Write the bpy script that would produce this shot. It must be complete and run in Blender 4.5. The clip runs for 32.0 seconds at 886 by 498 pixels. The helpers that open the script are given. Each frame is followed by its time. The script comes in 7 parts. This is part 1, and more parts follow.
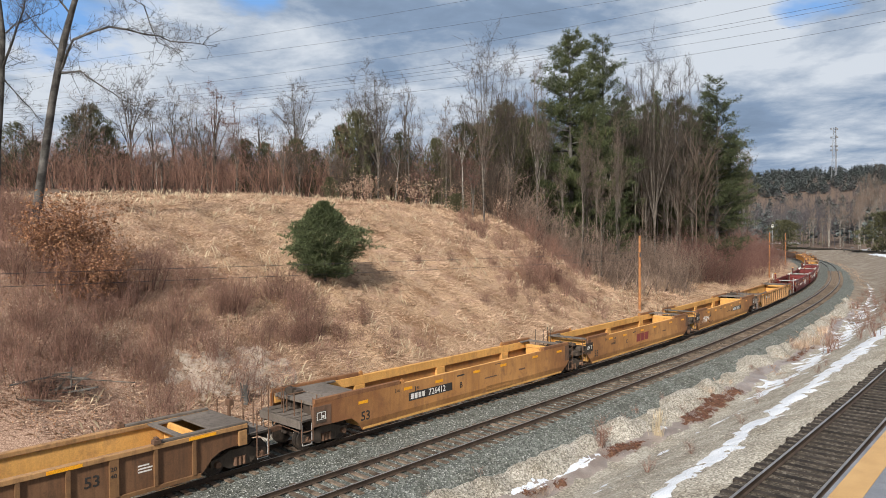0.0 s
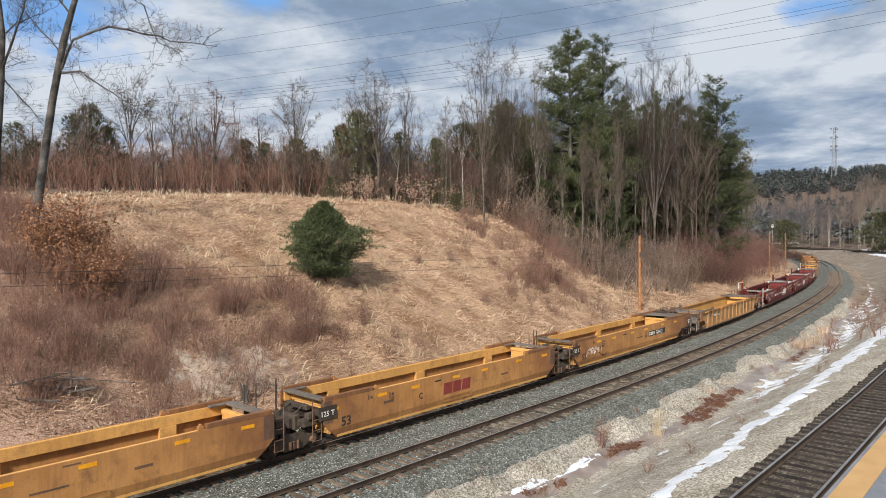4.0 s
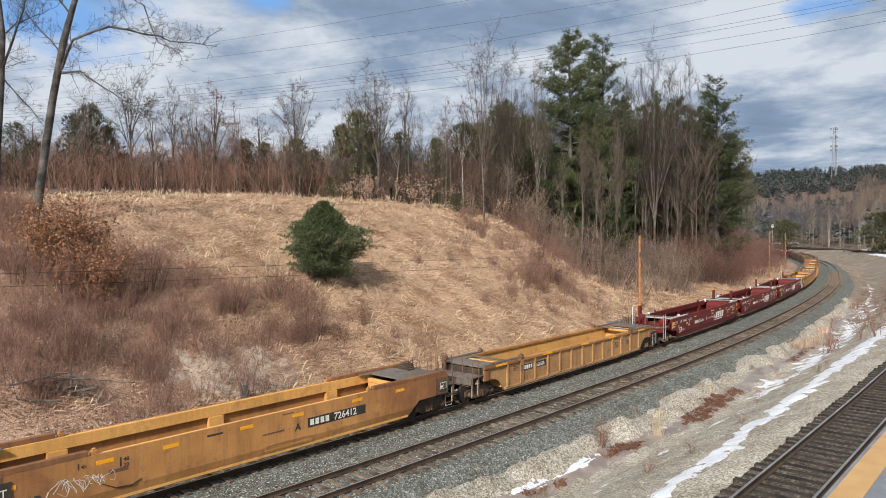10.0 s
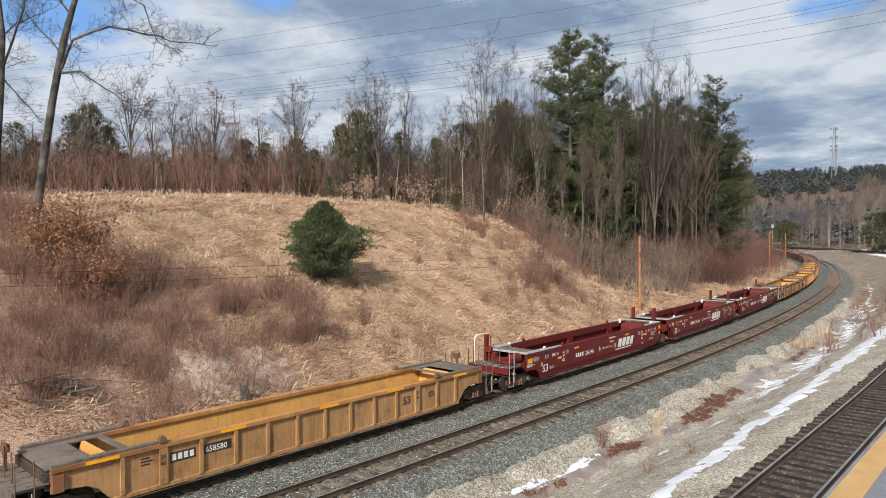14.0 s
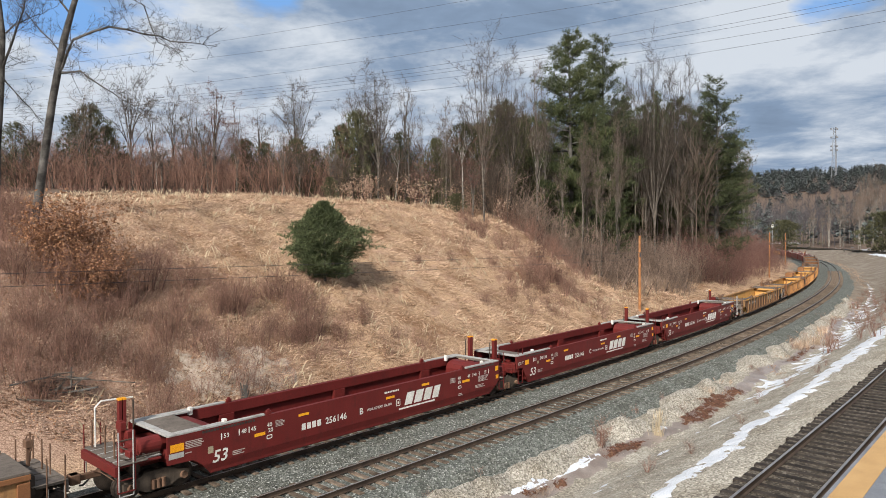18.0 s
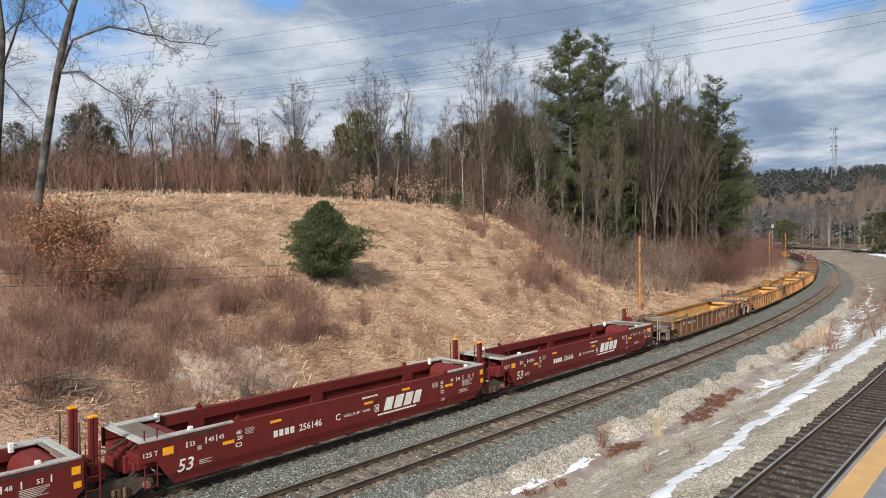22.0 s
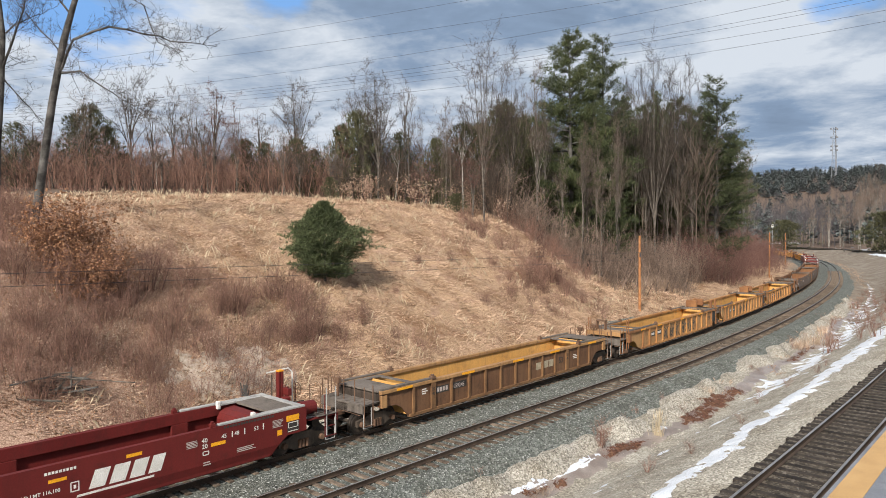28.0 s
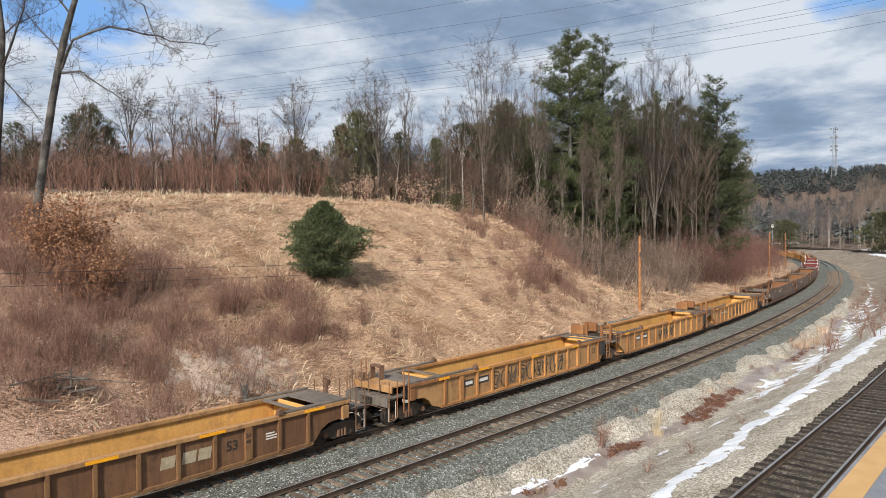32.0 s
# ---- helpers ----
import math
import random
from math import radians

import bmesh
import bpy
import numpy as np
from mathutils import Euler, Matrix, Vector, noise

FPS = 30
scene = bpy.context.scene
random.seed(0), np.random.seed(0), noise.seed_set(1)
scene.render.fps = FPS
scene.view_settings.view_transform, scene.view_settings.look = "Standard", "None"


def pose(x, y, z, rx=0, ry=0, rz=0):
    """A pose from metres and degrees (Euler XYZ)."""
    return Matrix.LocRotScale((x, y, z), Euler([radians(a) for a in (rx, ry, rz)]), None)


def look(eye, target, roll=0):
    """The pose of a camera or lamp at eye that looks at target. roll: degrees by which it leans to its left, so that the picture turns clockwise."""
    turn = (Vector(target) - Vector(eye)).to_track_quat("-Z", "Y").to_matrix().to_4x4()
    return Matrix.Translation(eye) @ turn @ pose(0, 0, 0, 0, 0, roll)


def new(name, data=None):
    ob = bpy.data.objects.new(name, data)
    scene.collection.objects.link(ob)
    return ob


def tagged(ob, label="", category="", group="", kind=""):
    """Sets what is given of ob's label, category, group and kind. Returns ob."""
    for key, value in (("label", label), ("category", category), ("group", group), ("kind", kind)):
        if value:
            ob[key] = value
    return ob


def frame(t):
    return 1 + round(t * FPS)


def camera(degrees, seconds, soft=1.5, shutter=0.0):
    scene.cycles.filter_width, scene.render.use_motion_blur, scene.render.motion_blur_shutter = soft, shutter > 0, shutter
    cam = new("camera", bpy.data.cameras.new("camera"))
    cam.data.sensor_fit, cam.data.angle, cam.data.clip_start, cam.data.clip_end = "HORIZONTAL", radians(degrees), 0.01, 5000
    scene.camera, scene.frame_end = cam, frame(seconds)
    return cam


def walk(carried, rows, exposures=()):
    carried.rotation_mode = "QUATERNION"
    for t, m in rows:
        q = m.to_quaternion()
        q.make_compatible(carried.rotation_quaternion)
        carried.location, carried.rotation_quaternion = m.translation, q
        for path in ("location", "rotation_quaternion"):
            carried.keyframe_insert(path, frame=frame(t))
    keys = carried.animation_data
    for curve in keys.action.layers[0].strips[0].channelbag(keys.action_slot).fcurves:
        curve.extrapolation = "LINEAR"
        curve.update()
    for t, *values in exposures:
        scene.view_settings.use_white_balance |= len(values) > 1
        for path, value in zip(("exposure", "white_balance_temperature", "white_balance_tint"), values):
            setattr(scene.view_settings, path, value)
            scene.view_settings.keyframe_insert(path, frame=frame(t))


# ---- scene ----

# ---------------------------------------------------------------- camera
cam = camera(66.3, 32.0, soft=0.55)
EXPOSURE = 0.4
EYE = (0.0, 0.0, 8.67)
VIEW = look(EYE, (0.0, 100.0, 8.67 - 2.161), roll=-0.25)
walk(cam, [(0.0, VIEW), (32.0, VIEW)], exposures=[(0.0, EXPOSURE), (25.0, EXPOSURE), (29.0, EXPOSURE + 0.07), (32.0, EXPOSURE + 0.07)])

# ---------------------------------------------------------------- world and sun
SUN_EL, SUN_AZ = 36.0, 200.0          # degrees; azimuth clockwise from +y
world = bpy.data.worlds.new("sky")
scene.world = world
world.use_nodes = True
wn = world.node_tree
sky = wn.nodes.new("ShaderNodeTexSky")
sky.sky_type = 'NISHITA'
sky.sun_disc = False
sky.sun_elevation = radians(SUN_EL)
sky.sun_rotation = radians(SUN_AZ)
wn.nodes["Background"].inputs[1].default_value = 0.092


def cloud_colour(tree, vec, blue, white, grey, gaps=(), banks=()):
    """Broken cloud in a flat layer, seen along the direction vec; gaps and banks (bearing, rise, width, amount) open and darken it."""
    def node(kind, **kw):
        nd = tree.nodes.new(kind)
        for k, v in kw.items():
            nd.inputs[k].default_value = v
        return nd
    sep = node("ShaderNodeSeparateXYZ")
    tree.links.new(vec, sep.inputs[0])
    up = node("ShaderNodeMath")
    up.operation = 'ADD'
    up.inputs[1].default_value = 0.13
    tree.links.new(sep.outputs[2], up.inputs[0])
    lift = node("ShaderNodeMath")
    lift.operation = 'MAXIMUM'
    lift.inputs[1].default_value = 0.06
    tree.links.new(up.outputs[0], lift.inputs[0])
    flat = node("ShaderNodeVectorMath")
    flat.operation = 'DIVIDE'
    comb = node("ShaderNodeCombineXYZ")
    for i in range(3):
        tree.links.new(lift.outputs[0], comb.inputs[i])
    tree.links.new(vec, flat.inputs[0])
    tree.links.new(comb.outputs[0], flat.inputs[1])
    def ramp(fac, stops):
        r = node("ShaderNodeValToRGB")
        els = r.color_ramp.elements
        while len(els) < len(stops):
            els.new(0.5)
        for e, (p, c) in zip(els, stops):
            e.position, e.color = p, (*c, 1)
        tree.links.new(fac, r.inputs[0])
        return r.outputs[0]
    def layer(scale, detail, rough, shift):
        mp = node("ShaderNodeMapping")
        mp.inputs["Location"].default_value = shift
        tree.links.new(flat.outputs[0], mp.inputs[0])
        n = node("ShaderNodeTexNoise", Scale=scale, Detail=detail, Roughness=rough, Distortion=0.25)
        tree.links.new(mp.outputs[0], n.inputs["Vector"])
        return n.outputs["Fac"]
    def mixed(fac, a, b):
        m = tree.nodes.new("ShaderNodeMix")
        m.data_type = 'RGBA'
        for sock, v in ((m.inputs[0], fac), (m.inputs[6], a), (m.inputs[7], b)):
            if isinstance(v, tuple):
                sock.default_value = (*v, 1)
            else:
                tree.links.new(v, sock)
        return m.outputs[2]
    def lowered(fill, places):
        for bearing, rise, width, amount in places:
            away = node("ShaderNodeVectorMath")
            away.operation = 'DISTANCE'
            away.inputs[1].default_value = Vector((bearing, 1.0, rise)).normalized()
            tree.links.new(vec, away.inputs[0])
            near = node("ShaderNodeMapRange")
            near.interpolation_type = 'SMOOTHSTEP'
            for j, v in ((1, 0.0), (2, width), (3, amount), (4, 0.0)):
                near.inputs[j].default_value = v
            tree.links.new(away.outputs["Value"], near.inputs[0])
            less = node("ShaderNodeMath")
            less.operation = 'SUBTRACT'
            tree.links.new(fill, less.inputs[0])
            tree.links.new(near.outputs[0], less.inputs[1])
            fill = less.outputs[0]
        return fill
    cover = ramp(lowered(layer(0.9, 7, 0.55, (3.1, 0.4, 0)), gaps), [(0.33, (0, 0, 0)), (0.43, (1, 1, 1))])
    puffs = node("ShaderNodeMix")
    puffs.inputs[0].default_value = 0.4
    tree.links.new(layer(0.8, 8, 0.58, (7.7, 2.3, 1)), puffs.inputs[2])
    tree.links.new(layer(2.6, 9, 0.6, (1.7, 5.3, 2)), puffs.inputs[3])
    wide = node("ShaderNodeMapRange")
    wide.clamp = False
    for j, v in ((1, 0.0), (2, 1.0), (3, -0.3), (4, 1.3)):
        wide.inputs[j].default_value = v
    tree.links.new(puffs.outputs[0], wide.inputs[0])
    shade = ramp(lowered(wide.outputs[0], banks), [(0.2, tuple(0.72 * a for a in grey)), (0.40, grey), (0.52, tuple((a + b) / 2 for a, b in zip(grey, white))), (0.62, white)])
    return mixed(cover, blue, shade)


wc = wn.nodes.new("ShaderNodeTexCoord")
wn.links.new(cloud_colour(wn, wc.outputs["Generated"], sky.outputs[0], (6.2, 6.3, 6.5), (2.3, 2.6, 3.1)), wn.nodes["Background"].inputs[0])
sun = new("sun", bpy.data.lights.new("sun", 'SUN'))
sun.data.energy = 4.2
sun.data.angle = radians(5.0)
sun.data.color = (1.0, 0.935, 0.84)
_a, _e = radians(SUN_AZ), radians(SUN_EL)
sun.matrix_world = look((80 * math.sin(_a), 80 * math.cos(_a), 80 * math.tan(_e)), (0, 0, 0))

# ---------------------------------------------------------------- material helpers


class Nodes:
    def __init__(self, name):
        self.m = bpy.data.materials.new(name)
        self.m.use_nodes = True
        self.t = self.m.node_tree
        self.b = self.t.nodes["Principled BSDF"]
        self.pos = None

    def n(self, kind, **kw):
        nd = self.t.nodes.new(kind)
        for k, v in kw.items():
            nd.inputs[k].default_value = v
        return nd

    def link(self, a, b):
        self.t.links.new(a, b)

    def coord(self, which="Object", scale=(1, 1, 1)):
        c = self.t.nodes.new("ShaderNodeTexCoord")
        mp = self.t.nodes.new("ShaderNodeMapping")
        mp.inputs["Scale"].default_value = scale
        self.link(c.outputs[which], mp.inputs[0])
        return mp.outputs[0]

    def world_pos(self, scale=(1, 1, 1)):
        g = self.t.nodes.new("ShaderNodeNewGeometry")
        mp = self.t.nodes.new("ShaderNodeMapping")
        mp.inputs["Scale"].default_value = scale
        self.link(g.outputs["Position"], mp.inputs[0])
        return mp.outputs[0]

    def noise(self, vec, scale, detail=4, rough=0.55):
        nd = self.n("ShaderNodeTexNoise", Scale=scale, Detail=detail, Roughness=rough)
        self.link(vec, nd.inputs["Vector"])
        return nd.outputs["Fac"]

    def ramp(self, fac, stops):
        r = self.t.nodes.new("ShaderNodeValToRGB")
        els = r.color_ramp.elements
        while len(els) < len(stops):
            els.new(0.5)
        for e, (p, c) in zip(els, stops):
            e.position = p
            e.color = (*c, 1) if len(c) == 3 else c
        self.link(fac, r.inputs[0])
        return r.outputs[0]

    def mix(self, fac, a, b, mode='MIX'):
        m = self.t.nodes.new("ShaderNodeMix")
        m.data_type = 'RGBA'
        m.blend_type = mode
        for sock, v in ((m.inputs[0], fac), (m.inputs[6], a), (m.inputs[7], b)):
            if isinstance(v, (int, float)):
                sock.default_value = v
            elif isinstance(v, tuple):
                sock.default_value = (*v, 1)
            else:
                self.link(v, sock)
        return m.outputs[2]

    def base(self, c):
        if isinstance(c, tuple):
            self.b.inputs["Base Color"].default_value = (*c, 1)
        else:
            self.link(c, self.b.inputs["Base Color"])

    def set(self, rough=0.7, metal=0.0, spec=None):
        self.b.inputs["Roughness"].default_value = rough
        self.b.inputs["Metallic"].default_value = metal
        if spec is not None:
            self.b.inputs["Specular IOR Level"].default_value = spec

    def bump(self, h, strength=0.3, dist=0.02):
        b = self.n("ShaderNodeBump", Strength=strength, Distance=dist)
        self.link(h, b.inputs["Height"])
        self.link(b.outputs[0], self.b.inputs["Normal"])

    def rand(self):
        o = self.t.nodes.new("ShaderNodeObjectInfo")
        return o.outputs["Random"]

    def island(self):
        g = self.t.nodes.new("ShaderNodeNewGeometry")
        return g.outputs["Random Per Island"]


def speckled(name, a, b, scale=3.0, rough=0.8, metal=0.0, where="Object", bump=0.0, fine=40.0, lo=0.35, hi=0.65, vary=0.0):
    """Two colours mixed by a broad and a fine noise."""
    k = Nodes(name)
    v = k.coord("Object") if where == "Object" else k.world_pos()
    n1 = k.noise(v, scale, 5)
    n2 = k.noise(v, fine, 3)
    c = k.ramp(n1, [(lo, a), (hi, b)])
    f = k.ramp(n2, [(0.3, (0.72, 0.72, 0.72)), (0.7, (1.18, 1.18, 1.18))])
    c = k.mix(1.0, c, f, 'MULTIPLY')
    if vary:
        r = k.ramp(k.rand(), [(0.0, (1 - vary,) * 3), (1.0, (1 + vary,) * 3)])
        c = k.mix(1.0, c, r, 'MULTIPLY')
    k.base(c)
    k.set(rough, metal, 0.2 if rough > 0.7 else None)
    if bump:
        k.bump(n2, bump, 0.02)
    return k.m


def leafy(name, a, b, rough=0.7):
    """Foliage and grass: each loose piece takes a tone of its own."""
    k = Nodes(name)
    c = k.ramp(k.island(), [(0.0, a), (1.0, b)])
    r = k.ramp(k.rand(), [(0.0, (0.8, 0.8, 0.8)), (1.0, (1.2, 1.2, 1.2))])
    k.base(k.mix(1.0, c, r, 'MULTIPLY'))
    k.set(rough, 0.0, 0.25)
    return k.m


# ---------------------------------------------------------------- mesh helpers


def mesh_ob(name, verts, faces, mat, parent=None, smooth=False):
    me = bpy.data.meshes.new(name)
    me.from_pydata(verts, [], faces)
    me.update()
    if smooth:
        me.polygons.foreach_set("use_smooth", [True] * len(me.polygons))
    me.materials.append(mat)
    ob = new(name, me)
    if parent is not None:
        ob.parent = parent
    return ob


def part(name, bm, material, parent, label="", smooth=False):
    """Links a bmesh as one mesh object under a thing or a part."""
    me = bpy.data.meshes.new(name)
    bm.to_mesh(me)
    bm.free()
    me.materials.append(material)
    if smooth:
        me.polygons.foreach_set("use_smooth", [True] * len(me.polygons))
    ob = new(name, me)
    ob.parent = parent
    if label:
        tagged(ob, label)
    return ob


def thing(name, label, category, m=None, group="", kind=""):
    ob = new(name)
    ob.empty_display_size = 0.2
    if m is not None:
        ob.matrix_basis = m
    return tagged(ob, label, category, group, kind)


def box(bm, x0, x1, y0, y1, z0, z1, bevel=0.0):
    """Adds a box between the limits to a bmesh."""
    r = bmesh.ops.create_cube(bm, size=1.0)
    vs = r["verts"]
    bmesh.ops.scale(bm, vec=(x1 - x0, y1 - y0, z1 - z0), verts=vs)
    bmesh.ops.translate(bm, vec=((x0 + x1) / 2, (y0 + y1) / 2, (z0 + z1) / 2), verts=vs)
    if bevel:
        es = list({e for v in vs for e in v.link_edges})
        bmesh.ops.bevel(bm, geom=es, offset=bevel, segments=1, affect='EDGES')
    return vs


def boxes(*limits, bevel=0.0):
    bm = bmesh.new()
    for l in limits:
        box(bm, *l, bevel=bevel)
    return bm


def rod(bm, a, b, r0, r1=None, sides=8):
    """Adds a tapered round bar from a to b."""
    a, b = Vector(a), Vector(b)
    r1 = r0 if r1 is None else r1
    d = b - a
    m = Matrix.Translation((a + b) / 2) @ d.to_track_quat("Z", "Y").to_matrix().to_4x4()
    return bmesh.ops.create_cone(bm, cap_ends=True, segments=sides, radius1=r0, radius2=r1, depth=d.length, matrix=m)["verts"]


def rods(*ends, r=0.02, sides=8):
    bm = bmesh.new()
    for a, b in ends:
        rod(bm, a, b, r, r, sides)
    return bm


def prism(bm, outline, y0, y1):
    """Adds a solid with the outline (x, z) between two y."""
    a = [bm.verts.new((x, y0, z)) for x, z in outline]
    b = [bm.verts.new((x, y1, z)) for x, z in outline]
    n = len(outline)
    bm.faces.new(a)
    bm.faces.new(b[::-1])
    for i in range(n):
        bm.faces.new((a[i], b[i], b[(i + 1) % n], a[(i + 1) % n]))
    bmesh.ops.recalc_face_normals(bm, faces=bm.faces[:])
    return bm


# ---------------------------------------------------------------- the line of the tracks
# Centre of the clear track by its length s: a start, a heading, and how it bends.
BEND_S = np.array([-10, 15, 40, 65, 90, 115, 140, 170, 210, 260, 420.0])
BEND_K = np.array([-0.00038, 0.00115, 0.00239, 0.00131, 0.00155, 0.00206, 0.00091, 0.00082, 0.00227, 0.0034, 0.0034])
LINE_S = np.arange(-60.0, 440.0, 0.5)
_k = np.interp(LINE_S, BEND_S, BEND_K)
_th = np.concatenate([[0], np.cumsum((_k[1:] + _k[:-1]) / 2 * 0.5)])
_i0 = 120
LINE_T = _th - _th[_i0] + 0.8329
_tm = (LINE_T[1:] + LINE_T[:-1]) / 2
LINE_X = np.concatenate([[0], np.cumsum(np.cos(_tm) * 0.5)])
LINE_Y = np.concatenate([[0], np.cumsum(np.sin(_tm) * 0.5)])
LINE_X += -3.0679 - LINE_X[_i0]
LINE_Y += 24.65392 - LINE_Y[_i0]
TRAIN = 4.45                 # from the clear track to the train's track
SIDING_Z = 2.23


def on_line(s, o, z=0.0):
    """The place at length s, o metres to the left of the clear track."""
    t = np.interp(s, LINE_S, LINE_T)
    return Vector((np.interp(s, LINE_S, LINE_X) - o * math.sin(t), np.interp(s, LINE_S, LINE_Y) + o * math.cos(t), z))


def heading(s):
    return float(np.interp(s, LINE_S, LINE_T))


def siding_off(s):
    """How far the siding lies from the clear track."""
    return np.interp(s, [-60, 40, 110, 200, 260, 330, 430], [-13.75, -13.75, -15.7, -20.6, -21.5, -19.0, -12.0])


def along(X, Y):
    """Length s and offset to the left of the clear track for arrays of places."""
    X, Y = np.asarray(X, float), np.asarray(Y, float)
    s = np.empty(X.shape)
    o = np.empty(X.shape)
    lx, ly, lt, ls = LINE_X[::4], LINE_Y[::4], LINE_T[::4], LINE_S[::4]
    for i in range(0, len(X), 20000):
        dx = X[i:i + 20000, None] - lx
        dy = Y[i:i + 20000, None] - ly
        j = (dx * dx + dy * dy).argmin(1)
        r = np.arange(len(j))
        dx, dy = dx[r, j], dy[r, j]
        s[i:i + 20000] = ls[j] + dx * np.cos(lt[j]) + dy * np.sin(lt[j])
        o[i:i + 20000] = -dx * np.sin(lt[j]) + dy * np.cos(lt[j])
    return s, o


def smooth(x, a, b):
    u = np.clip((x - a) / (b - a), 0, 1)
    return u * u * (3 - 2 * u)


def rolling(X, Y, f, seed):
    """Fractal noise, about -1 to 1, for arrays of places."""
    return np.array([noise.fractal(Vector((x * f, y * f, seed)), 0.8, 2.1, 4) for x, y in zip(X, Y)])


def soft_min(a, b, k):
    return -np.log(np.exp(-a / k) + np.exp(-b / k)) * k


def wave(x, y, f, seed):
    """A cheap rolling unevenness."""
    return (np.sin(x * f + seed) * np.cos(y * f * 1.13 + seed * 2.1) + 0.5 * np.sin(x * f * 2.3 + y * f * 1.7 + seed * 3.3)
            + 0.3 * np.sin(y * f * 4.1 - x * f * 2.9 + seed))


def ground_z(X, Y):
    """Height of the ground for arrays of places."""
    X, Y = np.atleast_1d(np.asarray(X, float)), np.atleast_1d(np.asarray(Y, float))
    s, o = along(X, Y)
    d = o - TRAIN
    # bank on the hill side
    edge = 49.0 + 0.48 * np.clip(d - 13, 0, 20) + 0.8 * wave(X, Y, 0.45, 7.0)
    past = smooth(s, edge, edge + 9)
    steep = 0.5 - 0.25 * past
    rim = 12.7 - np.interp(s, [-12, 2, 14, 30, 46, 58], [2.5, 2.0, 1.35, 0.75, 0.7, 0.9])
    top = rim - 4.5 * past + 0.075 * np.clip(d - 30, 0, 75)
    foot = 4.6 + 0.9 * smooth(s, 40, 60)
    rise = -0.55 + steep * np.clip(d - foot, -0.3, 200)
    hill = soft_min(rise, top, 0.55)
    bumps = wave(X, Y, 0.35, 1.0) * 0.16 + wave(X, Y, 1.0, 2.0) * 0.10 + wave(X, Y, 2.1, 5.0) * 0.06
    hill = hill + bumps * smooth(d, 5, 10)
    left = np.where(d > 2.0, hill, -0.75)
    # ditch and gravel slope on the platform side
    so = siding_off(s)
    e = (o - (-2.9)) / (so + 1.35 + 2.9)          # 0 at the ballast's foot, 1 at the siding's
    low = -0.75 - 0.35 * np.sin(np.clip(e, 0, 0.5) * 2 * math.pi) ** 2
    gravel = low + (SIDING_Z - 0.30 + 0.75) * smooth(e, 0.22, 1.02)
    gravel = gravel + (wave(X, Y, 1.7, 4.0) * 0.05 + wave(X, Y, 0.6, 5.0) * 0.06) * smooth(e, 0.05, 0.2) * (1 - smooth(e, 0.85, 1.0))
    right = np.where(e > 0, gravel, -0.75)
    far_right = SIDING_Z - 0.75 + 0.10 * np.clip(so - 9 - o, 0, 60) * smooth(s, 90, 150)
    right = np.where(e > 1.05, far_right, right)
    z = np.where(d > -2, left, right)
    # wooded ridge in the distance
    far = smooth(np.hypot(X - 150, Y - 250), 120, 900)
    ridge = 86 * far * smooth(Y, 260, 900)
    return z + ridge

# ---------------------------------------------------------------- materials


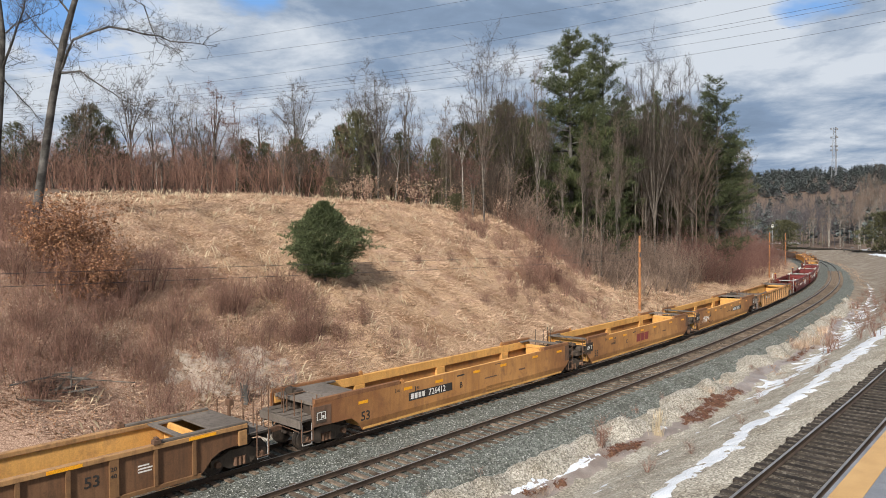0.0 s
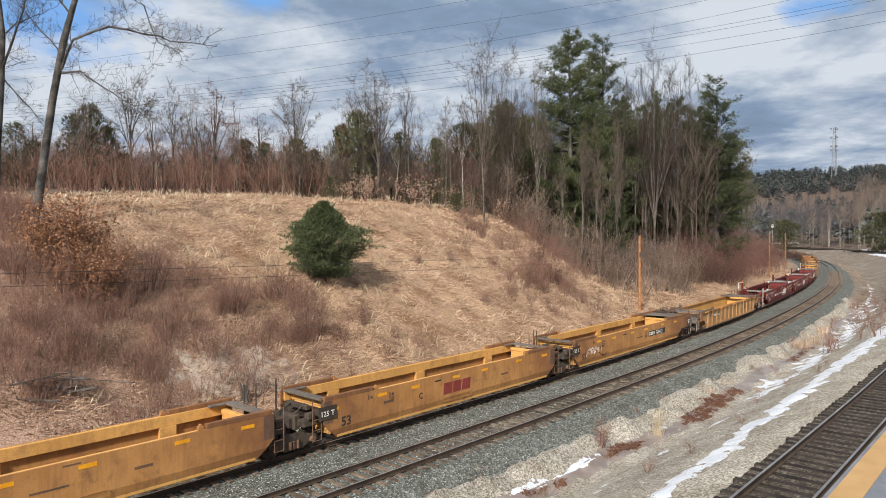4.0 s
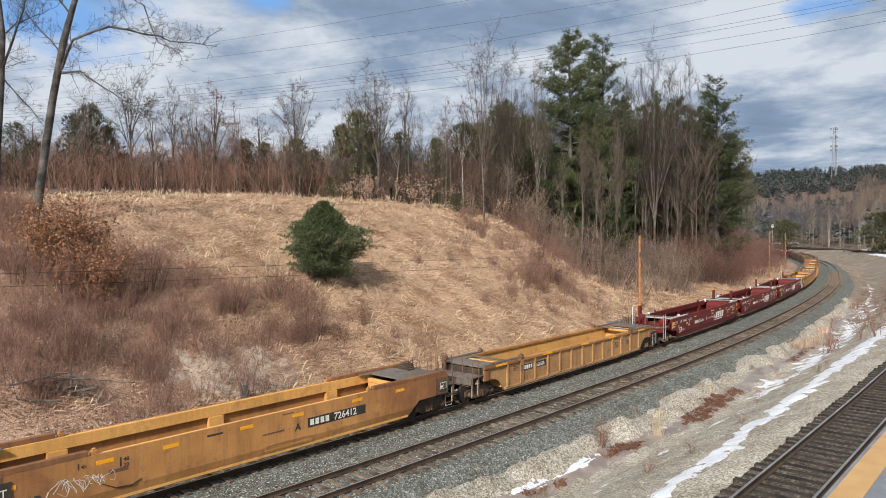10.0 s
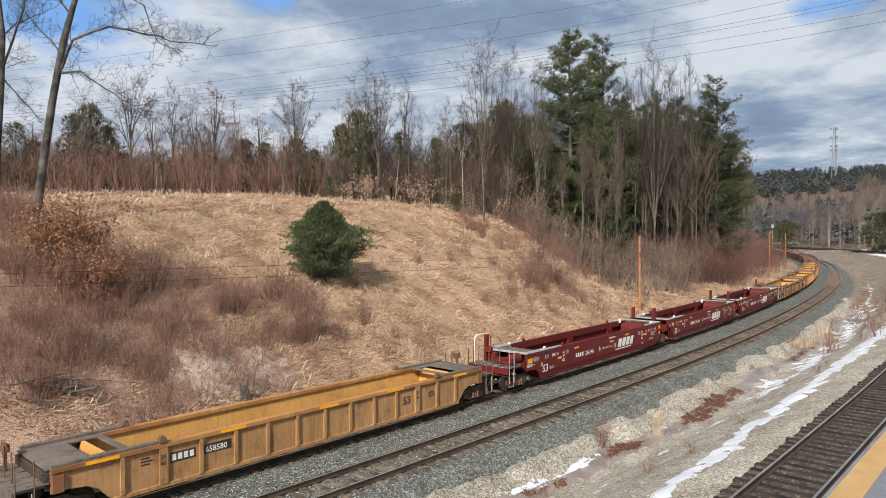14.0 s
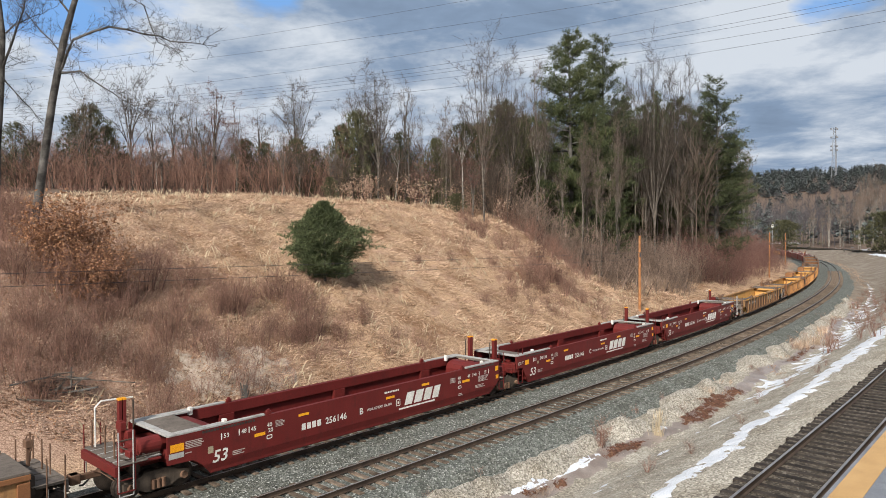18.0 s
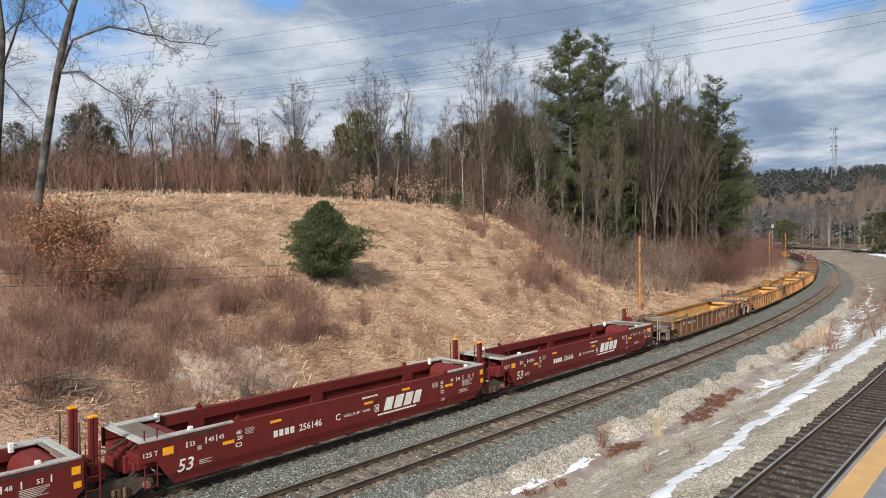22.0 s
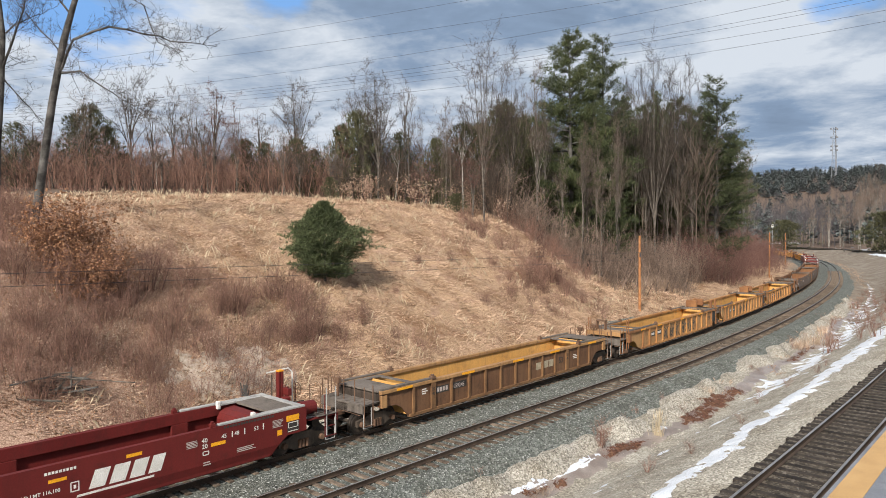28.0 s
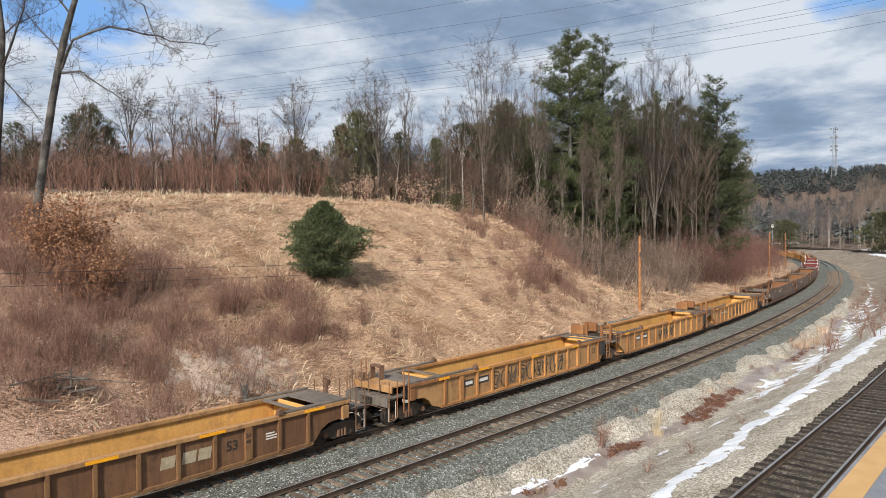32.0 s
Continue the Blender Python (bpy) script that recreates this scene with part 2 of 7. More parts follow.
def ground_material():
    """Dry grass and leaf litter on the bank, crushed stone on the platform side, by the ground's own zones."""
    k = Nodes("ground_cover")
    p = k.world_pos()
    big = k.noise(p, 0.09, 5)
    mid = k.noise(p, 0.8, 6)
    fine = k.noise(p, 16.0, 6, 0.75)
    # the lie of the matted grass: long streaks in swirls
    swirl = k.n("ShaderNodeTexNoise", Scale=0.28, Detail=2)
    k.link(p, swirl.inputs["Vector"])
    bend = k.n("ShaderNodeVectorMath")
    bend.operation = 'SCALE'
    bend.inputs[3].default_value = 7.0
    k.link(swirl.outputs["Color"], bend.inputs[0])
    bent = k.n("ShaderNodeVectorMath")
    bent.operation = 'ADD'
    k.link(p, bent.inputs[0])
    k.link(bend.outputs[0], bent.inputs[1])
    lie = k.n("ShaderNodeMapping")
    lie.inputs["Scale"].default_value = (0.7, 4.5, 2.0)
    lie.inputs["Rotation"].default_value = (0, 0, 0.5)
    k.link(bent.outputs[0], lie.inputs[0])
    streak = k.noise(lie.outputs[0], 3.4, 5, 0.7)
    straw = k.ramp(fine, [(0.3, (0.16, 0.10, 0.062)), (0.5, (0.41, 0.285, 0.19)), (0.7, (0.65, 0.49, 0.345))])
    # streaks paint shadow between the matted stems and highlights on them
    straw = k.mix(1.0, straw, k.ramp(streak, [(0.36, (0.36, 0.31, 0.28)), (0.48, (0.93, 0.93, 0.93)), (0.64, (1.25, 1.25, 1.25))]), 'MULTIPLY')
    litter = k.ramp(fine, [(0.32, (0.10, 0.058, 0.043)), (0.5, (0.33, 0.215, 0.16)), (0.7, (0.66, 0.50, 0.40))])
    grass = k.mix(k.ramp(mid, [(0.5, (0, 0, 0)), (0.68, (0.8, 0.8, 0.8))]), straw, litter)
    grass = k.mix(1.0, grass, k.ramp(k.noise(p, 0.3, 6, 0.68), [(0.36, (0.62, 0.53, 0.47)), (0.5, (0.95, 0.94, 0.92)), (0.62, (1.12, 1.1, 1.06))]), 'MULTIPLY')
    at = k.t.nodes.new("ShaderNodeAttribute")
    at.attribute_name = "zone"
    sep = k.t.nodes.new("ShaderNodeSeparateColor")
    k.link(at.outputs["Color"], sep.inputs[0])
    floor = k.ramp(fine, [(0.3, (0.055, 0.042, 0.034)), (0.52, (0.145, 0.105, 0.082)), (0.75, (0.30, 0.225, 0.18))])
    grass = k.mix(sep.outputs[1], grass, litter)
    grass = k.mix(sep.outputs[2], grass, floor)
    stones = k.t.nodes.new("ShaderNodeTexVoronoi")
    stones.inputs["Scale"].default_value = 19.0
    k.link(p, stones.inputs["Vector"])
    tone = k.ramp(stones.outputs["Color"], [(0.0, (0.14, 0.13, 0.112)), (0.5, (0.37, 0.345, 0.30)), (1.0, (0.66, 0.63, 0.57))])
    dirt = k.ramp(k.noise(p, 0.5, 6), [(0.35, (0.74, 0.71, 0.66)), (0.6, (1.03, 1.02, 1.0))])
    stone = k.mix(1.0, tone, dirt, 'MULTIPLY')
    weedy = k.ramp(fine, [(0.3, (0.075, 0.054, 0.041)), (0.5, (0.185, 0.148, 0.115)), (0.72, (0.34, 0.285, 0.23))])
    sparse = k.mix(1.0, at.outputs["Alpha"], k.ramp(k.noise(p, 0.35, 5, 0.65), [(0.38, (0.5, 0.5, 0.5)), (0.58, (1, 1, 1))]), 'MULTIPLY')
    stone = k.mix(sparse, stone, weedy)
    k.base(k.mix(sep.outputs[0], grass, stone))
    k.set(0.95, 0.0, 0.15)
    k.bump(k.mix(sep.outputs[0], k.mix(0.5, fine, streak), k.mix(0.65, stones.outputs["Distance"], (0.5, 0.5, 0.5))), 0.7, 0.06)
    return k.m


def ballast_material(name, stops, size=13.0):
    k = Nodes(name)
    p = k.world_pos()
    v = k.t.nodes.new("ShaderNodeTexVoronoi")
    v.inputs["Scale"].default_value = size
    k.link(p, v.inputs["Vector"])
    c = k.ramp(v.outputs["Color"], stops)
    d = k.ramp(k.noise(p, 0.7, 5), [(0.35, (0.78, 0.76, 0.72)), (0.65, (1.1, 1.1, 1.1))])
    k.base(k.mix(1.0, c, d, 'MULTIPLY'))
    k.set(0.9, 0.0, 0.25)
    k.bump(v.outputs["Distance"], 1.0, 0.05)
    return k.m


M_GROUND = ground_material()
M_BALLAST = ballast_material("grey_ballast", [(0.0, (0.048, 0.054, 0.049)), (0.5, (0.125, 0.135, 0.122)), (0.88, (0.25, 0.262, 0.245)), (1.0, (0.60, 0.61, 0.59))])
M_BALLAST_OLD = ballast_material("brown_ballast", [(0.0, (0.035, 0.029, 0.024)), (0.6, (0.105, 0.088, 0.07)), (1.0, (0.25, 0.22, 0.185))])
M_STONE = ballast_material("crushed_stone", [(0.0, (0.11, 0.097, 0.078)), (0.5, (0.39, 0.36, 0.31)), (1.0, (0.70, 0.665, 0.60))], 16.0)
M_RAIL = speckled("rusty_rail", (0.055, 0.038, 0.03), (0.10, 0.07, 0.05), 2.0, 0.7, 0.3, "World")
M_HEAD = speckled("worn_rail_head", (0.36, 0.33, 0.30), (0.50, 0.47, 0.44), 1.0, 0.35, 0.8, "World")
M_TIE = speckled("weathered_timber", (0.06, 0.043, 0.032), (0.20, 0.155, 0.118), 3.0, 0.9, 0, "World", 0.4, 25.0, vary=0.35)
M_TIE_NEW = speckled("creosoted_timber", (0.022, 0.018, 0.016), (0.055, 0.045, 0.038), 3.0, 0.85, 0, "World", 0.4, 25.0, vary=0.35)
M_LITTER = speckled("rotten_leaf_litter", (0.07, 0.034, 0.022), (0.30, 0.17, 0.105), 5.0, 0.85, 0, "World", 0.8, 26.0)
M_SILT = speckled("wet_grey_silt", (0.20, 0.16, 0.14), (0.32, 0.27, 0.24), 1.2, 0.35, 0, "World", 0.1, 30.0)
M_STEEL = speckled("galvanised_steel", (0.28, 0.29, 0.31), (0.38, 0.39, 0.41), 2.0, 0.5, 0.6)
M_SNOW = speckled("old_snow", (0.62, 0.66, 0.73), (0.77, 0.80, 0.85), 2.0, 0.75, 0, "World", 0.2, 30.0)
M_CONCRETE = speckled("platform_concrete", (0.17, 0.185, 0.215), (0.24, 0.255, 0.285), 1.2, 0.85, 0, "World", 0.1, 60.0)
M_YELLOW_EDGE = speckled("tactile_yellow", (0.49, 0.295, 0.115), (0.58, 0.36, 0.15), 1.5, 0.6, 0, "World", 0.05, 50.0)
M_WOODPOLE = speckled("orange_weathered_pole", (0.30, 0.13, 0.055), (0.48, 0.23, 0.10), 2.5, 0.85, 0, "Object", 0.3, 30.0)
M_WIRE = speckled("dark_wire", (0.03, 0.03, 0.035), (0.05, 0.05, 0.055), 1.0, 0.6)
M_BARK = speckled("grey_bark", (0.06, 0.052, 0.045), (0.19, 0.165, 0.142), 2.2, 0.9, 0, "Object", 0.4, 18.0, vary=0.25)
M_BARK_PALE = speckled("pale_bark", (0.15, 0.135, 0.12), (0.42, 0.39, 0.35), 2.2, 0.9, 0, "Object", 0.4, 18.0, vary=0.3)
M_BARK_DARK = speckled("dark_bark", (0.04, 0.038, 0.036), (0.145, 0.138, 0.13), 1.4, 0.9, 0, "Object", 0.5, 14.0, vary=0.15)
M_TWIG = leafy("bare_twigs", (0.038, 0.030, 0.025), (0.10, 0.08, 0.066))
M_BRUSH = leafy("brown_brushwood", (0.098, 0.053, 0.041), (0.385, 0.228, 0.175))
M_BRUSH_GREY = leafy("grey_brown_brushwood", (0.085, 0.06, 0.048), (0.31, 0.228, 0.182))
M_TWIG_MID = leafy("brown_saplings", (0.075, 0.056, 0.046), (0.22, 0.17, 0.135))
# distance haze is painted into both ridge colours: paler, bluer, little contrast
M_NEEDLE_HAZED = leafy("hazed_ridge_needles", (0.08, 0.096, 0.10), (0.115, 0.135, 0.13))
M_TWIG_HAZED = leafy("hazed_ridge_twigs", (0.065, 0.06, 0.066), (0.12, 0.112, 0.12))
M_CEDAR = leafy("olive_cedar_needles", (0.038, 0.042, 0.022), (0.14, 0.138, 0.072))
M_TWIG_RED = leafy("reddish_twigs", (0.11, 0.058, 0.048), (0.27, 0.15, 0.125))
M_NEEDLE = leafy("pine_needles", (0.026, 0.038, 0.017), (0.115, 0.132, 0.058))
M_NEEDLE_BLUE = leafy("young_pine_needles", (0.026, 0.04, 0.02), (0.19, 0.22, 0.105))
M_LEAF = leafy("withered_leaves", (0.13, 0.062, 0.035), (0.48, 0.26, 0.145))
M_LEAF_PALE = leafy("pale_withered_leaves", (0.20, 0.125, 0.085), (0.66, 0.51, 0.39))
def straw_material():
    """Dry grass: a tone for each blade, browner and paler in swathes; the darkest paint in shaded hollows."""
    k = Nodes("dry_grass")
    c = k.ramp(k.island(), [(0.0, (0.24, 0.15, 0.098)), (1.0, (0.62, 0.45, 0.325))])
    p = k.world_pos()
    c = k.mix(1.0, c, k.ramp(k.noise(p, 0.55, 5, 0.65), [(0.34, (0.40, 0.34, 0.30)), (0.5, (0.93, 0.92, 0.91)), (0.64, (1.2, 1.2, 1.2))]), 'MULTIPLY')
    k.base(c)
    k.set(0.7, 0.0, 0.25)
    return k.m


M_STRAW = straw_material()
M_DITCH_LEAF = leafy("rotten_red_leaves", (0.045, 0.02, 0.015), (0.20, 0.09, 0.06))
M_SOIL = speckled("pale_bare_soil", (0.34, 0.27, 0.215), (0.52, 0.44, 0.37), 2.5, 0.95, 0, "World", 0.5, 20.0)
M_STRAW_PALE = leafy("pale_dry_grass", (0.36, 0.29, 0.20), (0.62, 0.52, 0.37))

# ---------------------------------------------------------------- ground


def build_ground():
    def axis(lo, hi, centre, fine, grow):
        out = [centre]
        st = fine
        while out[-1] < hi:
            out.append(out[-1] + st)
            if out[-1] - centre > 45:
                st *= grow
        st = fine
        left = [centre]
        while left[-1] > lo:
            left.append(left[-1] - st)
            if centre - left[-1] > 45:
                st *= grow
        return np.array(left[:0:-1] + out)
    xs = axis(-2500, 2800, 0.0, 0.62, 1.06)
    ys = axis(-1500, 4200, 45.0, 0.62, 1.06)
    X, Y = np.meshgrid(xs, ys)
    X, Y = X.ravel(), Y.ravel()
    Z = ground_z(X, Y)
    nx, ny = len(xs), len(ys)
    idx = np.arange(nx * ny).reshape(ny, nx)
    f = np.stack([idx[:-1, :-1], idx[:-1, 1:], idx[1:, 1:], idx[1:, :-1]], -1).reshape(-1, 4)
    me = bpy.data.meshes.new("ground")
    me.from_pydata(np.stack([X, Y, Z], 1).tolist(), [], f.tolist())
    me.polygons.foreach_set("use_smooth", [True] * len(me.polygons))
    s, o = along(X, Y)
    stone = (o < TRAIN + 4.2).astype(float)
    wood = np.clip(smooth(o, 52, 58) + smooth(s, 58, 75) * smooth(o, 14, 24) + smooth(Y, 250, 300), 0, 1)
    thicket = (1 - smooth(s, -6, 12)) * smooth(o, 8, 11) * 0.9
    col = np.zeros((len(X), 4), np.float32)
    beyond = smooth(siding_off(s) - o, 3.5, 6.0) * smooth(s, 70, 110)
    col[:, 0] = stone * (1 - smooth(Y, 300, 380)) * (1 - beyond)
    wood = np.maximum(wood, beyond)
    col[:, 1] = thicket
    col[:, 2] = np.clip(wood, 0, 1)
    col[:, 3] = smooth(s, 40, 110) * (1 - smooth(-o, 60, 70))
    at = me.color_attributes.new("zone", 'FLOAT_COLOR', 'POINT')
    at.data.foreach_set("color", col.ravel())
    me.materials.append(M_GROUND)
    return tagged(new("ground", me), "grassy cutting slope, gravel ditch and wooded plateau", "ground", kind="structure")


build_ground()


def ribbon(name, s0, s1, step, profile, mat, off=None, label="", category="", z0=0.0):
    """A strip along the tracks with a cross-section of (offset to the left, height)."""
    ss = np.arange(s0, s1 + step / 2, step)
    V, F = [], []
    n = len(profile)
    for i, s in enumerate(ss):
        base = off(s) if callable(off) else (off or 0.0)
        for o, z in profile:
            V.append(on_line(s, base + o, z + z0)[:])
        if i:
            for j in range(n - 1):
                a = (i - 1) * n + j
                F.append((a, a + 1, a + n + 1, a + n))
    ob = mesh_ob(name, V, F, mat)
    return ob


RAIL_H = 0.18
bed = ribbon("ballast_bed", -45, 430, 1.0, [(-3.4, -0.95), (-2.0, -0.27), (-1.5, -0.235), (1.5, -0.235), (2.2, -0.29), (TRAIN - 1.6, -0.235),
             (TRAIN + 1.6, -0.235), (TRAIN + 2.1, -0.28), (TRAIN + 3.6, -0.95)][::-1], M_BALLAST)
tagged(bed, "grey crushed-stone ballast bed under two tracks", "ballast", kind="structure")
bed2 = ribbon("ballast_bed", -45, 430, 1.0, [(-3.0, -0.75), (-1.45, -0.205), (1.25, -0.205), (1.35, -0.4)][::-1], M_BALLAST_OLD, siding_off, z0=SIDING_Z)
tagged(bed2, "brown dirty ballast bed under the platform track", "ballast", kind="structure")

RAIL_FOOT = [(-0.075, -RAIL_H), (0.075, -RAIL_H), (0.075, -RAIL_H + 0.012), (0.012, -RAIL_H + 0.03), (0.012, -0.045), (0.036, -0.035), (0.036, -0.006)]
RAIL_TOP = [(0.036, -0.006), (0.028, 0.0), (-0.028, 0.0), (-0.036, -0.006)]


def build_track(name, off, z0, s_from, s_to, tie_mat, label, tie_step):
    track = thing(name, label, "railway track", kind="structure")
    for side in (-0.7525, 0.7525):
        foot = [(o + side, z) for o, z in RAIL_FOOT] + [(side - 0.036, -0.006), (side - 0.036, -0.035), (side - 0.012, -0.045), (side - 0.012, -RAIL_H + 0.03), (side - 0.075, -RAIL_H + 0.012), (side - 0.075, -RAIL_H)]
        r = ribbon("rail", s_from, s_to, 1.0, foot, M_RAIL, off, z0=z0)
        r.parent = track
        h = ribbon("rail_head", s_from, s_to, 1.0, [(o + side, z + 0.001) for o, z in RAIL_TOP], M_HEAD, off, z0=z0)
        h.parent = r
    bm = boxes((-0.105, 0.105, -1.3, 1.3, -0.17, 0.0), bevel=0.012)
    me = bpy.data.meshes.new("sleeper")
    bm.to_mesh(me)
    bm.free()
    me.materials.append(tie_mat)
    rng = random.Random(name)
    far = bmesh.new()
    s = s_from
    n = 0
    while s < s_to:
        o = off(s) if callable(off) else off
        q = on_line(s, o, z0 - RAIL_H + 0.002)
        m = Matrix.Translation(q) @ pose(0, 0, 0, 0, 0, math.degrees(heading(s)) + rng.uniform(-1.3, 1.3)) @ Matrix.Translation((0, rng.uniform(-0.06, 0.06), rng.uniform(-0.012, 0.0)))
        if n < 240 and s > -14:
            t = new("sleeper", me)
            t.parent = track
            t.matrix_basis = m
            n += 1
        else:
            vs = box(far, -0.115, 0.115, -1.3, 1.3, -0.17, 0.0) if len(far.verts) < 1200 else None
            if vs:
                bmesh.ops.transform(far, matrix=m, verts=vs)
        s += tie_step * rng.uniform(0.94, 1.06)
    if far.verts:
        f = part("sleepers", far, tie_mat, track)
        tagged(f, kind="stuff")
    return track


# ---------------------------------------------------------------- train


def paint(name, a, b, dirt, rough=0.6, stain=0.5, ends=None):
    """Weathered coach paint: fading, streaks that run down, grime low on the side."""
    k = Nodes(name)
    v = k.coord("Object")
    fade = k.ramp(k.noise(v, 0.55, 4), [(0.35, a), (0.68, b)])
    streak = k.ramp(k.noise(k.coord("Object", (2.2, 2.2, 0.22)), 2.6, 5, 0.65), [(0.46, (0, 0, 0)), (0.72, (1, 1, 1))])
    c = k.mix(k.mix(1.0, streak, (stain,) * 3, 'MULTIPLY'), fade, dirt)
    blot = k.ramp(k.noise(v, 1.9, 6, 0.7), [(0.53, (0, 0, 0)), (0.72, (0.7, 0.7, 0.7))])
    c = k.mix(blot, c, dirt)
    if ends:
        # rust stains gather towards the trucks, in runs of their own shape
        sep = k.n("ShaderNodeSeparateXYZ")
        k.link(v, sep.inputs[0])
        far = k.n("ShaderNodeMath")
        far.operation = 'ABSOLUTE'
        k.link(sep.outputs[0], far.inputs[0])
        near = k.n("ShaderNodeMapRange")
        for j, u in ((1, 3.0), (2, 10.0), (3, -0.25), (4, 0.42)):
            near.inputs[j].default_value = u
        k.link(far.outputs[0], near.inputs[0])
        both = k.n("ShaderNodeMath")
        both.operation = 'ADD'
        k.link(near.outputs[0], both.inputs[0])
        k.link(k.noise(k.coord("Object", (0.8, 0.8, 0.5)), 1.1, 6, 0.68), both.inputs[1])
        c = k.mix(k.ramp(both.outputs[0], [(0.42, (0, 0, 0)), (0.85, (0.85, 0.85, 0.85))]), c, ends)
    fine = k.ramp(k.noise(v, 22.0, 3), [(0.3, (0.88, 0.88, 0.88)), (0.7, (1.08, 1.08, 1.08))])
    k.base(k.mix(1.0, c, fine, 'MULTIPLY'))
    k.set(rough, 0.0, 0.22)
    k.bump(k.noise(v, 0.9, 3), 0.12, 0.05)
    return k.m


P_YELLOW = paint("faded_yellow_paint", (0.40, 0.188, 0.066), (0.55, 0.28, 0.10), (0.20, 0.105, 0.06), stain=0.45, ends=(0.20, 0.088, 0.045))
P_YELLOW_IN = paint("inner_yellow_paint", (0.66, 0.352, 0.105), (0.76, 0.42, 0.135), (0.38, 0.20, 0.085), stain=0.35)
P_BROWN = paint("grimy_brown_paint", (0.135, 0.07, 0.04), (0.20, 0.108, 0.06), (0.06, 0.036, 0.026), stain=0.6)
P_OCHRE = paint("grimy_ochre_paint", (0.36, 0.20, 0.088), (0.46, 0.265, 0.12), (0.15, 0.085, 0.05), stain=0.6)
P_RIB = paint("grimy_rib_paint", (0.18, 0.095, 0.048), (0.25, 0.138, 0.066), (0.085, 0.05, 0.034), stain=0.5)
P_MAROON = paint("maroon_paint", (0.125, 0.017, 0.016), (0.15, 0.022, 0.02), (0.075, 0.018, 0.016), 0.55, 0.3)
P_DARK = paint("sooty_steel", (0.045, 0.036, 0.03), (0.085, 0.065, 0.052), (0.022, 0.019, 0.017), 0.75)
P_RUST = paint("rusty_steel", (0.13, 0.075, 0.05), (0.20, 0.12, 0.08), (0.06, 0.04, 0.03), 0.85)
P_DECK = paint("grimy_deck_plate", (0.135, 0.115, 0.10), (0.20, 0.172, 0.15), (0.06, 0.05, 0.042), 0.8)
P_GREY = paint("pale_grey_grating", (0.34, 0.34, 0.335), (0.44, 0.44, 0.43), (0.17, 0.145, 0.13), 0.7)
P_TRUCK = paint("dusty_cast_steel", (0.062, 0.049, 0.04), (0.115, 0.09, 0.07), (0.03, 0.025, 0.022), 0.8)
P_DUST = paint("dusty_brown_paint", (0.13, 0.095, 0.075), (0.20, 0.148, 0.118), (0.075, 0.05, 0.038), 0.75, 0.5)
P_STAIN = paint("rust_stained_yellow", (0.21, 0.098, 0.05), (0.31, 0.15, 0.068), (0.115, 0.06, 0.038), 0.75, 0.6)
P_WHEEL = speckled("sooty_wheel", (0.03, 0.025, 0.022), (0.085, 0.065, 0.052), 4.0, 0.65, 0.3)
P_WHITE = speckled("white_stencil", (0.66, 0.64, 0.60), (0.80, 0.79, 0.76), 2.0, 0.6)
P_PRINT = speckled("worn_white_print", (0.36, 0.30, 0.28), (0.52, 0.46, 0.43), 2.0, 0.6)
P_BLACK = speckled("black_stencil", (0.025, 0.022, 0.02), (0.05, 0.045, 0.04), 2.0, 0.6)
P_SIGNAL = speckled("yellow_reflector", (0.86, 0.36, 0.012), (0.95, 0.44, 0.02), 2.0, 0.35)
P_CREAM = speckled("dirty_cream_stencil", (0.34, 0.28, 0.19), (0.46, 0.39, 0.28), 3.0, 0.7)
P_RED = speckled("dull_red_stencil", (0.22, 0.035, 0.03), (0.28, 0.05, 0.04), 2.0, 0.6)

HALF = 9.68          # half the length between two pivots of a jointed unit
TOP = 1.95


def text_on(parent, body, x, z, size, mat, y=-1.506, slant=0.0, label=""):
    """Stencilled characters on the side that faces the platform."""
    cu = bpy.data.curves.new("marking", 'FONT')
    cu.body = body
    cu.size = size
    cu.shear = slant
    cu.extrude = 0.001
    cu.offset = size * 0.016
    cu.resolution_u = 2
    tmp = bpy.data.objects.new("marking", cu)
    me = bpy.data.meshes.new_from_object(tmp)
    bpy.data.objects.remove(tmp)
    bpy.data.curves.remove(cu)
    me.name = "marking"
    me.materials.clear()
    me.materials.append(mat)
    ob = new("marking", me)
    ob.parent = parent
    ob.matrix_basis = pose(x, y, z, 90, 0, 0)
    if label:
        tagged(ob, label)
    return ob


def plates(parent, name, mat, limits, y=-1.507, slant=0.0, label=""):
    """Thin painted bars (x0, x1, z0, z1) on the platform side."""
    if name in ("mark_bar", "number_panel", "weld_patch") and len(limits) > 1:
        for l in limits:
            plates(parent, name, mat, [l], y, slant, label)
        return None
    bm = bmesh.new()
    for x0, x1, z0, z1 in limits:
        vs = box(bm, x0, x1, y, y + 0.006, z0, z1)
        if slant:
            for v in vs:
                v.co.x += (v.co.z - 0.9) * slant
    return part(name, bm, mat, parent, label)


def lines_of_print(parent, x, z, w, rows, mat, pitch=0.055, y=-1.507, seed=1):
    """Small print that cannot be read, as bars."""
    rng = random.Random(seed)
    plates(parent, "small_print", mat, [(x, x + w * rng.uniform(0.7, 1.0), z - i * pitch, z - i * pitch + pitch * 0.5) for i in range(rows)], y)


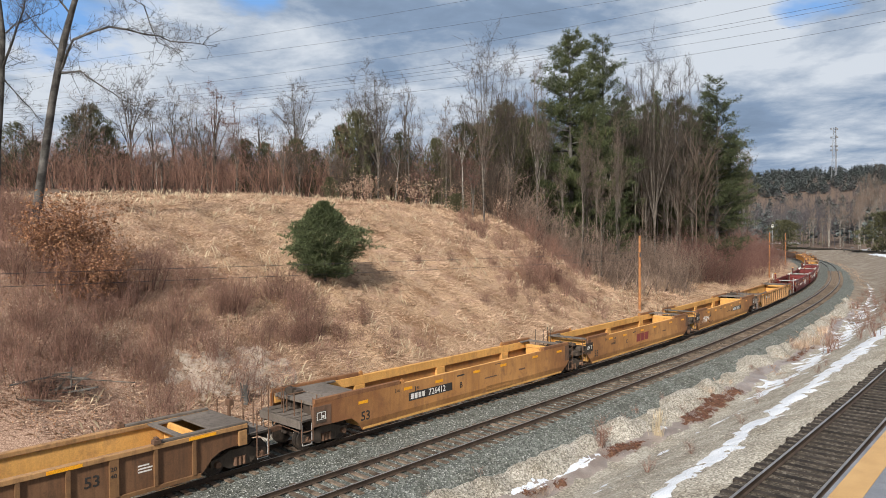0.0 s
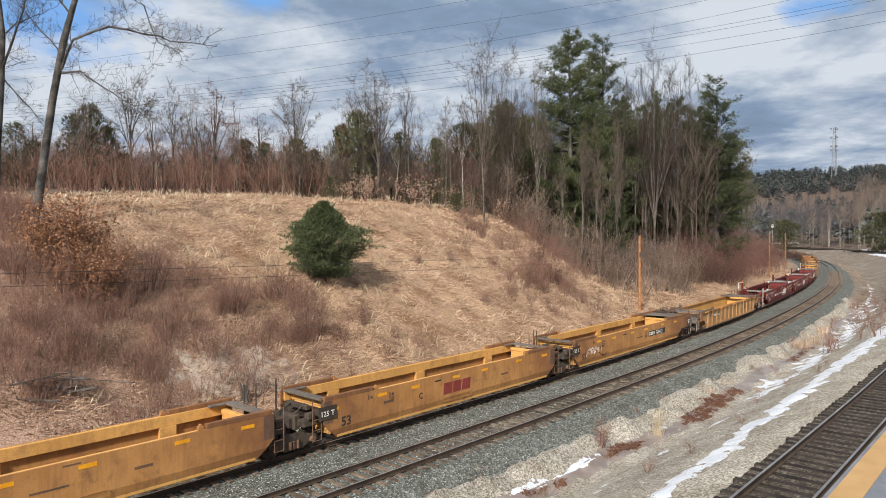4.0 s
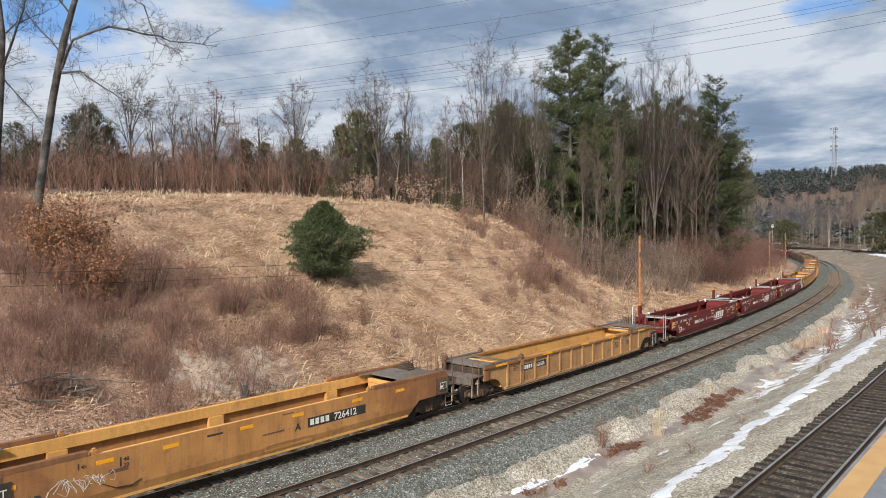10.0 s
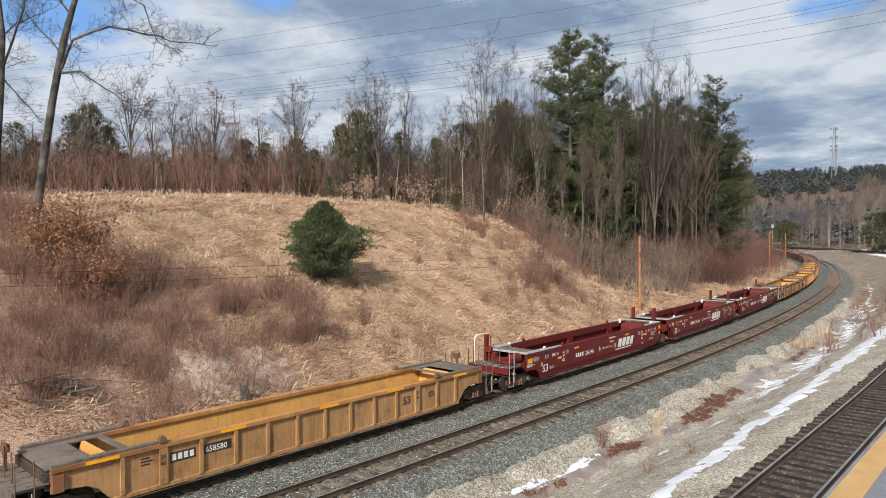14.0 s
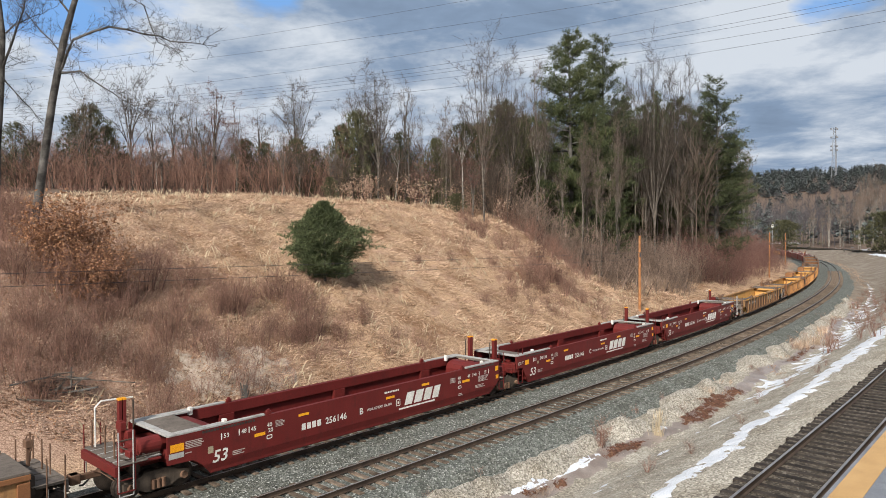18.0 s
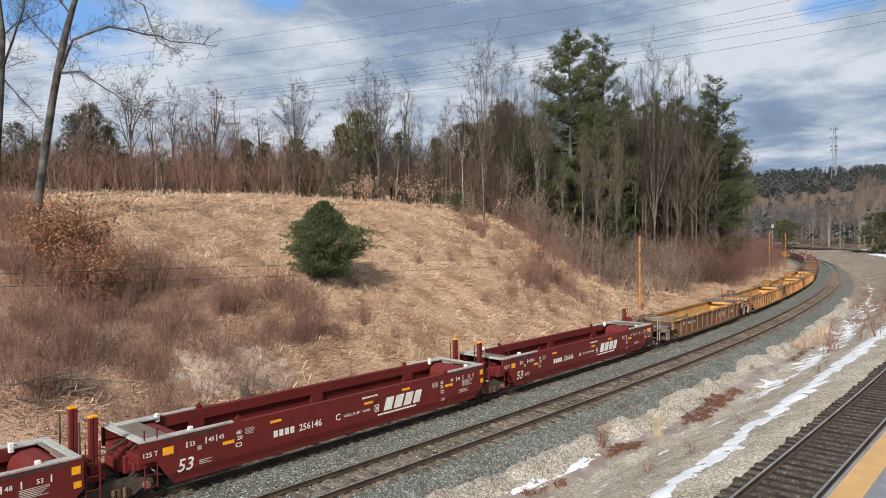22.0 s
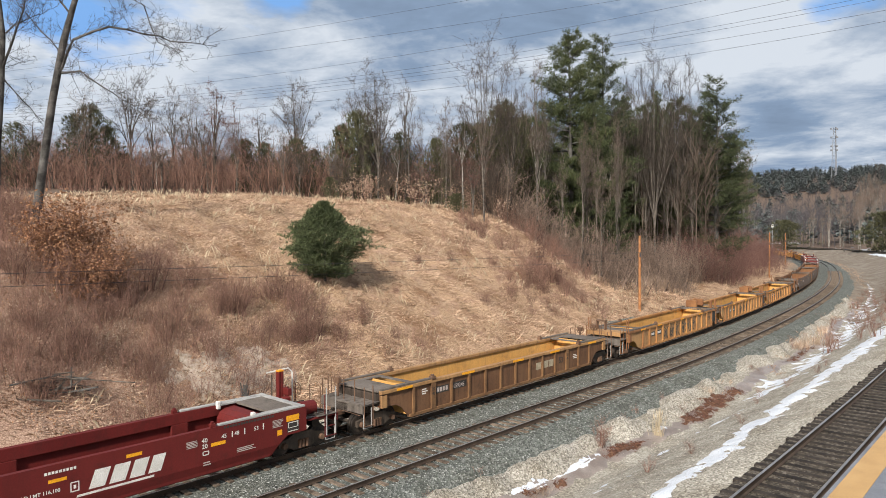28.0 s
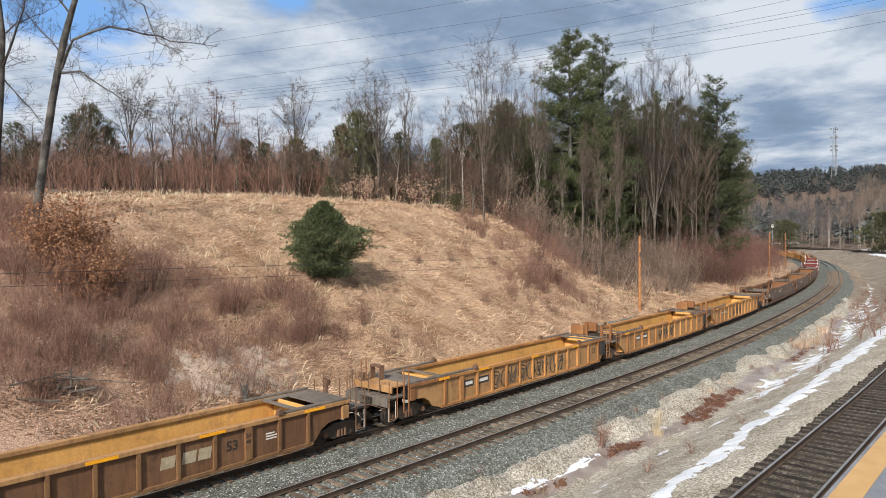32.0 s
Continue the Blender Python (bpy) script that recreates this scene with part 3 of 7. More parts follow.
def bogie(parent, x, ymat=P_DARK):
    """A two-axle truck with wheelsets that turn."""
    tr = part("bogie", boxes((-0.2, 0.2, -1.0, 1.0, 0.42, 0.72), (-0.35, 0.35, -0.35, 0.35, 0.6, 0.86), bevel=0.03), P_DARK, parent)
    tr.matrix_basis = pose(x, 0, 0)
    for sy in (-1.0, 1.0):
        bm = bmesh.new()
        prism(bm, [(-1.12, 0.62), (-1.12, 0.38), (-0.72, 0.36), (-0.42, 0.2), (0.42, 0.2), (0.72, 0.36), (1.12, 0.38), (1.12, 0.62), (0.7, 0.7), (0.4, 0.84), (-0.4, 0.84), (-0.7, 0.7)], sy * 1.0 - 0.07, sy * 1.0 + 0.07)
        part("side_frame", bm, P_TRUCK, tr)
        bm = bmesh.new()
        for dx in (-0.17, 0.0, 0.17):
            rod(bm, (dx, sy * 1.1, 0.26), (dx, sy * 1.1, 0.56), 0.075, None, 10)
        part("spring_nest", bm, P_RUST, tr)
        for wx in (-0.89, 0.89):
            bm = bmesh.new()
            rod(bm, (wx, sy * 1.02, 0.46), (wx, sy * 1.2, 0.46), 0.13, 0.11, 12)
            part("axle_bearing", bm, P_RUST, tr)
    sets = []
    for wx in (-0.89, 0.89):
        bm = bmesh.new()
        rod(bm, (0, -0.95, 0), (0, 0.95, 0), 0.08, None, 8)
        for sy in (-1, 1):
            rod(bm, (0, sy * 0.70, 0), (0, sy * 0.82, 0), 0.458, None, 28)
            rod(bm, (0, sy * 0.665, 0), (0, sy * 0.70, 0), 0.485, 0.47, 28) if sy > 0 else rod(bm, (0, -0.70, 0), (0, -0.665, 0), 0.47, 0.485, 28)
            rod(bm, (0, sy * 0.82, 0), (0, sy * 0.85, 0), 0.40, 0.36, 24) if sy > 0 else rod(bm, (0, -0.85, 0), (0, -0.82, 0), 0.36, 0.40, 24)
            for a in range(3):
                box(bm, 0.2 * math.cos(a * 2.1) - 0.03, 0.2 * math.cos(a * 2.1) + 0.03, sy * 0.84 - 0.025, sy * 0.84 + 0.025, 0.2 * math.sin(a * 2.1) - 0.03, 0.2 * math.sin(a * 2.1) + 0.03)
        w = part("wheelset", bm, P_WHEEL, tr)
        w.matrix_basis = pose(wx, 0, 0.46)
        sets.append((w, wx))
    return sets


def ladder(parent, name, x, y, z0, z1, w, mat, rungs=4):
    bm = rods(((x - w / 2, y, z0), (x - w / 2, y, z1)), ((x + w / 2, y, z0), (x + w / 2, y, z1)), r=0.022, sides=6)
    for i in range(rungs):
        z = z0 + 0.02 + i * 0.42
        rod(bm, (x - w / 2, y, z), (x + w / 2, y, z), 0.018, None, 6)
    return part(name, bm, mat, parent)


def coupler(parent, x, way):
    bm = boxes((min(x - way * 0.8, x), max(x - way * 0.8, x), -0.09, 0.09, 0.78, 0.98), (x - 0.16, x + 0.14, -0.17, 0.17, 0.72, 1.04), bevel=0.025)
    part("coupler", bm, P_RUST, parent)


def end_fittings(car, x, way, mat, z=1.3):
    """What hangs about a coupled end: stirrup steps, hose, lever, hand brake, tank, deck boards."""
    for y in (-1.36, 1.36):
        bm = rods(((x - way * 0.55, y, z - 0.1), (x - way * 0.55, y, 0.36)), ((x - way * 0.1, y, z - 0.1), (x - way * 0.1, y, 0.36)), ((x - way * 0.55, y, 0.36), (x - way * 0.1, y, 0.36)), r=0.02, sides=6)
        part("stirrup_step", bm, P_GREY, car)
    bm = rods(((x, 0.35, 0.85), (x + way * 0.22, 0.33, 0.62)), ((x + way * 0.22, 0.33, 0.62), (x + way * 0.42, 0.25, 0.52)), ((x + way * 0.42, 0.25, 0.52), (x + way * 0.55, 0.12, 0.58)), r=0.03, sides=7)
    part("air_hose", bm, P_BLACK, car)
    bm = rods(((x + way * 0.05, -1.35, 0.95), (x + way * 0.08, -0.3, 1.0)), ((x + way * 0.08, -0.3, 1.0), (x + way * 0.3, -0.1, 1.06)), r=0.016, sides=5)
    part("uncoupling_lever", bm, P_RUST, car)
    bm = bmesh.new()
    hub = Matrix.Translation((x - way * 0.42, 0.75, 2.1)) @ Matrix.Rotation(radians(90), 4, 'Y')
    rim = [[bm.verts.new(hub @ Vector(((0.27 + 0.018 * math.cos(v * 1.2566)) * math.cos(u * 0.3927), (0.27 + 0.018 * math.cos(v * 1.2566)) * math.sin(u * 0.3927), 0.018 * math.sin(v * 1.2566)))) for v in range(5)] for u in range(16)]
    for u in range(16):
        for v in range(5):
            bm.faces.new((rim[u][v], rim[(u + 1) % 16][v], rim[(u + 1) % 16][(v + 1) % 5], rim[u][(v + 1) % 5]))
    wheel = part("brake_wheel", bm, P_RUST, car)
    for a in (0.3, 2.4, 4.5):
        part("spoke", rods(((x - way * 0.42, 0.75, 2.1), (x - way * 0.42, 0.75 + 0.26 * math.cos(a), 2.1 + 0.26 * math.sin(a))), r=0.014, sides=5), P_RUST, wheel)
    bm = bmesh.new()
    rod(bm, (x - way * 0.75, -0.95, 1.02), (x - way * 0.75, 0.2, 1.02), 0.19, None, 12)
    part("air_tank", bm, P_DARK, car)
    for i in range(5):
        y = -1.2 + i * 0.6
        part("deck_board", boxes(tuple(sorted((x - way * 1.0, x - way * 0.05))) + (y - 0.24, y + 0.24, z + 0.081, z + 0.105), bevel=0.006), P_DECK, car)
    for y in (-0.62, 0.1, 1.2):
        part("marker_rod", rods(((x - way * 0.25, y, z), (x - way * 0.25, y, z + 1.05)), r=0.024, sides=6), P_RUST, car)


def side_walls(car, hf, hr, mat, inner, top=TOP, thick=0.06, nose=False):
    """The two long walls of a well from -hf to hr, with their chamfered skirts and inner chords."""
    cf, cr = (7.75 if hf < 9 else 7.95), (7.75 if hr < 9 else 7.95)
    kf, kr = (cf + (hf - cf) * 0.62 if hf < 9 else cf + 0.35), (cr + (hr - cr) * 0.62 if hr < 9 else cr + 0.35)
    over_f = [] if hf < 9 else [(-cf - 0.7, 1.28 if nose else 1.0)]
    over_r = [] if hr < 9 else [(cr + 0.7, 1.0)]
    for sy in (-1, 1):
        lo, hi = sorted((sy * 1.5, sy * (1.5 - thick)))
        bm = bmesh.new()
        prism(bm, [(-hf, top), (hr, top), (hr, 1.02)] + over_r + [(kr, 0.74), (-kf, 0.74)] + over_f + [(-hf, 1.3 if nose else 1.02)], lo, hi)
        low = bmesh.new()
        prism(low, [(-kf, 0.739), (kr, 0.739), (cr, 0.34), (-cf, 0.34)], lo, hi)
        for v in low.verts:
            if v.co.z < 0.5:
                v.co.y -= sy * 0.09
        wall = part("side_wall", bm, mat, car)
        part("skirt", low, mat, wall)
        y0, y1 = sorted((sy * 1.29, sy * 1.439))
        part("top_chord", boxes((-hf + 0.1, hr - 0.1, y0, y1, top - 0.42, top - 0.004), bevel=0.012), inner, wall)
        part("bottom_chord", boxes((-cf, cr, y0, y1, 0.36, 0.8), bevel=0.012), inner, wall)
    return car


def smooth_unit(name, label, mat, inner, front, rear, group, maroon=False):
    """One unit of a jointed well car with plain sides. front, rear: 'joint' or 'end'."""
    car = thing(name, label, "well car", group=group)
    long = 9.55 if maroon else 10.6
    hf, hr = (long if front == 'end' else (9.2 if maroon else 8.5)), (long if rear == 'end' else 8.5)
    side_walls(car, hf, hr, mat, inner, nose=maroon and front == 'joint')
    deck = P_GREY if maroon else P_DECK
    # inner posts of the long walls
    for sy in (-1, 1):
        for x in (-5.75, 0.0, 5.75):
            y0, y1 = sorted((sy * 1.27, sy * 1.438))
            part("wall_post", boxes((x - 0.32, x + 0.32, y0, y1, 0.8, TOP - 0.424), bevel=0.01), inner, car)
        for x0, x1 in ((-hf + 0.05, -5.8), (5.8, hr - 0.05)):
            y0, y1 = sorted((sy * 1.32, sy * 1.503))
            part("guide_rail", boxes((x0, x1, y0, y1, TOP + 0.001, TOP + (0.07 if maroon else 0.17)), bevel=0.01), deck if maroon else P_STAIN, car)
        for x in (-5.6, 5.6):
            y0, y1 = sorted((sy * 1.34, sy * 1.47))
            part("corner_latch", boxes((x - 0.1, x + 0.1, y0, y1, TOP + 0.002, TOP + 0.13), (x - 0.05, x + 0.05, y0 + 0.02, y1 - 0.02, TOP + 0.13, TOP + 0.2), bevel=0.01), mat, car)
    bm = boxes(*[(x - 0.1, x + 0.1, -1.3, 1.3, 0.34, 0.46) for x in (-7.6, -5.6, -3.7, -1.9, 0, 1.9, 3.7, 5.6, 7.6)], (-7.7, 7.7, -1.28, -0.95, 0.34, 0.44), (-7.7, 7.7, 0.95, 1.28, 0.34, 0.44))
    part("well_floor", bm, mat if maroon else P_RUST, car)
    sets = []
    for way, kind in ((-1, front), (1, rear)):
        def lim(a, b):
            return tuple(sorted((way * a, way * b)))
        hw = hf if way < 0 else hr
        part("bulkhead", boxes((*lim(7.95, 8.05), -1.28, 1.28, 0.5, 1.75), (*lim(7.9, 8.1), -1.28, 1.28, 1.6, 1.78), bevel=0.01), inner, car)
        # walkway over the well's end
        if maroon:
            part("end_walkway", boxes((*lim(8.06, hw - 0.32), -1.12, 1.12, TOP - 0.06, TOP + 0.03), bevel=0.008), P_DECK, car)
            part("walkway_frame", boxes((*lim(hw - 0.31, hw - 0.05), -1.4, 1.4, TOP - 0.02, TOP + 0.06), (*lim(7.35, hw - 0.32), -1.4, -1.13, TOP - 0.02, TOP + 0.05), (*lim(7.35, hw - 0.32), 1.13, 1.4, TOP - 0.02, TOP + 0.05), bevel=0.008), deck, car, "pale grey walkway frame")
        else:
            part("end_walkway", boxes((*lim(8.05, min(hw, 9.6) - 0.05), -1.4, 1.4, TOP - 0.02, TOP + 0.06), (*lim(7.35, 8.05), -1.4, -1.12, TOP - 0.02, TOP + 0.05), (*lim(7.35, 8.05), 1.12, 1.4, TOP - 0.02, TOP + 0.05), bevel=0.008), deck, car)
        if maroon:
            bm = bmesh.new()
            prism(bm, [(way * x, z) for x, z in ((7.15, 1.1), (7.18, 1.5), (7.3, 1.72), (7.55, 1.84), (7.94, 1.86), (7.94, 1.1))], -1.1, 1.1)
            part("end_hood", bm, mat, car)
            for y in (-1.25, 1.25):
                part("guide_horn", boxes((*lim(7.25, 7.4), y - 0.08, y + 0.08, TOP - 0.15, TOP + 0.16), bevel=0.02), P_WHITE, car)
        ext = 10.75 if kind == 'end' else 9.5
        part("end_sill", boxes((*lim(8.05, ext), -0.5, 0.5, 0.88, 1.3), (*lim(8.05, min(hw, 9.6) - 0.05), -1.3, 1.3, 1.05, 1.5), bevel=0.02), P_DARK if not maroon else mat, car)
        if kind == 'end':
            part("end_platform", boxes((*lim(9.7, 11.2), -1.4, 1.4, 1.3, 1.36), (*lim(11.1, 11.2), -1.4, 1.4, 1.05, 1.3), bevel=0.008), deck if not maroon else mat, car)
            coupler(car, way * 11.9, way)
            if not maroon:
                part("grimy_panel", boxes((*lim(9.72, 10.62), -1.512, -1.4, 1.03, TOP - 0.12), bevel=0.01), P_RUST, car, "rust-stained end panel")
                box_ = part("notice_box", boxes((*lim(10.0, 10.5), -1.53, -1.5, 1.15, 1.62), bevel=0.01), P_TRUCK, car, "framed black notice with white lines")
                part("notice_frame", boxes((*lim(10.03, 10.47), -1.536, -1.531, 1.56, 1.59), (*lim(10.03, 10.47), -1.536, -1.531, 1.28, 1.30), (*lim(10.03, 10.06), -1.536, -1.531, 1.30, 1.56), (*lim(10.44, 10.47), -1.536, -1.531, 1.30, 1.56), (*lim(10.24, 10.26), -1.536, -1.531, 1.30, 1.56), (*lim(10.1, 10.2), -1.536, -1.531, 1.34, 1.44)), P_WHITE, box_)
                part("equipment_locker", boxes((*lim(9.75, 10.35), -1.1, -0.45, 1.37, 1.86), (*lim(9.85, 10.25), -1.15, -1.1, 1.45, 1.78), bevel=0.02), P_DARK, car)
                part("equipment_locker", boxes((*lim(9.75, 10.15), 0.3, 1.1, 1.37, 2.15), bevel=0.02), P_DARK, car)
                part("upper_walkway", boxes((*lim(9.55, 10.5), -1.45, 1.3, TOP - 0.03, TOP + 0.02), (*lim(10.44, 10.5), -1.45, 1.3, TOP - 0.12, TOP - 0.03), bevel=0.008), P_DECK, car)
                part("pipe_run", rods(((way * 9.72, -1.42, 1.2), (way * 10.6, -1.42, 1.2)), ((way * 10.6, -1.42, 1.2), (way * 10.6, -1.3, 1.9)), ((way * 9.9, -1.44, 1.0), (way * 9.9, -1.44, 1.95)), ((way * 10.4, -1.44, 1.0), (way * 10.4, -1.44, 2.3)), ((way * 9.7, 0.3, 2.05), (way * 10.6, 0.3, 2.05)), ((way * 9.7, 0.8, 2.3), (way * 10.5, 0.8, 2.3)), ((way * 10.5, 0.8, 2.3), (way * 10.5, 0.8, 1.4)), ((way * 10.6, 0.3, 2.05), (way * 10.6, 0.3, 1.4)), r=0.025, sides=6), P_RUST, car)
            end_fittings(car, way * 11.15, way, mat)
            for y in (-1.38, 1.38):
                bm = rods(((way * 10.55, y, 0.5), (way * 10.55, y, 2.2)), ((way * 11.1, y, 0.5), (way * 11.1, y, 2.2)), ((way * 10.55, y, 0.5), (way * 11.1, y, 0.5)), ((way * 10.55, y, 0.9), (way * 11.1, y, 0.9)), r=0.022, sides=6)
                part("grab_rail", bm, P_RUST if not maroon else mat, car)
            part("brake_stand", boxes((*lim(10.1, 10.2), 0.6, 0.7, 1.36, 2.3), (*lim(10.05, 10.25), 0.45, 0.85, 1.95, 2.25), bevel=0.02), P_DARK if not maroon else mat, car)
            if maroon:
                part("end_deck", boxes((*lim(9.62, 11.05), -1.25, 1.25, 1.362, 1.39), bevel=0.006), P_GREY, car, "pale grey grating deck")
                bm = bmesh.new()
                rod(bm, (way * 9.62, -0.95, 1.72), (way * 10.3, -0.95, 1.72), 0.3, 0.27, 16)
                rod(bm, (way * 10.3, -0.95, 1.72), (way * 10.36, -0.95, 1.72), 0.27, 0.15, 16)
                part("brake_reservoir", bm, mat, car)
                bm = boxes((*lim(9.7, 10.25), -0.5, 0.2, 1.39, 1.7), (*lim(9.8, 10.1), 0.3, 0.6, 1.39, 1.95), (*lim(10.3, 10.55), -0.9, -0.55, 1.39, 1.62), (*lim(10.35, 10.5), -0.2, 0.1, 1.39, 1.58), bevel=0.03)
                part("valve_block", bm, mat, car)
                part("pipe_run", rods(((way * 9.7, -1.3, 1.5), (way * 10.8, -1.3, 1.5)), ((way * 10.2, -1.3, 1.5), (way * 10.2, -0.6, 1.62)), ((way * 10.5, -0.7, 1.6), (way * 10.5, 0.4, 1.6)), ((way * 10.8, -1.3, 1.5), (way * 10.8, -0.4, 1.42)), ((way * 9.9, 0.1, 1.72), (way * 10.6, 0.1, 1.72)), r=0.03, sides=6), P_DARK, car)
                part("hand_hold", rods(((way * 10.62, -1.4, 0.55), (way * 10.62, -1.4, 2.45)), ((way * 11.08, -1.4, 0.55), (way * 11.08, -1.4, 2.45)), r=0.024, sides=6), P_GREY, car, "pale painted hand hold")
                bm = rods(((way * 10.8, 1.2, 1.36), (way * 10.8, 1.2, 2.75)), ((way * 10.8, 1.2, 2.75), (way * 10.6, 1.2, 2.95)), ((way * 10.6, 1.2, 2.95), (way * 9.5, 1.2, 2.9)), r=0.03, sides=6)
                part("hand_rail", bm, P_WHITE, car)
        else:
            rg = random.Random(way + 3)
            bm = bmesh.new()
            for i in range(9):
                y = rg.uniform(-1.25, 0.9)
                rod(bm, (way * rg.uniform(8.45, 8.7), y, rg.uniform(0.9, 1.75)), (way * rg.uniform(9.0, 9.55), y + rg.uniform(-0.3, 0.3), rg.uniform(0.8, 1.6)), rg.choice((0.02, 0.03, 0.045)), None, 6)
            part("brake_rigging", bm, P_TRUCK, car)
            bm = boxes((*lim(8.6, 9.25), -1.2, -0.75, 1.0, 1.28), (*lim(8.75, 9.1), -1.28, -1.0, 1.28, 1.55), (*lim(8.55, 8.75), -0.7, 0.7, 1.5, 1.72), (*lim(9.0, 9.3), -0.62, 0.62, 0.8, 1.4), bevel=0.03)
            part("bolster_bracket", bm, P_TRUCK if not maroon else mat, car)
            ladder(car, "ladder", way * 8.78, -1.43, 0.42, 2.35 if maroon else 2.1, 0.42, mat if maroon else P_RUST)
        if maroon:
            for y in (-0.75, 0.95):
                if (kind == 'end' and y < 0) or (kind == 'joint' and way < 0):
                    continue
                x = 9.05 if kind == 'joint' else 10.0
                pst = part("stanchion", boxes((*lim(x - 0.13, x - 0.015), y - 0.09, y + 0.09, 1.2, 2.98), (*lim(x + 0.015, x + 0.13), y - 0.09, y + 0.09, 1.2, 2.98), bevel=0.01), mat, car)
                part("stanchion_cap", boxes((*lim(x - 0.135, x - 0.01), y - 0.095, y + 0.095, 2.93, 2.99), (*lim(x + 0.01, x + 0.135), y - 0.095, y + 0.095, 2.93, 2.99)), P_SIGNAL, pst)
                part("marker_rod", rods(((way * (x - 0.4), y, 1.2), (way * (x - 0.4), y, 2.85)), r=0.03, sides=6), P_DARK, car)
        elif kind == 'joint':
            part("grimy_panel", boxes((*lim(8.05, 8.51), -1.506, -1.4, 1.03, TOP - 0.01), bevel=0.01), P_RUST, car, "rust-stained end panel")
            part("marker_rod", rods(((way * 8.9, 1.2, 1.2), (way * 8.9, 1.2, 2.6)), ((way * 9.2, 0.8, 1.2), (way * 9.2, 0.8, 2.6)), r=0.025, sides=6), P_DARK, car)
        if kind == 'end' or way > 0:
            sets += bogie(car, way * HALF)
    return car, sets


def ribbed_unit(name, label, mat, inner, chord, ribs, front, rear, group, half=10.05, pivot=9.95, reach=11.7, arched=True, frame=P_DARK, ends=()):
    """A well car body with upright ribs along its sides."""
    car = thing(name, label, "well car", group=group)
    top = 1.82
    cut = half - 1.8 if arched else 7.75
    hf, hr = ends or (half, half)

    def foot(h):
        """The wall's lower edge from its end to the well."""
        if arched or h > 9:
            return [(h, 1.06), (h - 0.5, 1.08), (h - 1.0, 1.03), (max(h - 1.35, cut + 0.3), 0.85), (max(h - 1.6, cut + 0.12), 0.55), (cut, 0.36)]
        return [(h, 0.95), (h - 0.3, 0.75), (cut, 0.36)]
    for sy in (-1, 1):
        y0, y1 = sorted((sy * 1.40, sy * 1.34))
        bm = bmesh.new()
        prism(bm, [(-hf, top - 0.1), (hr, top - 0.1)] + foot(hr) + [(-x, z) for x, z in foot(hf)[::-1]], y0, y1)
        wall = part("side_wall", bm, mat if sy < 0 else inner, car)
        a, b = sorted((sy * 1.25, sy * 1.5))
        part("top_chord", boxes((-hf, hr, a, b, top - 0.16, top), bevel=0.015), chord, wall)
        a, b = sorted((sy * 1.28, sy * 1.47))
        part("bottom_chord", boxes((-cut, cut, a, b, 0.32, 0.46), bevel=0.012), ribs if sy < 0 else inner, wall)
        n = 13
        for i in range(n):
            x = -cut + 0.25 + (2 * cut - 0.5) * i / (n - 1)
            wide = 0.14 if i in (1, n - 3) else 0.06
            a, b = sorted((sy * 1.401, sy * 1.495))
            bm = bmesh.new()
            prism(bm, [(x - wide, top - 0.161), (x + wide, top - 0.161), (x + wide, 0.461), (x - wide, 0.461)], a, b)
            part("rib", bm, ribs if sy < 0 else inner, wall)
        for x0, x1 in ((-hf, -half + 3.2), (half - 3.2, hr)):
            a, b = sorted((sy * 1.3, sy * 1.47))
            part("guide_rail", boxes((x0, x1, a, b, top + 0.001, top + 0.09), bevel=0.012), P_DECK, car)
        for x in (-half + 3.35, half - 3.35):
            a, b = sorted((sy * 1.32, sy * 1.54))
            part("corner_latch", boxes((x - 0.13, x + 0.13, a, b, top + 0.002, top + 0.16), (x - 0.06, x + 0.06, a + 0.03, b - 0.03, top + 0.16, top + 0.24), bevel=0.015), P_RUST, car)
    inwell = 8.3 if arched else 7.95
    bm = boxes(*[(x - 0.1, x + 0.1, -1.3, 1.3, 0.32, 0.44) for x in (-7.2, -5.4, -3.6, -1.8, 0, 1.8, 3.6, 5.4, 7.2)], (-7.7, 7.7, -1.28, -0.95, 0.32, 0.42), (-7.7, 7.7, 0.95, 1.28, 0.32, 0.42))
    part("well_floor", bm, P_RUST, car)
    sets = []
    for way, kind in ((-1, front), (1, rear)):
        def lim(a, b):
            return tuple(sorted((way * a, way * b)))
        end = reach - 0.62 if kind == 'end' else 9.4
        half = hf if way < 0 else hr
        part("bulkhead", boxes((*lim(inwell - 0.06, inwell + 0.06), -1.3, 1.3, 0.46, top - 0.05), bevel=0.01), inner, car)
        part("end_walkway", boxes((*lim(inwell + 0.5, half + 0.1), -1.36, 1.36, top - 0.07, top + 0.0), (*lim(inwell - 0.7, inwell + 0.5), -1.25, -0.95, top - 0.07, top + 0.0), (*lim(inwell - 0.7, inwell + 0.5), 0.95, 1.25, top - 0.07, top + 0.0), (*lim(inwell - 0.7, inwell - 0.45), -0.95, 0.95, top - 0.07, top - 0.01), bevel=0.01), P_DECK, car)
        part("end_sill", boxes((*lim(inwell, end), -0.45, 0.45, 0.9, 1.35), (*lim(half - 0.1, half + 0.15), -1.35, 1.35, 1.15, 1.7), bevel=0.02), frame, car)
        sets += bogie(car, way * pivot) if kind == 'end' or way > 0 else []
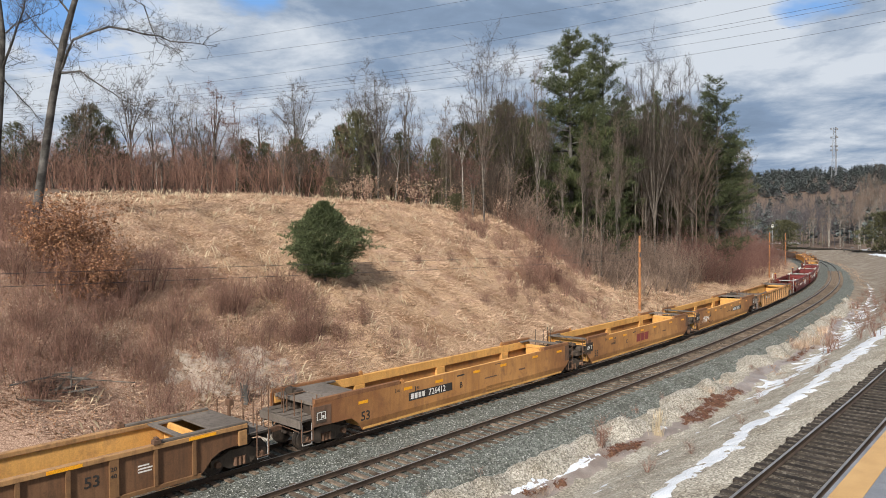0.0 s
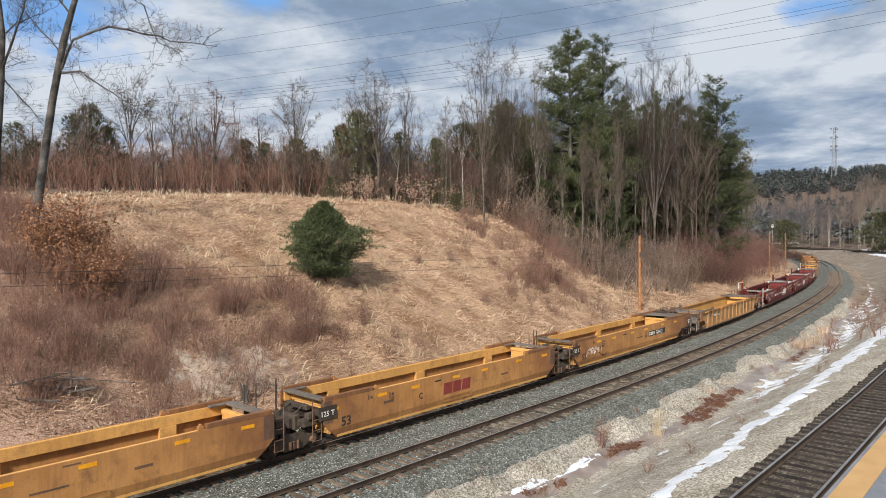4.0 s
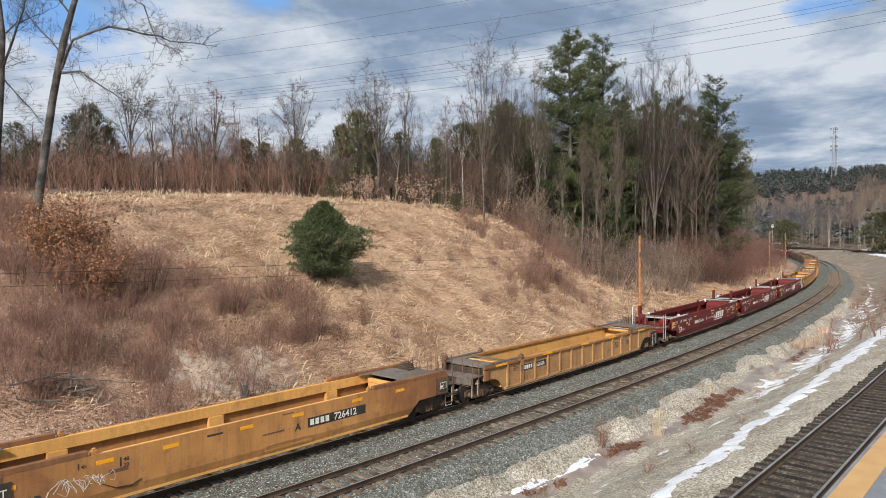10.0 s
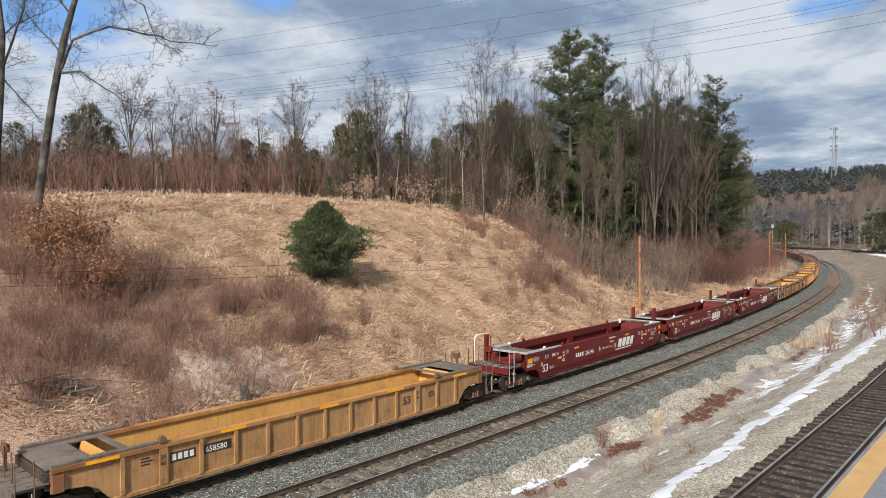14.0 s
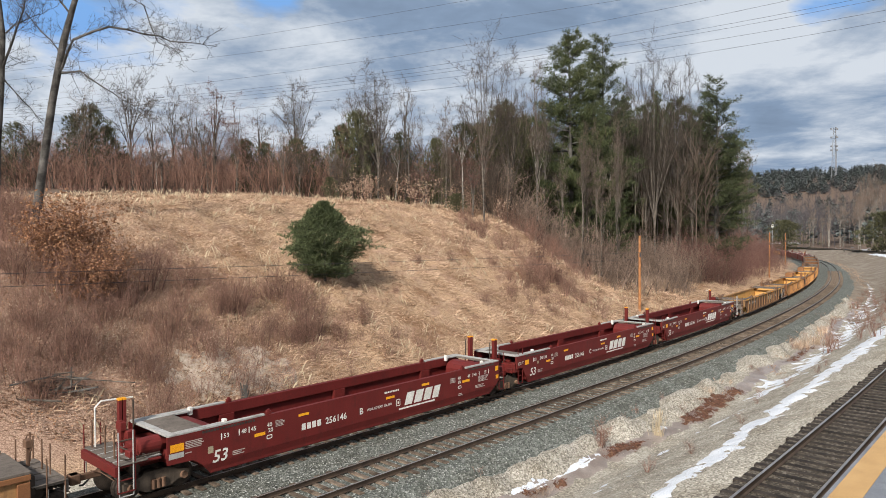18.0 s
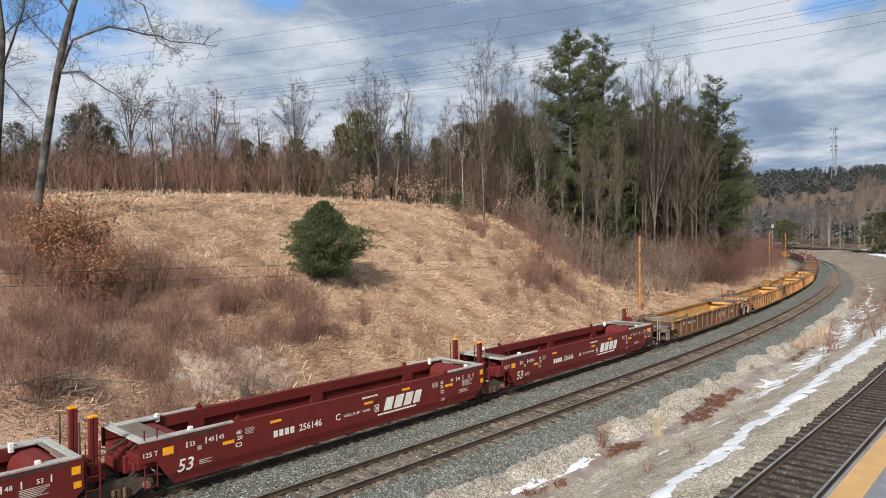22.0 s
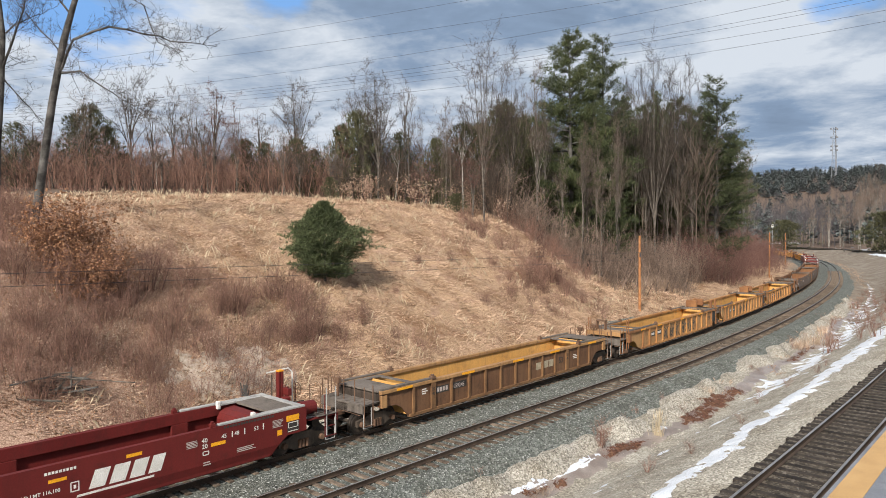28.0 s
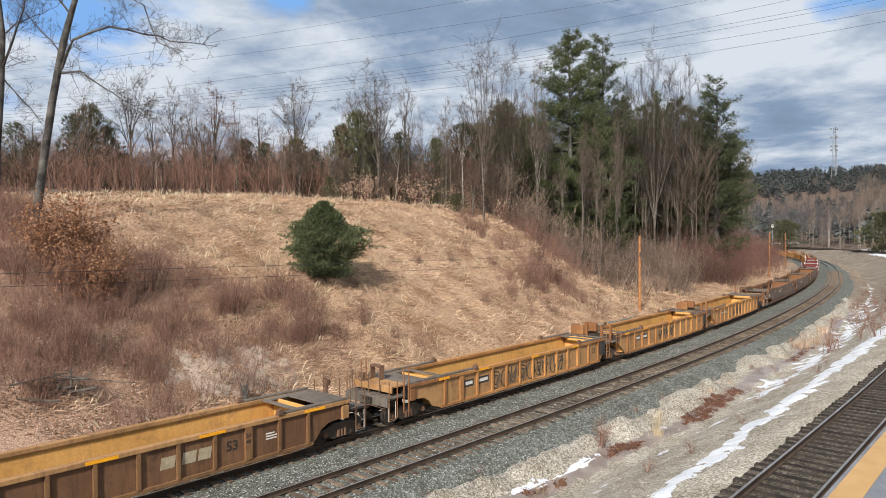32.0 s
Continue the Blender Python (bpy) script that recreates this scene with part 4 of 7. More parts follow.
        if kind == 'end':
            part("end_platform", boxes((*lim(half + 0.15, end), -1.4, 1.4, 1.3, 1.38), (*lim(end - 0.08, end), -1.4, 1.4, 1.0, 1.3), bevel=0.01), P_DECK, car)
            part("step_bracket", boxes((*lim(half - 0.35, half - 0.02), -1.5, -1.38, 1.06, 1.6), bevel=0.01), chord, car)
            for y in (-1.42, 1.42):
                bm = rods(((way * (end - 0.6), y, 0.45), (way * (end - 0.6), y, 2.15)), ((way * (end - 0.1), y, 0.45), (way * (end - 0.1), y, 2.15)), ((way * (end - 0.6), y, 0.45), (way * (end - 0.1), y, 0.45)), r=0.024, sides=6)
                part("grab_rail", bm, P_RUST if arched else chord, car)
            part("brake_stand", boxes((*lim(end - 0.5, end - 0.4), 0.7, 0.8, 1.38, 2.2), (*lim(end - 0.55, end - 0.35), 0.6, 0.9, 2.0, 2.25), bevel=0.02), P_RUST, car)
            coupler(car, way * reach, way)
            end_fittings(car, way * end, way, mat)
        else:
            for y in (-0.9, 0.9):
                part("stanchion", boxes((*lim(8.9, 9.08), y - 0.09, y + 0.09, 1.2, 2.5), bevel=0.015), chord, car)
            part("end_housing", boxes((*lim(8.52, 8.86), 0.25, 1.2, 1.83, 2.42), (*lim(8.56, 8.82), 0.3, 1.15, 2.42, 2.46), bevel=0.03), chord, car)
            ladder(car, "ladder", way * 8.95, -1.4, 0.4, 2.6, 0.42, chord)
            part("end_platform", boxes((*lim(half + 0.1, 9.45), -1.3, 1.3, 1.3, 1.36), bevel=0.01), P_DECK, car)
    return car, sets


UNITS = []          # (thing, wheelsets, centre at the start, half its wheelbase)
AT0 = -1.15          # where the first coupling stands at the start


def joined(s0, n_units, build):
    """Places a jointed car of several units from its leading coupling at s0; returns where it ends."""
    reach = 11.92
    c = s0 + reach
    for i in range(n_units):
        front = 'end' if i == 0 else 'joint'
        rear = 'end' if i == n_units - 1 else 'joint'
        car, sets = build(i, front, rear)
        UNITS.append((car, sets, c, HALF))
        c += 2 * HALF
    return c - 2 * HALF + reach


def ttx_unit(i, front, rear):
    letter = "BCA"[i]
    car, sets = smooth_unit("well_car_unit", "weathered yellow smooth-sided well car unit on dark trucks", P_YELLOW, P_YELLOW_IN, front, rear, "yellow jointed well cars")
    for x, z in ((-5.3, 1.62), (-3.2, 1.6), (-0.35, 1.62), (1.9, 1.62), (4.9, 1.65), (7.4, 1.62), (-8.0, 1.5)):
        plates(car, "reflector", P_SIGNAL, [(x - 0.27, x + 0.27, z, z + 0.13)])
    if letter == "C":
        e0 = -1.3
        for a, b in ((0.0, 0.6), (0.68, 1.28), (1.36, 1.98)):
            plates(car, "emblem_block", P_RED, [(e0 + a, e0 + b, 0.95, 1.5)], slant=0.12, label="dull red block emblem")
        text_on(car, letter, -3.0, 1.05, 0.4, P_BLACK)
    else:
        x = 2.35 if letter == "A" else -5.25
        plates(car, "number_panel", P_BLACK, [(x, x + 3.0, 1.08, 1.46)], label="black number panel")
        plates(car, "mark_bar", P_WHITE, [(x + 0.12 + 0.25 * j, x + 0.3 + 0.25 * j, 1.15, 1.39) for j in range(4)], -1.511)
        text_on(car, "726412", x + 1.3, 1.14, 0.4, P_WHITE, -1.512)
        text_on(car, letter, x + 3.55 if letter == "B" else x - 0.6, 1.08, 0.4, P_BLACK)
    text_on(car, "53", -8.15 if letter == "B" else -7.6, 0.78, 0.55, P_BLACK)
    text_on(car, "45", -6.0, 1.62, 0.16, P_BLACK)
    text_on(car, "40", -4.75, 1.55, 0.18, P_BLACK)
    text_on(car, "20", -4.75, 1.37, 0.18, P_BLACK)
    plates(car, "mark_bar", P_BLACK, [(-4.86, -4.81, 1.4, 1.7), (-6.1, -6.06, 1.6, 1.8)])
    lines_of_print(car, -1.9, 1.66, 0.6, 1, P_BLACK, 0.14, seed=i)
    if letter != "C":
        lines_of_print(car, 0.3, 1.2, 1.2, 1, P_RUST, 0.12, seed=i + 5)
        lines_of_print(car, 1.2, 1.80, 0.6, 1, P_RUST, 0.10, seed=i + 9)
    f0 = 0.4 if letter != "C" else -1.3
    plates(car, "patch_frame", P_YELLOW, [(f0, f0 + 2.1, 0.62, 0.65), (f0, f0 + 2.1, 0.80, 0.82), (f0, f0 + 0.03, 0.65, 0.80), (f0 + 2.07, f0 + 2.1, 0.65, 0.80)], -1.53)
    if letter == "A":
        bm = bmesh.new()
        rng = random.Random(8)
        for k in range(9):
            ph, w = rng.uniform(0, 6), rng.uniform(0.12, 0.26)
            pts = [(-6.85 + 0.18 * k + 0.02 * q + w * math.cos(q * 0.42 + ph), -1.508, 1.18 + rng.uniform(-0.02, 0.02) + w * math.sin(q * 0.55 + ph * 2) + 0.05 * math.sin(q * 1.3)) for q in range(18)]
            for a, b in zip(pts, pts[1:]):
                rod(bm, a, b, 0.0055, None, 4)
        part("scrawl", bm, P_WHITE, car, "thin white spray-painted scrawl")
        part("cable_loop", rods(((-5.4, -1.515, 1.0), (-5.0, -1.52, 0.78)), ((-5.0, -1.52, 0.78), (-4.5, -1.52, 0.74)), ((-4.5, -1.52, 0.74), (-4.2, -1.515, 0.86)), r=0.018, sides=5), P_DARK, car)
    plates(car, "weld_patch", P_RUST, [(3.3, 3.9, 1.18, 1.27), (-5.2, -4.6, 1.25, 1.37)])
    if front == 'joint':
        part("bearing_plate", boxes((-8.75, -7.85, -1.53, -1.505, 1.2, 1.75)), P_DARK, car)
        text_on(car, "125 T", -8.68, 1.36, 0.3, P_WHITE, -1.534)
    return car, sets


def maroon_unit(i, front, rear):
    letter = "BCA"[i % 3]
    car, sets = smooth_unit("well_car_unit", "glossy maroon smooth-sided well car unit with white lettering", P_MAROON, P_MAROON, front, rear, "maroon jointed well cars", True)
    bars = [(1.45, 1.98), (2.05, 2.6), (2.67, 3.2), (3.27, 3.75)]
    em = []
    for a, b in bars:
        em += [(a, b - 0.06, 0.95, 1.5)]
    for one in em:
        plates(car, "emblem_block", P_WHITE, [one], slant=0.35, label="white slanted block emblem")
    plates(car, "emblem_line", P_WHITE, [(1.15, 3.5, 0.80, 0.87)], slant=0.35)
    plates(car, "mark_bar", P_WHITE, [(-4.15 + 0.25 * j, -3.97 + 0.25 * j, 1.04, 1.29) for j in range(4)])
    text_on(car, "256146", -3.0, 1.04, 0.37, P_WHITE)
    text_on(car, letter, -1.2, 1.06, 0.38, P_WHITE)
    text_on(car, "53", -7.95, 0.72, 0.6, P_WHITE, slant=0.2)
    text_on(car, "40", -5.72, 1.5, 0.22, P_WHITE)
    text_on(car, "20", -5.68, 1.3, 0.22, P_WHITE)
    text_on(car, "53", -7.5, 1.5, 0.22, P_WHITE)
    text_on(car, "48", -6.8, 1.5, 0.22, P_WHITE)
    text_on(car, "45", -6.4, 1.5, 0.22, P_WHITE)
    text_on(car, "40", 5.15, 1.5, 0.22, P_WHITE)
    text_on(car, "20", 5.15, 1.3, 0.22, P_WHITE)
    text_on(car, "45", 5.9, 1.5, 0.2, P_WHITE)
    text_on(car, "48", 6.4, 1.5, 0.2, P_WHITE)
    text_on(car, "53", 7.2, 1.5, 0.2, P_WHITE)
    if front == 'joint':
        text_on(car, "125 T", -9.1, 1.47, 0.22, P_WHITE)
    for x in (-7.58, -6.88, -6.48, 6.32, 6.82, 7.6):
        plates(car, "mark_bar", P_WHITE, [(x - 0.02, x + 0.02, 1.46, 1.68)])
    for x0, x1 in ((-8.3, -6.2), (6.0, 8.1)):
        plates(car, "clearance_print", P_BLACK, [(x0 + 0.11 * j, x0 + 0.11 * j + 0.08, 1.83, 1.91) for j in range(int((x1 - x0) / 0.11))])
    plates(car, "inspection_label", P_CREAM, [(-8.1, -7.9, 1.08, 1.32)] if front == 'end' else [(-7.2, -7.05, 1.3, 1.45)])
    if front == 'end':
        plates(car, "grey_strip", P_GREY, [(-9.5, -8.97, 1.2, 1.38)])
    if rear == 'end':
        plates(car, "notice_panel", P_BLACK, [(8.66, 9.18, 1.1, 1.5)])
        plates(car, "notice_frame", P_WHITE, [(8.69, 9.15, 1.45, 1.48), (8.69, 9.15, 1.26, 1.28), (8.69, 8.72, 1.28, 1.45), (9.12, 9.15, 1.28, 1.45), (8.69, 9.15, 1.12, 1.15)], -1.514)
    for a, b, c, d in ((0.95, 1.2, 1.0, 1.03), (0.95, 1.2, 1.27, 1.3), (0.95, 0.98, 1.03, 1.27), (1.17, 1.2, 1.03, 1.27), (1.04, 1.11, 1.09, 1.2)):
        plates(car, "stencil_frame", P_WHITE, [(a, b, c, d)])
    for x in (-5.62, 5.3):
        plates(car, "stencil_frame", P_WHITE, [(x - 0.1, x + 0.1, 1.05, 1.08), (x - 0.1, x + 0.1, 1.17, 1.2), (x - 0.12, x - 0.09, 1.07, 1.18), (x + 0.09, x + 0.12, 1.07, 1.18)])
    text_on(car, "WELL LD LMT 116,100", -0.78, 1.12, 0.15, P_WHITE)
    plates(car, "mark_bar", P_WHITE, [(0.25 + 0.1 * j, 0.32 + 0.1 * j, 1.68, 1.76) for j in range(9)])
    lines_of_print(car, -5.35, 1.64, 0.42, 5, P_PRINT, 0.05)
    if front == 'end':
        lines_of_print(car, -8.92, 1.66, 0.8, 5, P_PRINT, 0.055, seed=4)
        lines_of_print(car, -8.92, 1.28, 0.3, 1, P_PRINT, 0.07, seed=14)
    lines_of_print(car, -7.15, 0.92, 0.5, 3, P_PRINT, 0.06, seed=15)
    lines_of_print(car, 4.6, 1.62, 0.42, 5, P_PRINT, 0.05, seed=5)
    px = 8.0 if rear == 'end' else 6.75
    lines_of_print(car, px, 1.66 if rear == 'end' else 1.4, 0.5 if rear == 'end' else 0.85, 6, P_PRINT, 0.05, seed=6)
    lines_of_print(car, 6.5, 0.98, 0.85, 3, P_PRINT, 0.06, seed=7)
    lines_of_print(car, 5.2, 0.78, 0.3, 2, P_PRINT, 0.08, seed=17)
    plates(car, "reflector", P_SIGNAL, [(-6.25, -5.8, 1.24, 1.36)])
    plates(car, "reflector", P_SIGNAL, [(-4.3, -3.8, 1.6, 1.7)])
    plates(car, "reflector", P_SIGNAL, [(0.35, 0.85, 1.42, 1.52)])
    plates(car, "reflector", P_SIGNAL, [(2.6, 3.1, 1.62, 1.73)])
    plates(car, "reflector", P_SIGNAL, [(5.5, 6.05, 1.3, 1.42)])
    plates(car, "placard", P_SIGNAL, [(8.62, 9.2, 1.52, 1.74)] if rear == 'end' else [(8.15, 8.4, 1.5, 1.74)])
    plates(car, "placard", P_SIGNAL, [(8.2, 8.42, 1.08, 1.28)])
    plates(car, "placard", P_SIGNAL, [(-9.45, -8.97, 1.42, 1.68)] if front == 'end' else [(-8.42, -8.05, 1.4, 1.66)])
    return car, sets


def ribbed_single(s0, mat, chord, number, label, dark=True, emblem=False):
    ribs = P_RIB if dark else P_OCHRE
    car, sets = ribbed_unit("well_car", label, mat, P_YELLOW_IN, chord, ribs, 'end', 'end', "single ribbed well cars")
    w = P_WHITE if dark else P_BLACK
    for x in (-8.6, -4.1, 0.2, 3.9, 8.3):
        plates(car, "reflector", P_SIGNAL, [(x - 0.5, x + 0.5, 1.68, 1.79)], -1.507)
    plates(car, "number_panel", P_BLACK, [(-6.42, -5.5, 1.06, 1.4), (-5.2, -4.15, 1.06, 1.4)], -1.406)
    pale = P_PRINT if dark else P_WHITE
    plates(car, "mark_bar", pale, [(-6.36 + 0.21 * j, -6.21 + 0.21 * j, 1.13, 1.34) for j in range(4)], -1.411)
    text_on(car, number, -5.16, 1.12, 0.28, pale, -1.413)
    text_on(car, "20", -6.79, 1.3, 0.2, P_BLACK, -1.5)
    text_on(car, "40", -6.79, 1.08, 0.2, P_BLACK, -1.5)
    text_on(car, "53", 4.45, 0.95, 0.5, P_BLACK, -1.41)
    text_on(car, "20", 5.21, 1.3, 0.2, P_BLACK, -1.5)
    text_on(car, "40", 5.21, 1.08, 0.2, P_BLACK, -1.5)
    if emblem:
        for a, b in ((2.05, 2.55), (2.8, 3.3), (3.38, 3.86)):
            plates(car, "emblem_block", P_CREAM, [(a, b, 0.9, 1.3)], -1.408, 0.15, label="dirty cream block emblem")
    lines_of_print(car, 6.1, 1.2, 0.5, 3, w, 0.1, -1.408)
    lines_of_print(car, -7.4, 1.4, 0.4, 3, w, 0.1, -1.408, seed=8)
    UNITS.append((car, sets, s0 + 11.7, 9.95))
    return s0 + 23.4


def yellow_ribbed_unit(i, front, rear):
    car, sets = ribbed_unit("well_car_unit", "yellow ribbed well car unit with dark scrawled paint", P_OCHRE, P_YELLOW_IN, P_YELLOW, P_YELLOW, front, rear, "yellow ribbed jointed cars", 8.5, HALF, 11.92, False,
                            ends=(9.95 if front == 'end' else 8.5, 9.95 if rear == 'end' else 8.5))
    for way, kind in ((-1, front), (1, rear)):
        if kind != 'end':
            continue
        def lim(a, b):
            return tuple(sorted((way * a, way * b)))
        part("upper_walkway", boxes((*lim(9.9, 10.9), -1.25, 1.3, 1.76, 1.84), (*lim(10.82, 10.9), -1.25, 1.3, 1.55, 1.76), bevel=0.01), P_OCHRE, car)
        part("equipment_locker", boxes((*lim(9.95, 10.25), 0.2, 0.28, 1.84, 2.5), (*lim(9.95, 10.25), 0.82, 0.9, 1.84, 2.5), (*lim(9.95, 10.25), 0.2, 0.9, 2.42, 2.52), bevel=0.012), P_RUST, car)
        for y in (-1.44, 1.44):
            for x in (9.98, 10.3):
                part("stanchion", rods(((way * x, y, 0.6), (way * x, y, 2.7)), r=0.032, sides=6), P_YELLOW, car)
    for x in (-7.6, -4.5, 0.2, 4.6):
        plates(car, "reflector", P_SIGNAL, [(x - 0.4, x + 0.4, 1.68, 1.79)], -1.507)
    plates(car, "number_panel", P_BLACK, [(-6.0, -5.25, 1.0, 1.35), (-4.9, -4.0, 1.0, 1.35)], -1.408)
    plates(car, "mark_bar", P_WHITE, [(-5.9, -5.35, 1.1, 1.26), (-4.8, -4.1, 1.1, 1.26)], -1.413)
    text_on(car, "53", 6.75, 1.0, 0.45, P_BLACK, -1.41)
    part("end_panel", boxes((7.75, 8.35, -1.5, -1.405, 0.8, 1.6)), P_BLACK, car)
    rng = random.Random(5 + i)
    bm = bmesh.new()
    for j in range(9 if i == 0 else 5):
        x = -3.4 + j * 0.8 if i == 0 else -1.6 + j * 0.62
        tall_, wide_ = (0.46, 0.3) if i == 0 else (0.36, 0.24)
        for r in ((1.0, 0.55), (1.0,), (0.8, 0.3))[j % 3]:
            a, turn = rng.uniform(0, 6.28), rng.uniform(3.5, 6.3)
            prev = None
            for w in range(13):
                q = a + turn * w / 12
                pt = (x + wide_ * r * math.cos(q) + 0.05 * math.sin(3 * q), -1.406, 1.02 + tall_ * r * math.sin(q) + 0.07 * math.cos(2 * q))
                if prev:
                    rod(bm, prev, pt, 0.026, None, 4)
                prev = pt
        for k_ in range(j % 3):
            rod(bm, (x + rng.uniform(-wide_, wide_), -1.406, 1.02 - tall_), (x + rng.uniform(-wide_, wide_), -1.406, 1.02 + tall_), 0.028, None, 4)
        box(bm, x - wide_ - 0.06, x - wide_ + 0.0, -1.408, -1.402, 1.02 - tall_ * rng.uniform(0.4, 1), 1.02 + tall_ * rng.uniform(0.4, 1))
    part("scrawl", bm, P_BLACK, car, "dark scrawled paint")
    return car, sets


def brown_unit(i, front, rear):
    car, sets = smooth_unit("well_car_unit", "dusty grey-brown smooth-sided well car unit", P_DUST, P_STAIN, front, rear, "brown jointed well cars")
    for x, z in ((-6.4, 1.6), (-2.1, 1.6), (2.2, 1.6), (6.5, 1.6)):
        plates(car, "reflector", P_SIGNAL, [(x - 0.25, x + 0.25, z, z + 0.11)])
    lines_of_print(car, -3.8, 1.3, 1.6, 1, P_PRINT, 0.5, seed=i + 21)
    lines_of_print(car, 4.6, 1.4, 0.5, 3, P_PRINT, 0.08, seed=i + 31)
    return car, sets


s = AT0 - 23.4
s = ribbed_single(s, P_BROWN, P_OCHRE, "658140", "grimy brown ribbed well car with yellow top chord")
s = joined(s, 3, ttx_unit)
s = ribbed_single(s, P_OCHRE, P_YELLOW, "658580", "ochre yellow ribbed single well car", False)
s = joined(s, 3, maroon_unit)
s = ribbed_single(s, P_BROWN, P_OCHRE, "659345", "grimy brown ribbed well car with yellow top chord", True, True)
s = joined(s, 3, yellow_ribbed_unit)
s = joined(s, 3, brown_unit)
s = joined(s, 3, maroon_unit)
s = ribbed_single(s, P_BROWN, P_BROWN, "657733", "rust brown ribbed single well car")
s = joined(s, 3, yellow_ribbed_unit)
s = ribbed_single(s, P_OCHRE, P_YELLOW, "658912", "ochre yellow ribbed single well car", False)
s = ribbed_single(s, P_BROWN, P_OCHRE, "658433", "grimy brown ribbed well car with yellow top chord")

# how far the train has come, by the second
RUN = [(0.0, 0.0), (3.0, 15.75), (6.0, 31.4), (9.0, 46.9), (13.0, 67.2), (20.0, 103.3), (23.0, 118.8), (28.0, 145.2), (30.0, 156.25), (32.0, 167.15)]


def run(t):
    return float(np.interp(t, [a for a, b in RUN], [b for a, b in RUN]))


def motions():
    """All that moves: the train's units along their track, the wheels under those that come near, the clouds."""
    for car, sets, c, h in UNITS:
        rows = []
        for t in range(33):
            d = run(t)
            a, b = on_line(c - d - h, TRAIN), on_line(c - d + h, TRAIN)
            ang = math.atan2(b.y - a.y, b.x - a.x)
            rows.append((float(t), Matrix.Translation((a + b) / 2) @ Matrix.Rotation(ang, 4, 'Z')))
        walk(car, rows)
        if -30 < c < 215:
            for w, wx in sets:
                walk(w, [(i * 0.1, Matrix.Translation((wx, 0, 0.46)) @ Matrix.Rotation(-run(i * 0.1) / 0.46, 4, 'Y')) for i in range(321)])
    walk(BACKDROP, [(t, Matrix.Rotation(radians(-2.3 * t / 32.0), 4, 'Z')) for t in (0.0, 16.0, 32.0)])

# ---------------------------------------------------------------- plants


class Tubes:
    """Collects thin tapered tubes and leaves, then makes one mesh of them."""

    def __init__(self):
        self.v, self.f = [], []

    def tube(self, pts, radii, sides):
        base = len(self.v)
        n = len(pts)
        for i, p in enumerate(pts):
            d = (pts[min(i + 1, n - 1)] - pts[max(i - 1, 0)]).normalized()
            a = d.orthogonal().normalized()
            b = d.cross(a)
            for k in range(sides):
                q = 2 * math.pi * k / sides
                self.v.append(tuple(p + (a * math.cos(q) + b * math.sin(q)) * radii[i]))
        for i in range(n - 1):
            for k in range(sides):
                k2 = (k + 1) % sides
                self.f.append((base + i * sides + k, base + i * sides + k2, base + (i + 1) * sides + k2, base + (i + 1) * sides + k))

    def blade(self, p, d, w, l):
        """A slim leaf from p along d."""
        side = d.orthogonal().normalized() * w
        base = len(self.v)
        self.v += [tuple(p - side * 0.5), tuple(p + side * 0.5), tuple(p + d * l * 0.6 + side * 0.5), tuple(p + d * l)]
        self.f += [(base, base + 1, base + 2), (base, base + 2, base + 3)]

    def leaf(self, p, d, n, size):
        d = d.normalized()
        w = d.cross(n)
        w = w.normalized() * size * 0.5 if w.length > 1e-4 else d.orthogonal() * size * 0.5
        base = len(self.v)
        self.v += [tuple(p), tuple(p + d * size * 0.5 + w), tuple(p + d * size), tuple(p + d * size * 0.5 - w)]
        self.f += [(base, base + 1, base + 2), (base, base + 2, base + 3)]

    def mesh(self, name, mat, smooth_faces=True):
        me = bpy.data.meshes.new(name)
        me.from_pydata(self.v, [], self.f)
        if smooth_faces:
            me.polygons.foreach_set("use_smooth", [True] * len(me.polygons))
        me.materials.append(mat)
        return me


def jitter(rng, d, amount):
    return (d + Vector((rng.gauss(0, amount), rng.gauss(0, amount), rng.gauss(0, amount)))).normalized()


def grow(rng, wood, twig, p, d, length, r, level, last, up=0.12, wig=0.12, kids=(5, 7), thin=0.005):
    """A limb that bends, tapers and branches."""
    n = 4 if level == 0 else (3 if level < last - 1 else (2 if level < last else 1))
    pts, rad = [p.copy()], [r]
    for i in range(n):
        d = jitter(rng, d + Vector((0, 0, up)), wig)
        p = p + d * length / n
        pts.append(p.copy())
        rad.append(r * (1 - 0.8 * (i + 1) / n))
    (twig if level >= last - 1 else wood).tube(pts, rad, 6 if level == 0 else (4 if level < last - 1 else 3))
    if level >= last:
        return
    for i in range(rng.randint(*kids)):
        u = rng.uniform(0.25, 1.0)
        j = min(int(u * n), n - 1)
        q = pts[j].lerp(pts[j + 1], u * n - j)
        side = Vector((rng.gauss(0, 1), rng.gauss(0, 1), rng.gauss(0.25, 0.6))).normalized()
        dd = ((pts[j + 1] - pts[j]).normalized() * 0.75 + side * 0.75).normalized()
        grow(rng, wood, twig, q, dd, length * rng.uniform(0.3, 0.55), max(rad[j] * rng.uniform(0.35, 0.55), thin), level + 1, last, up, wig * 1.3, kids, thin)


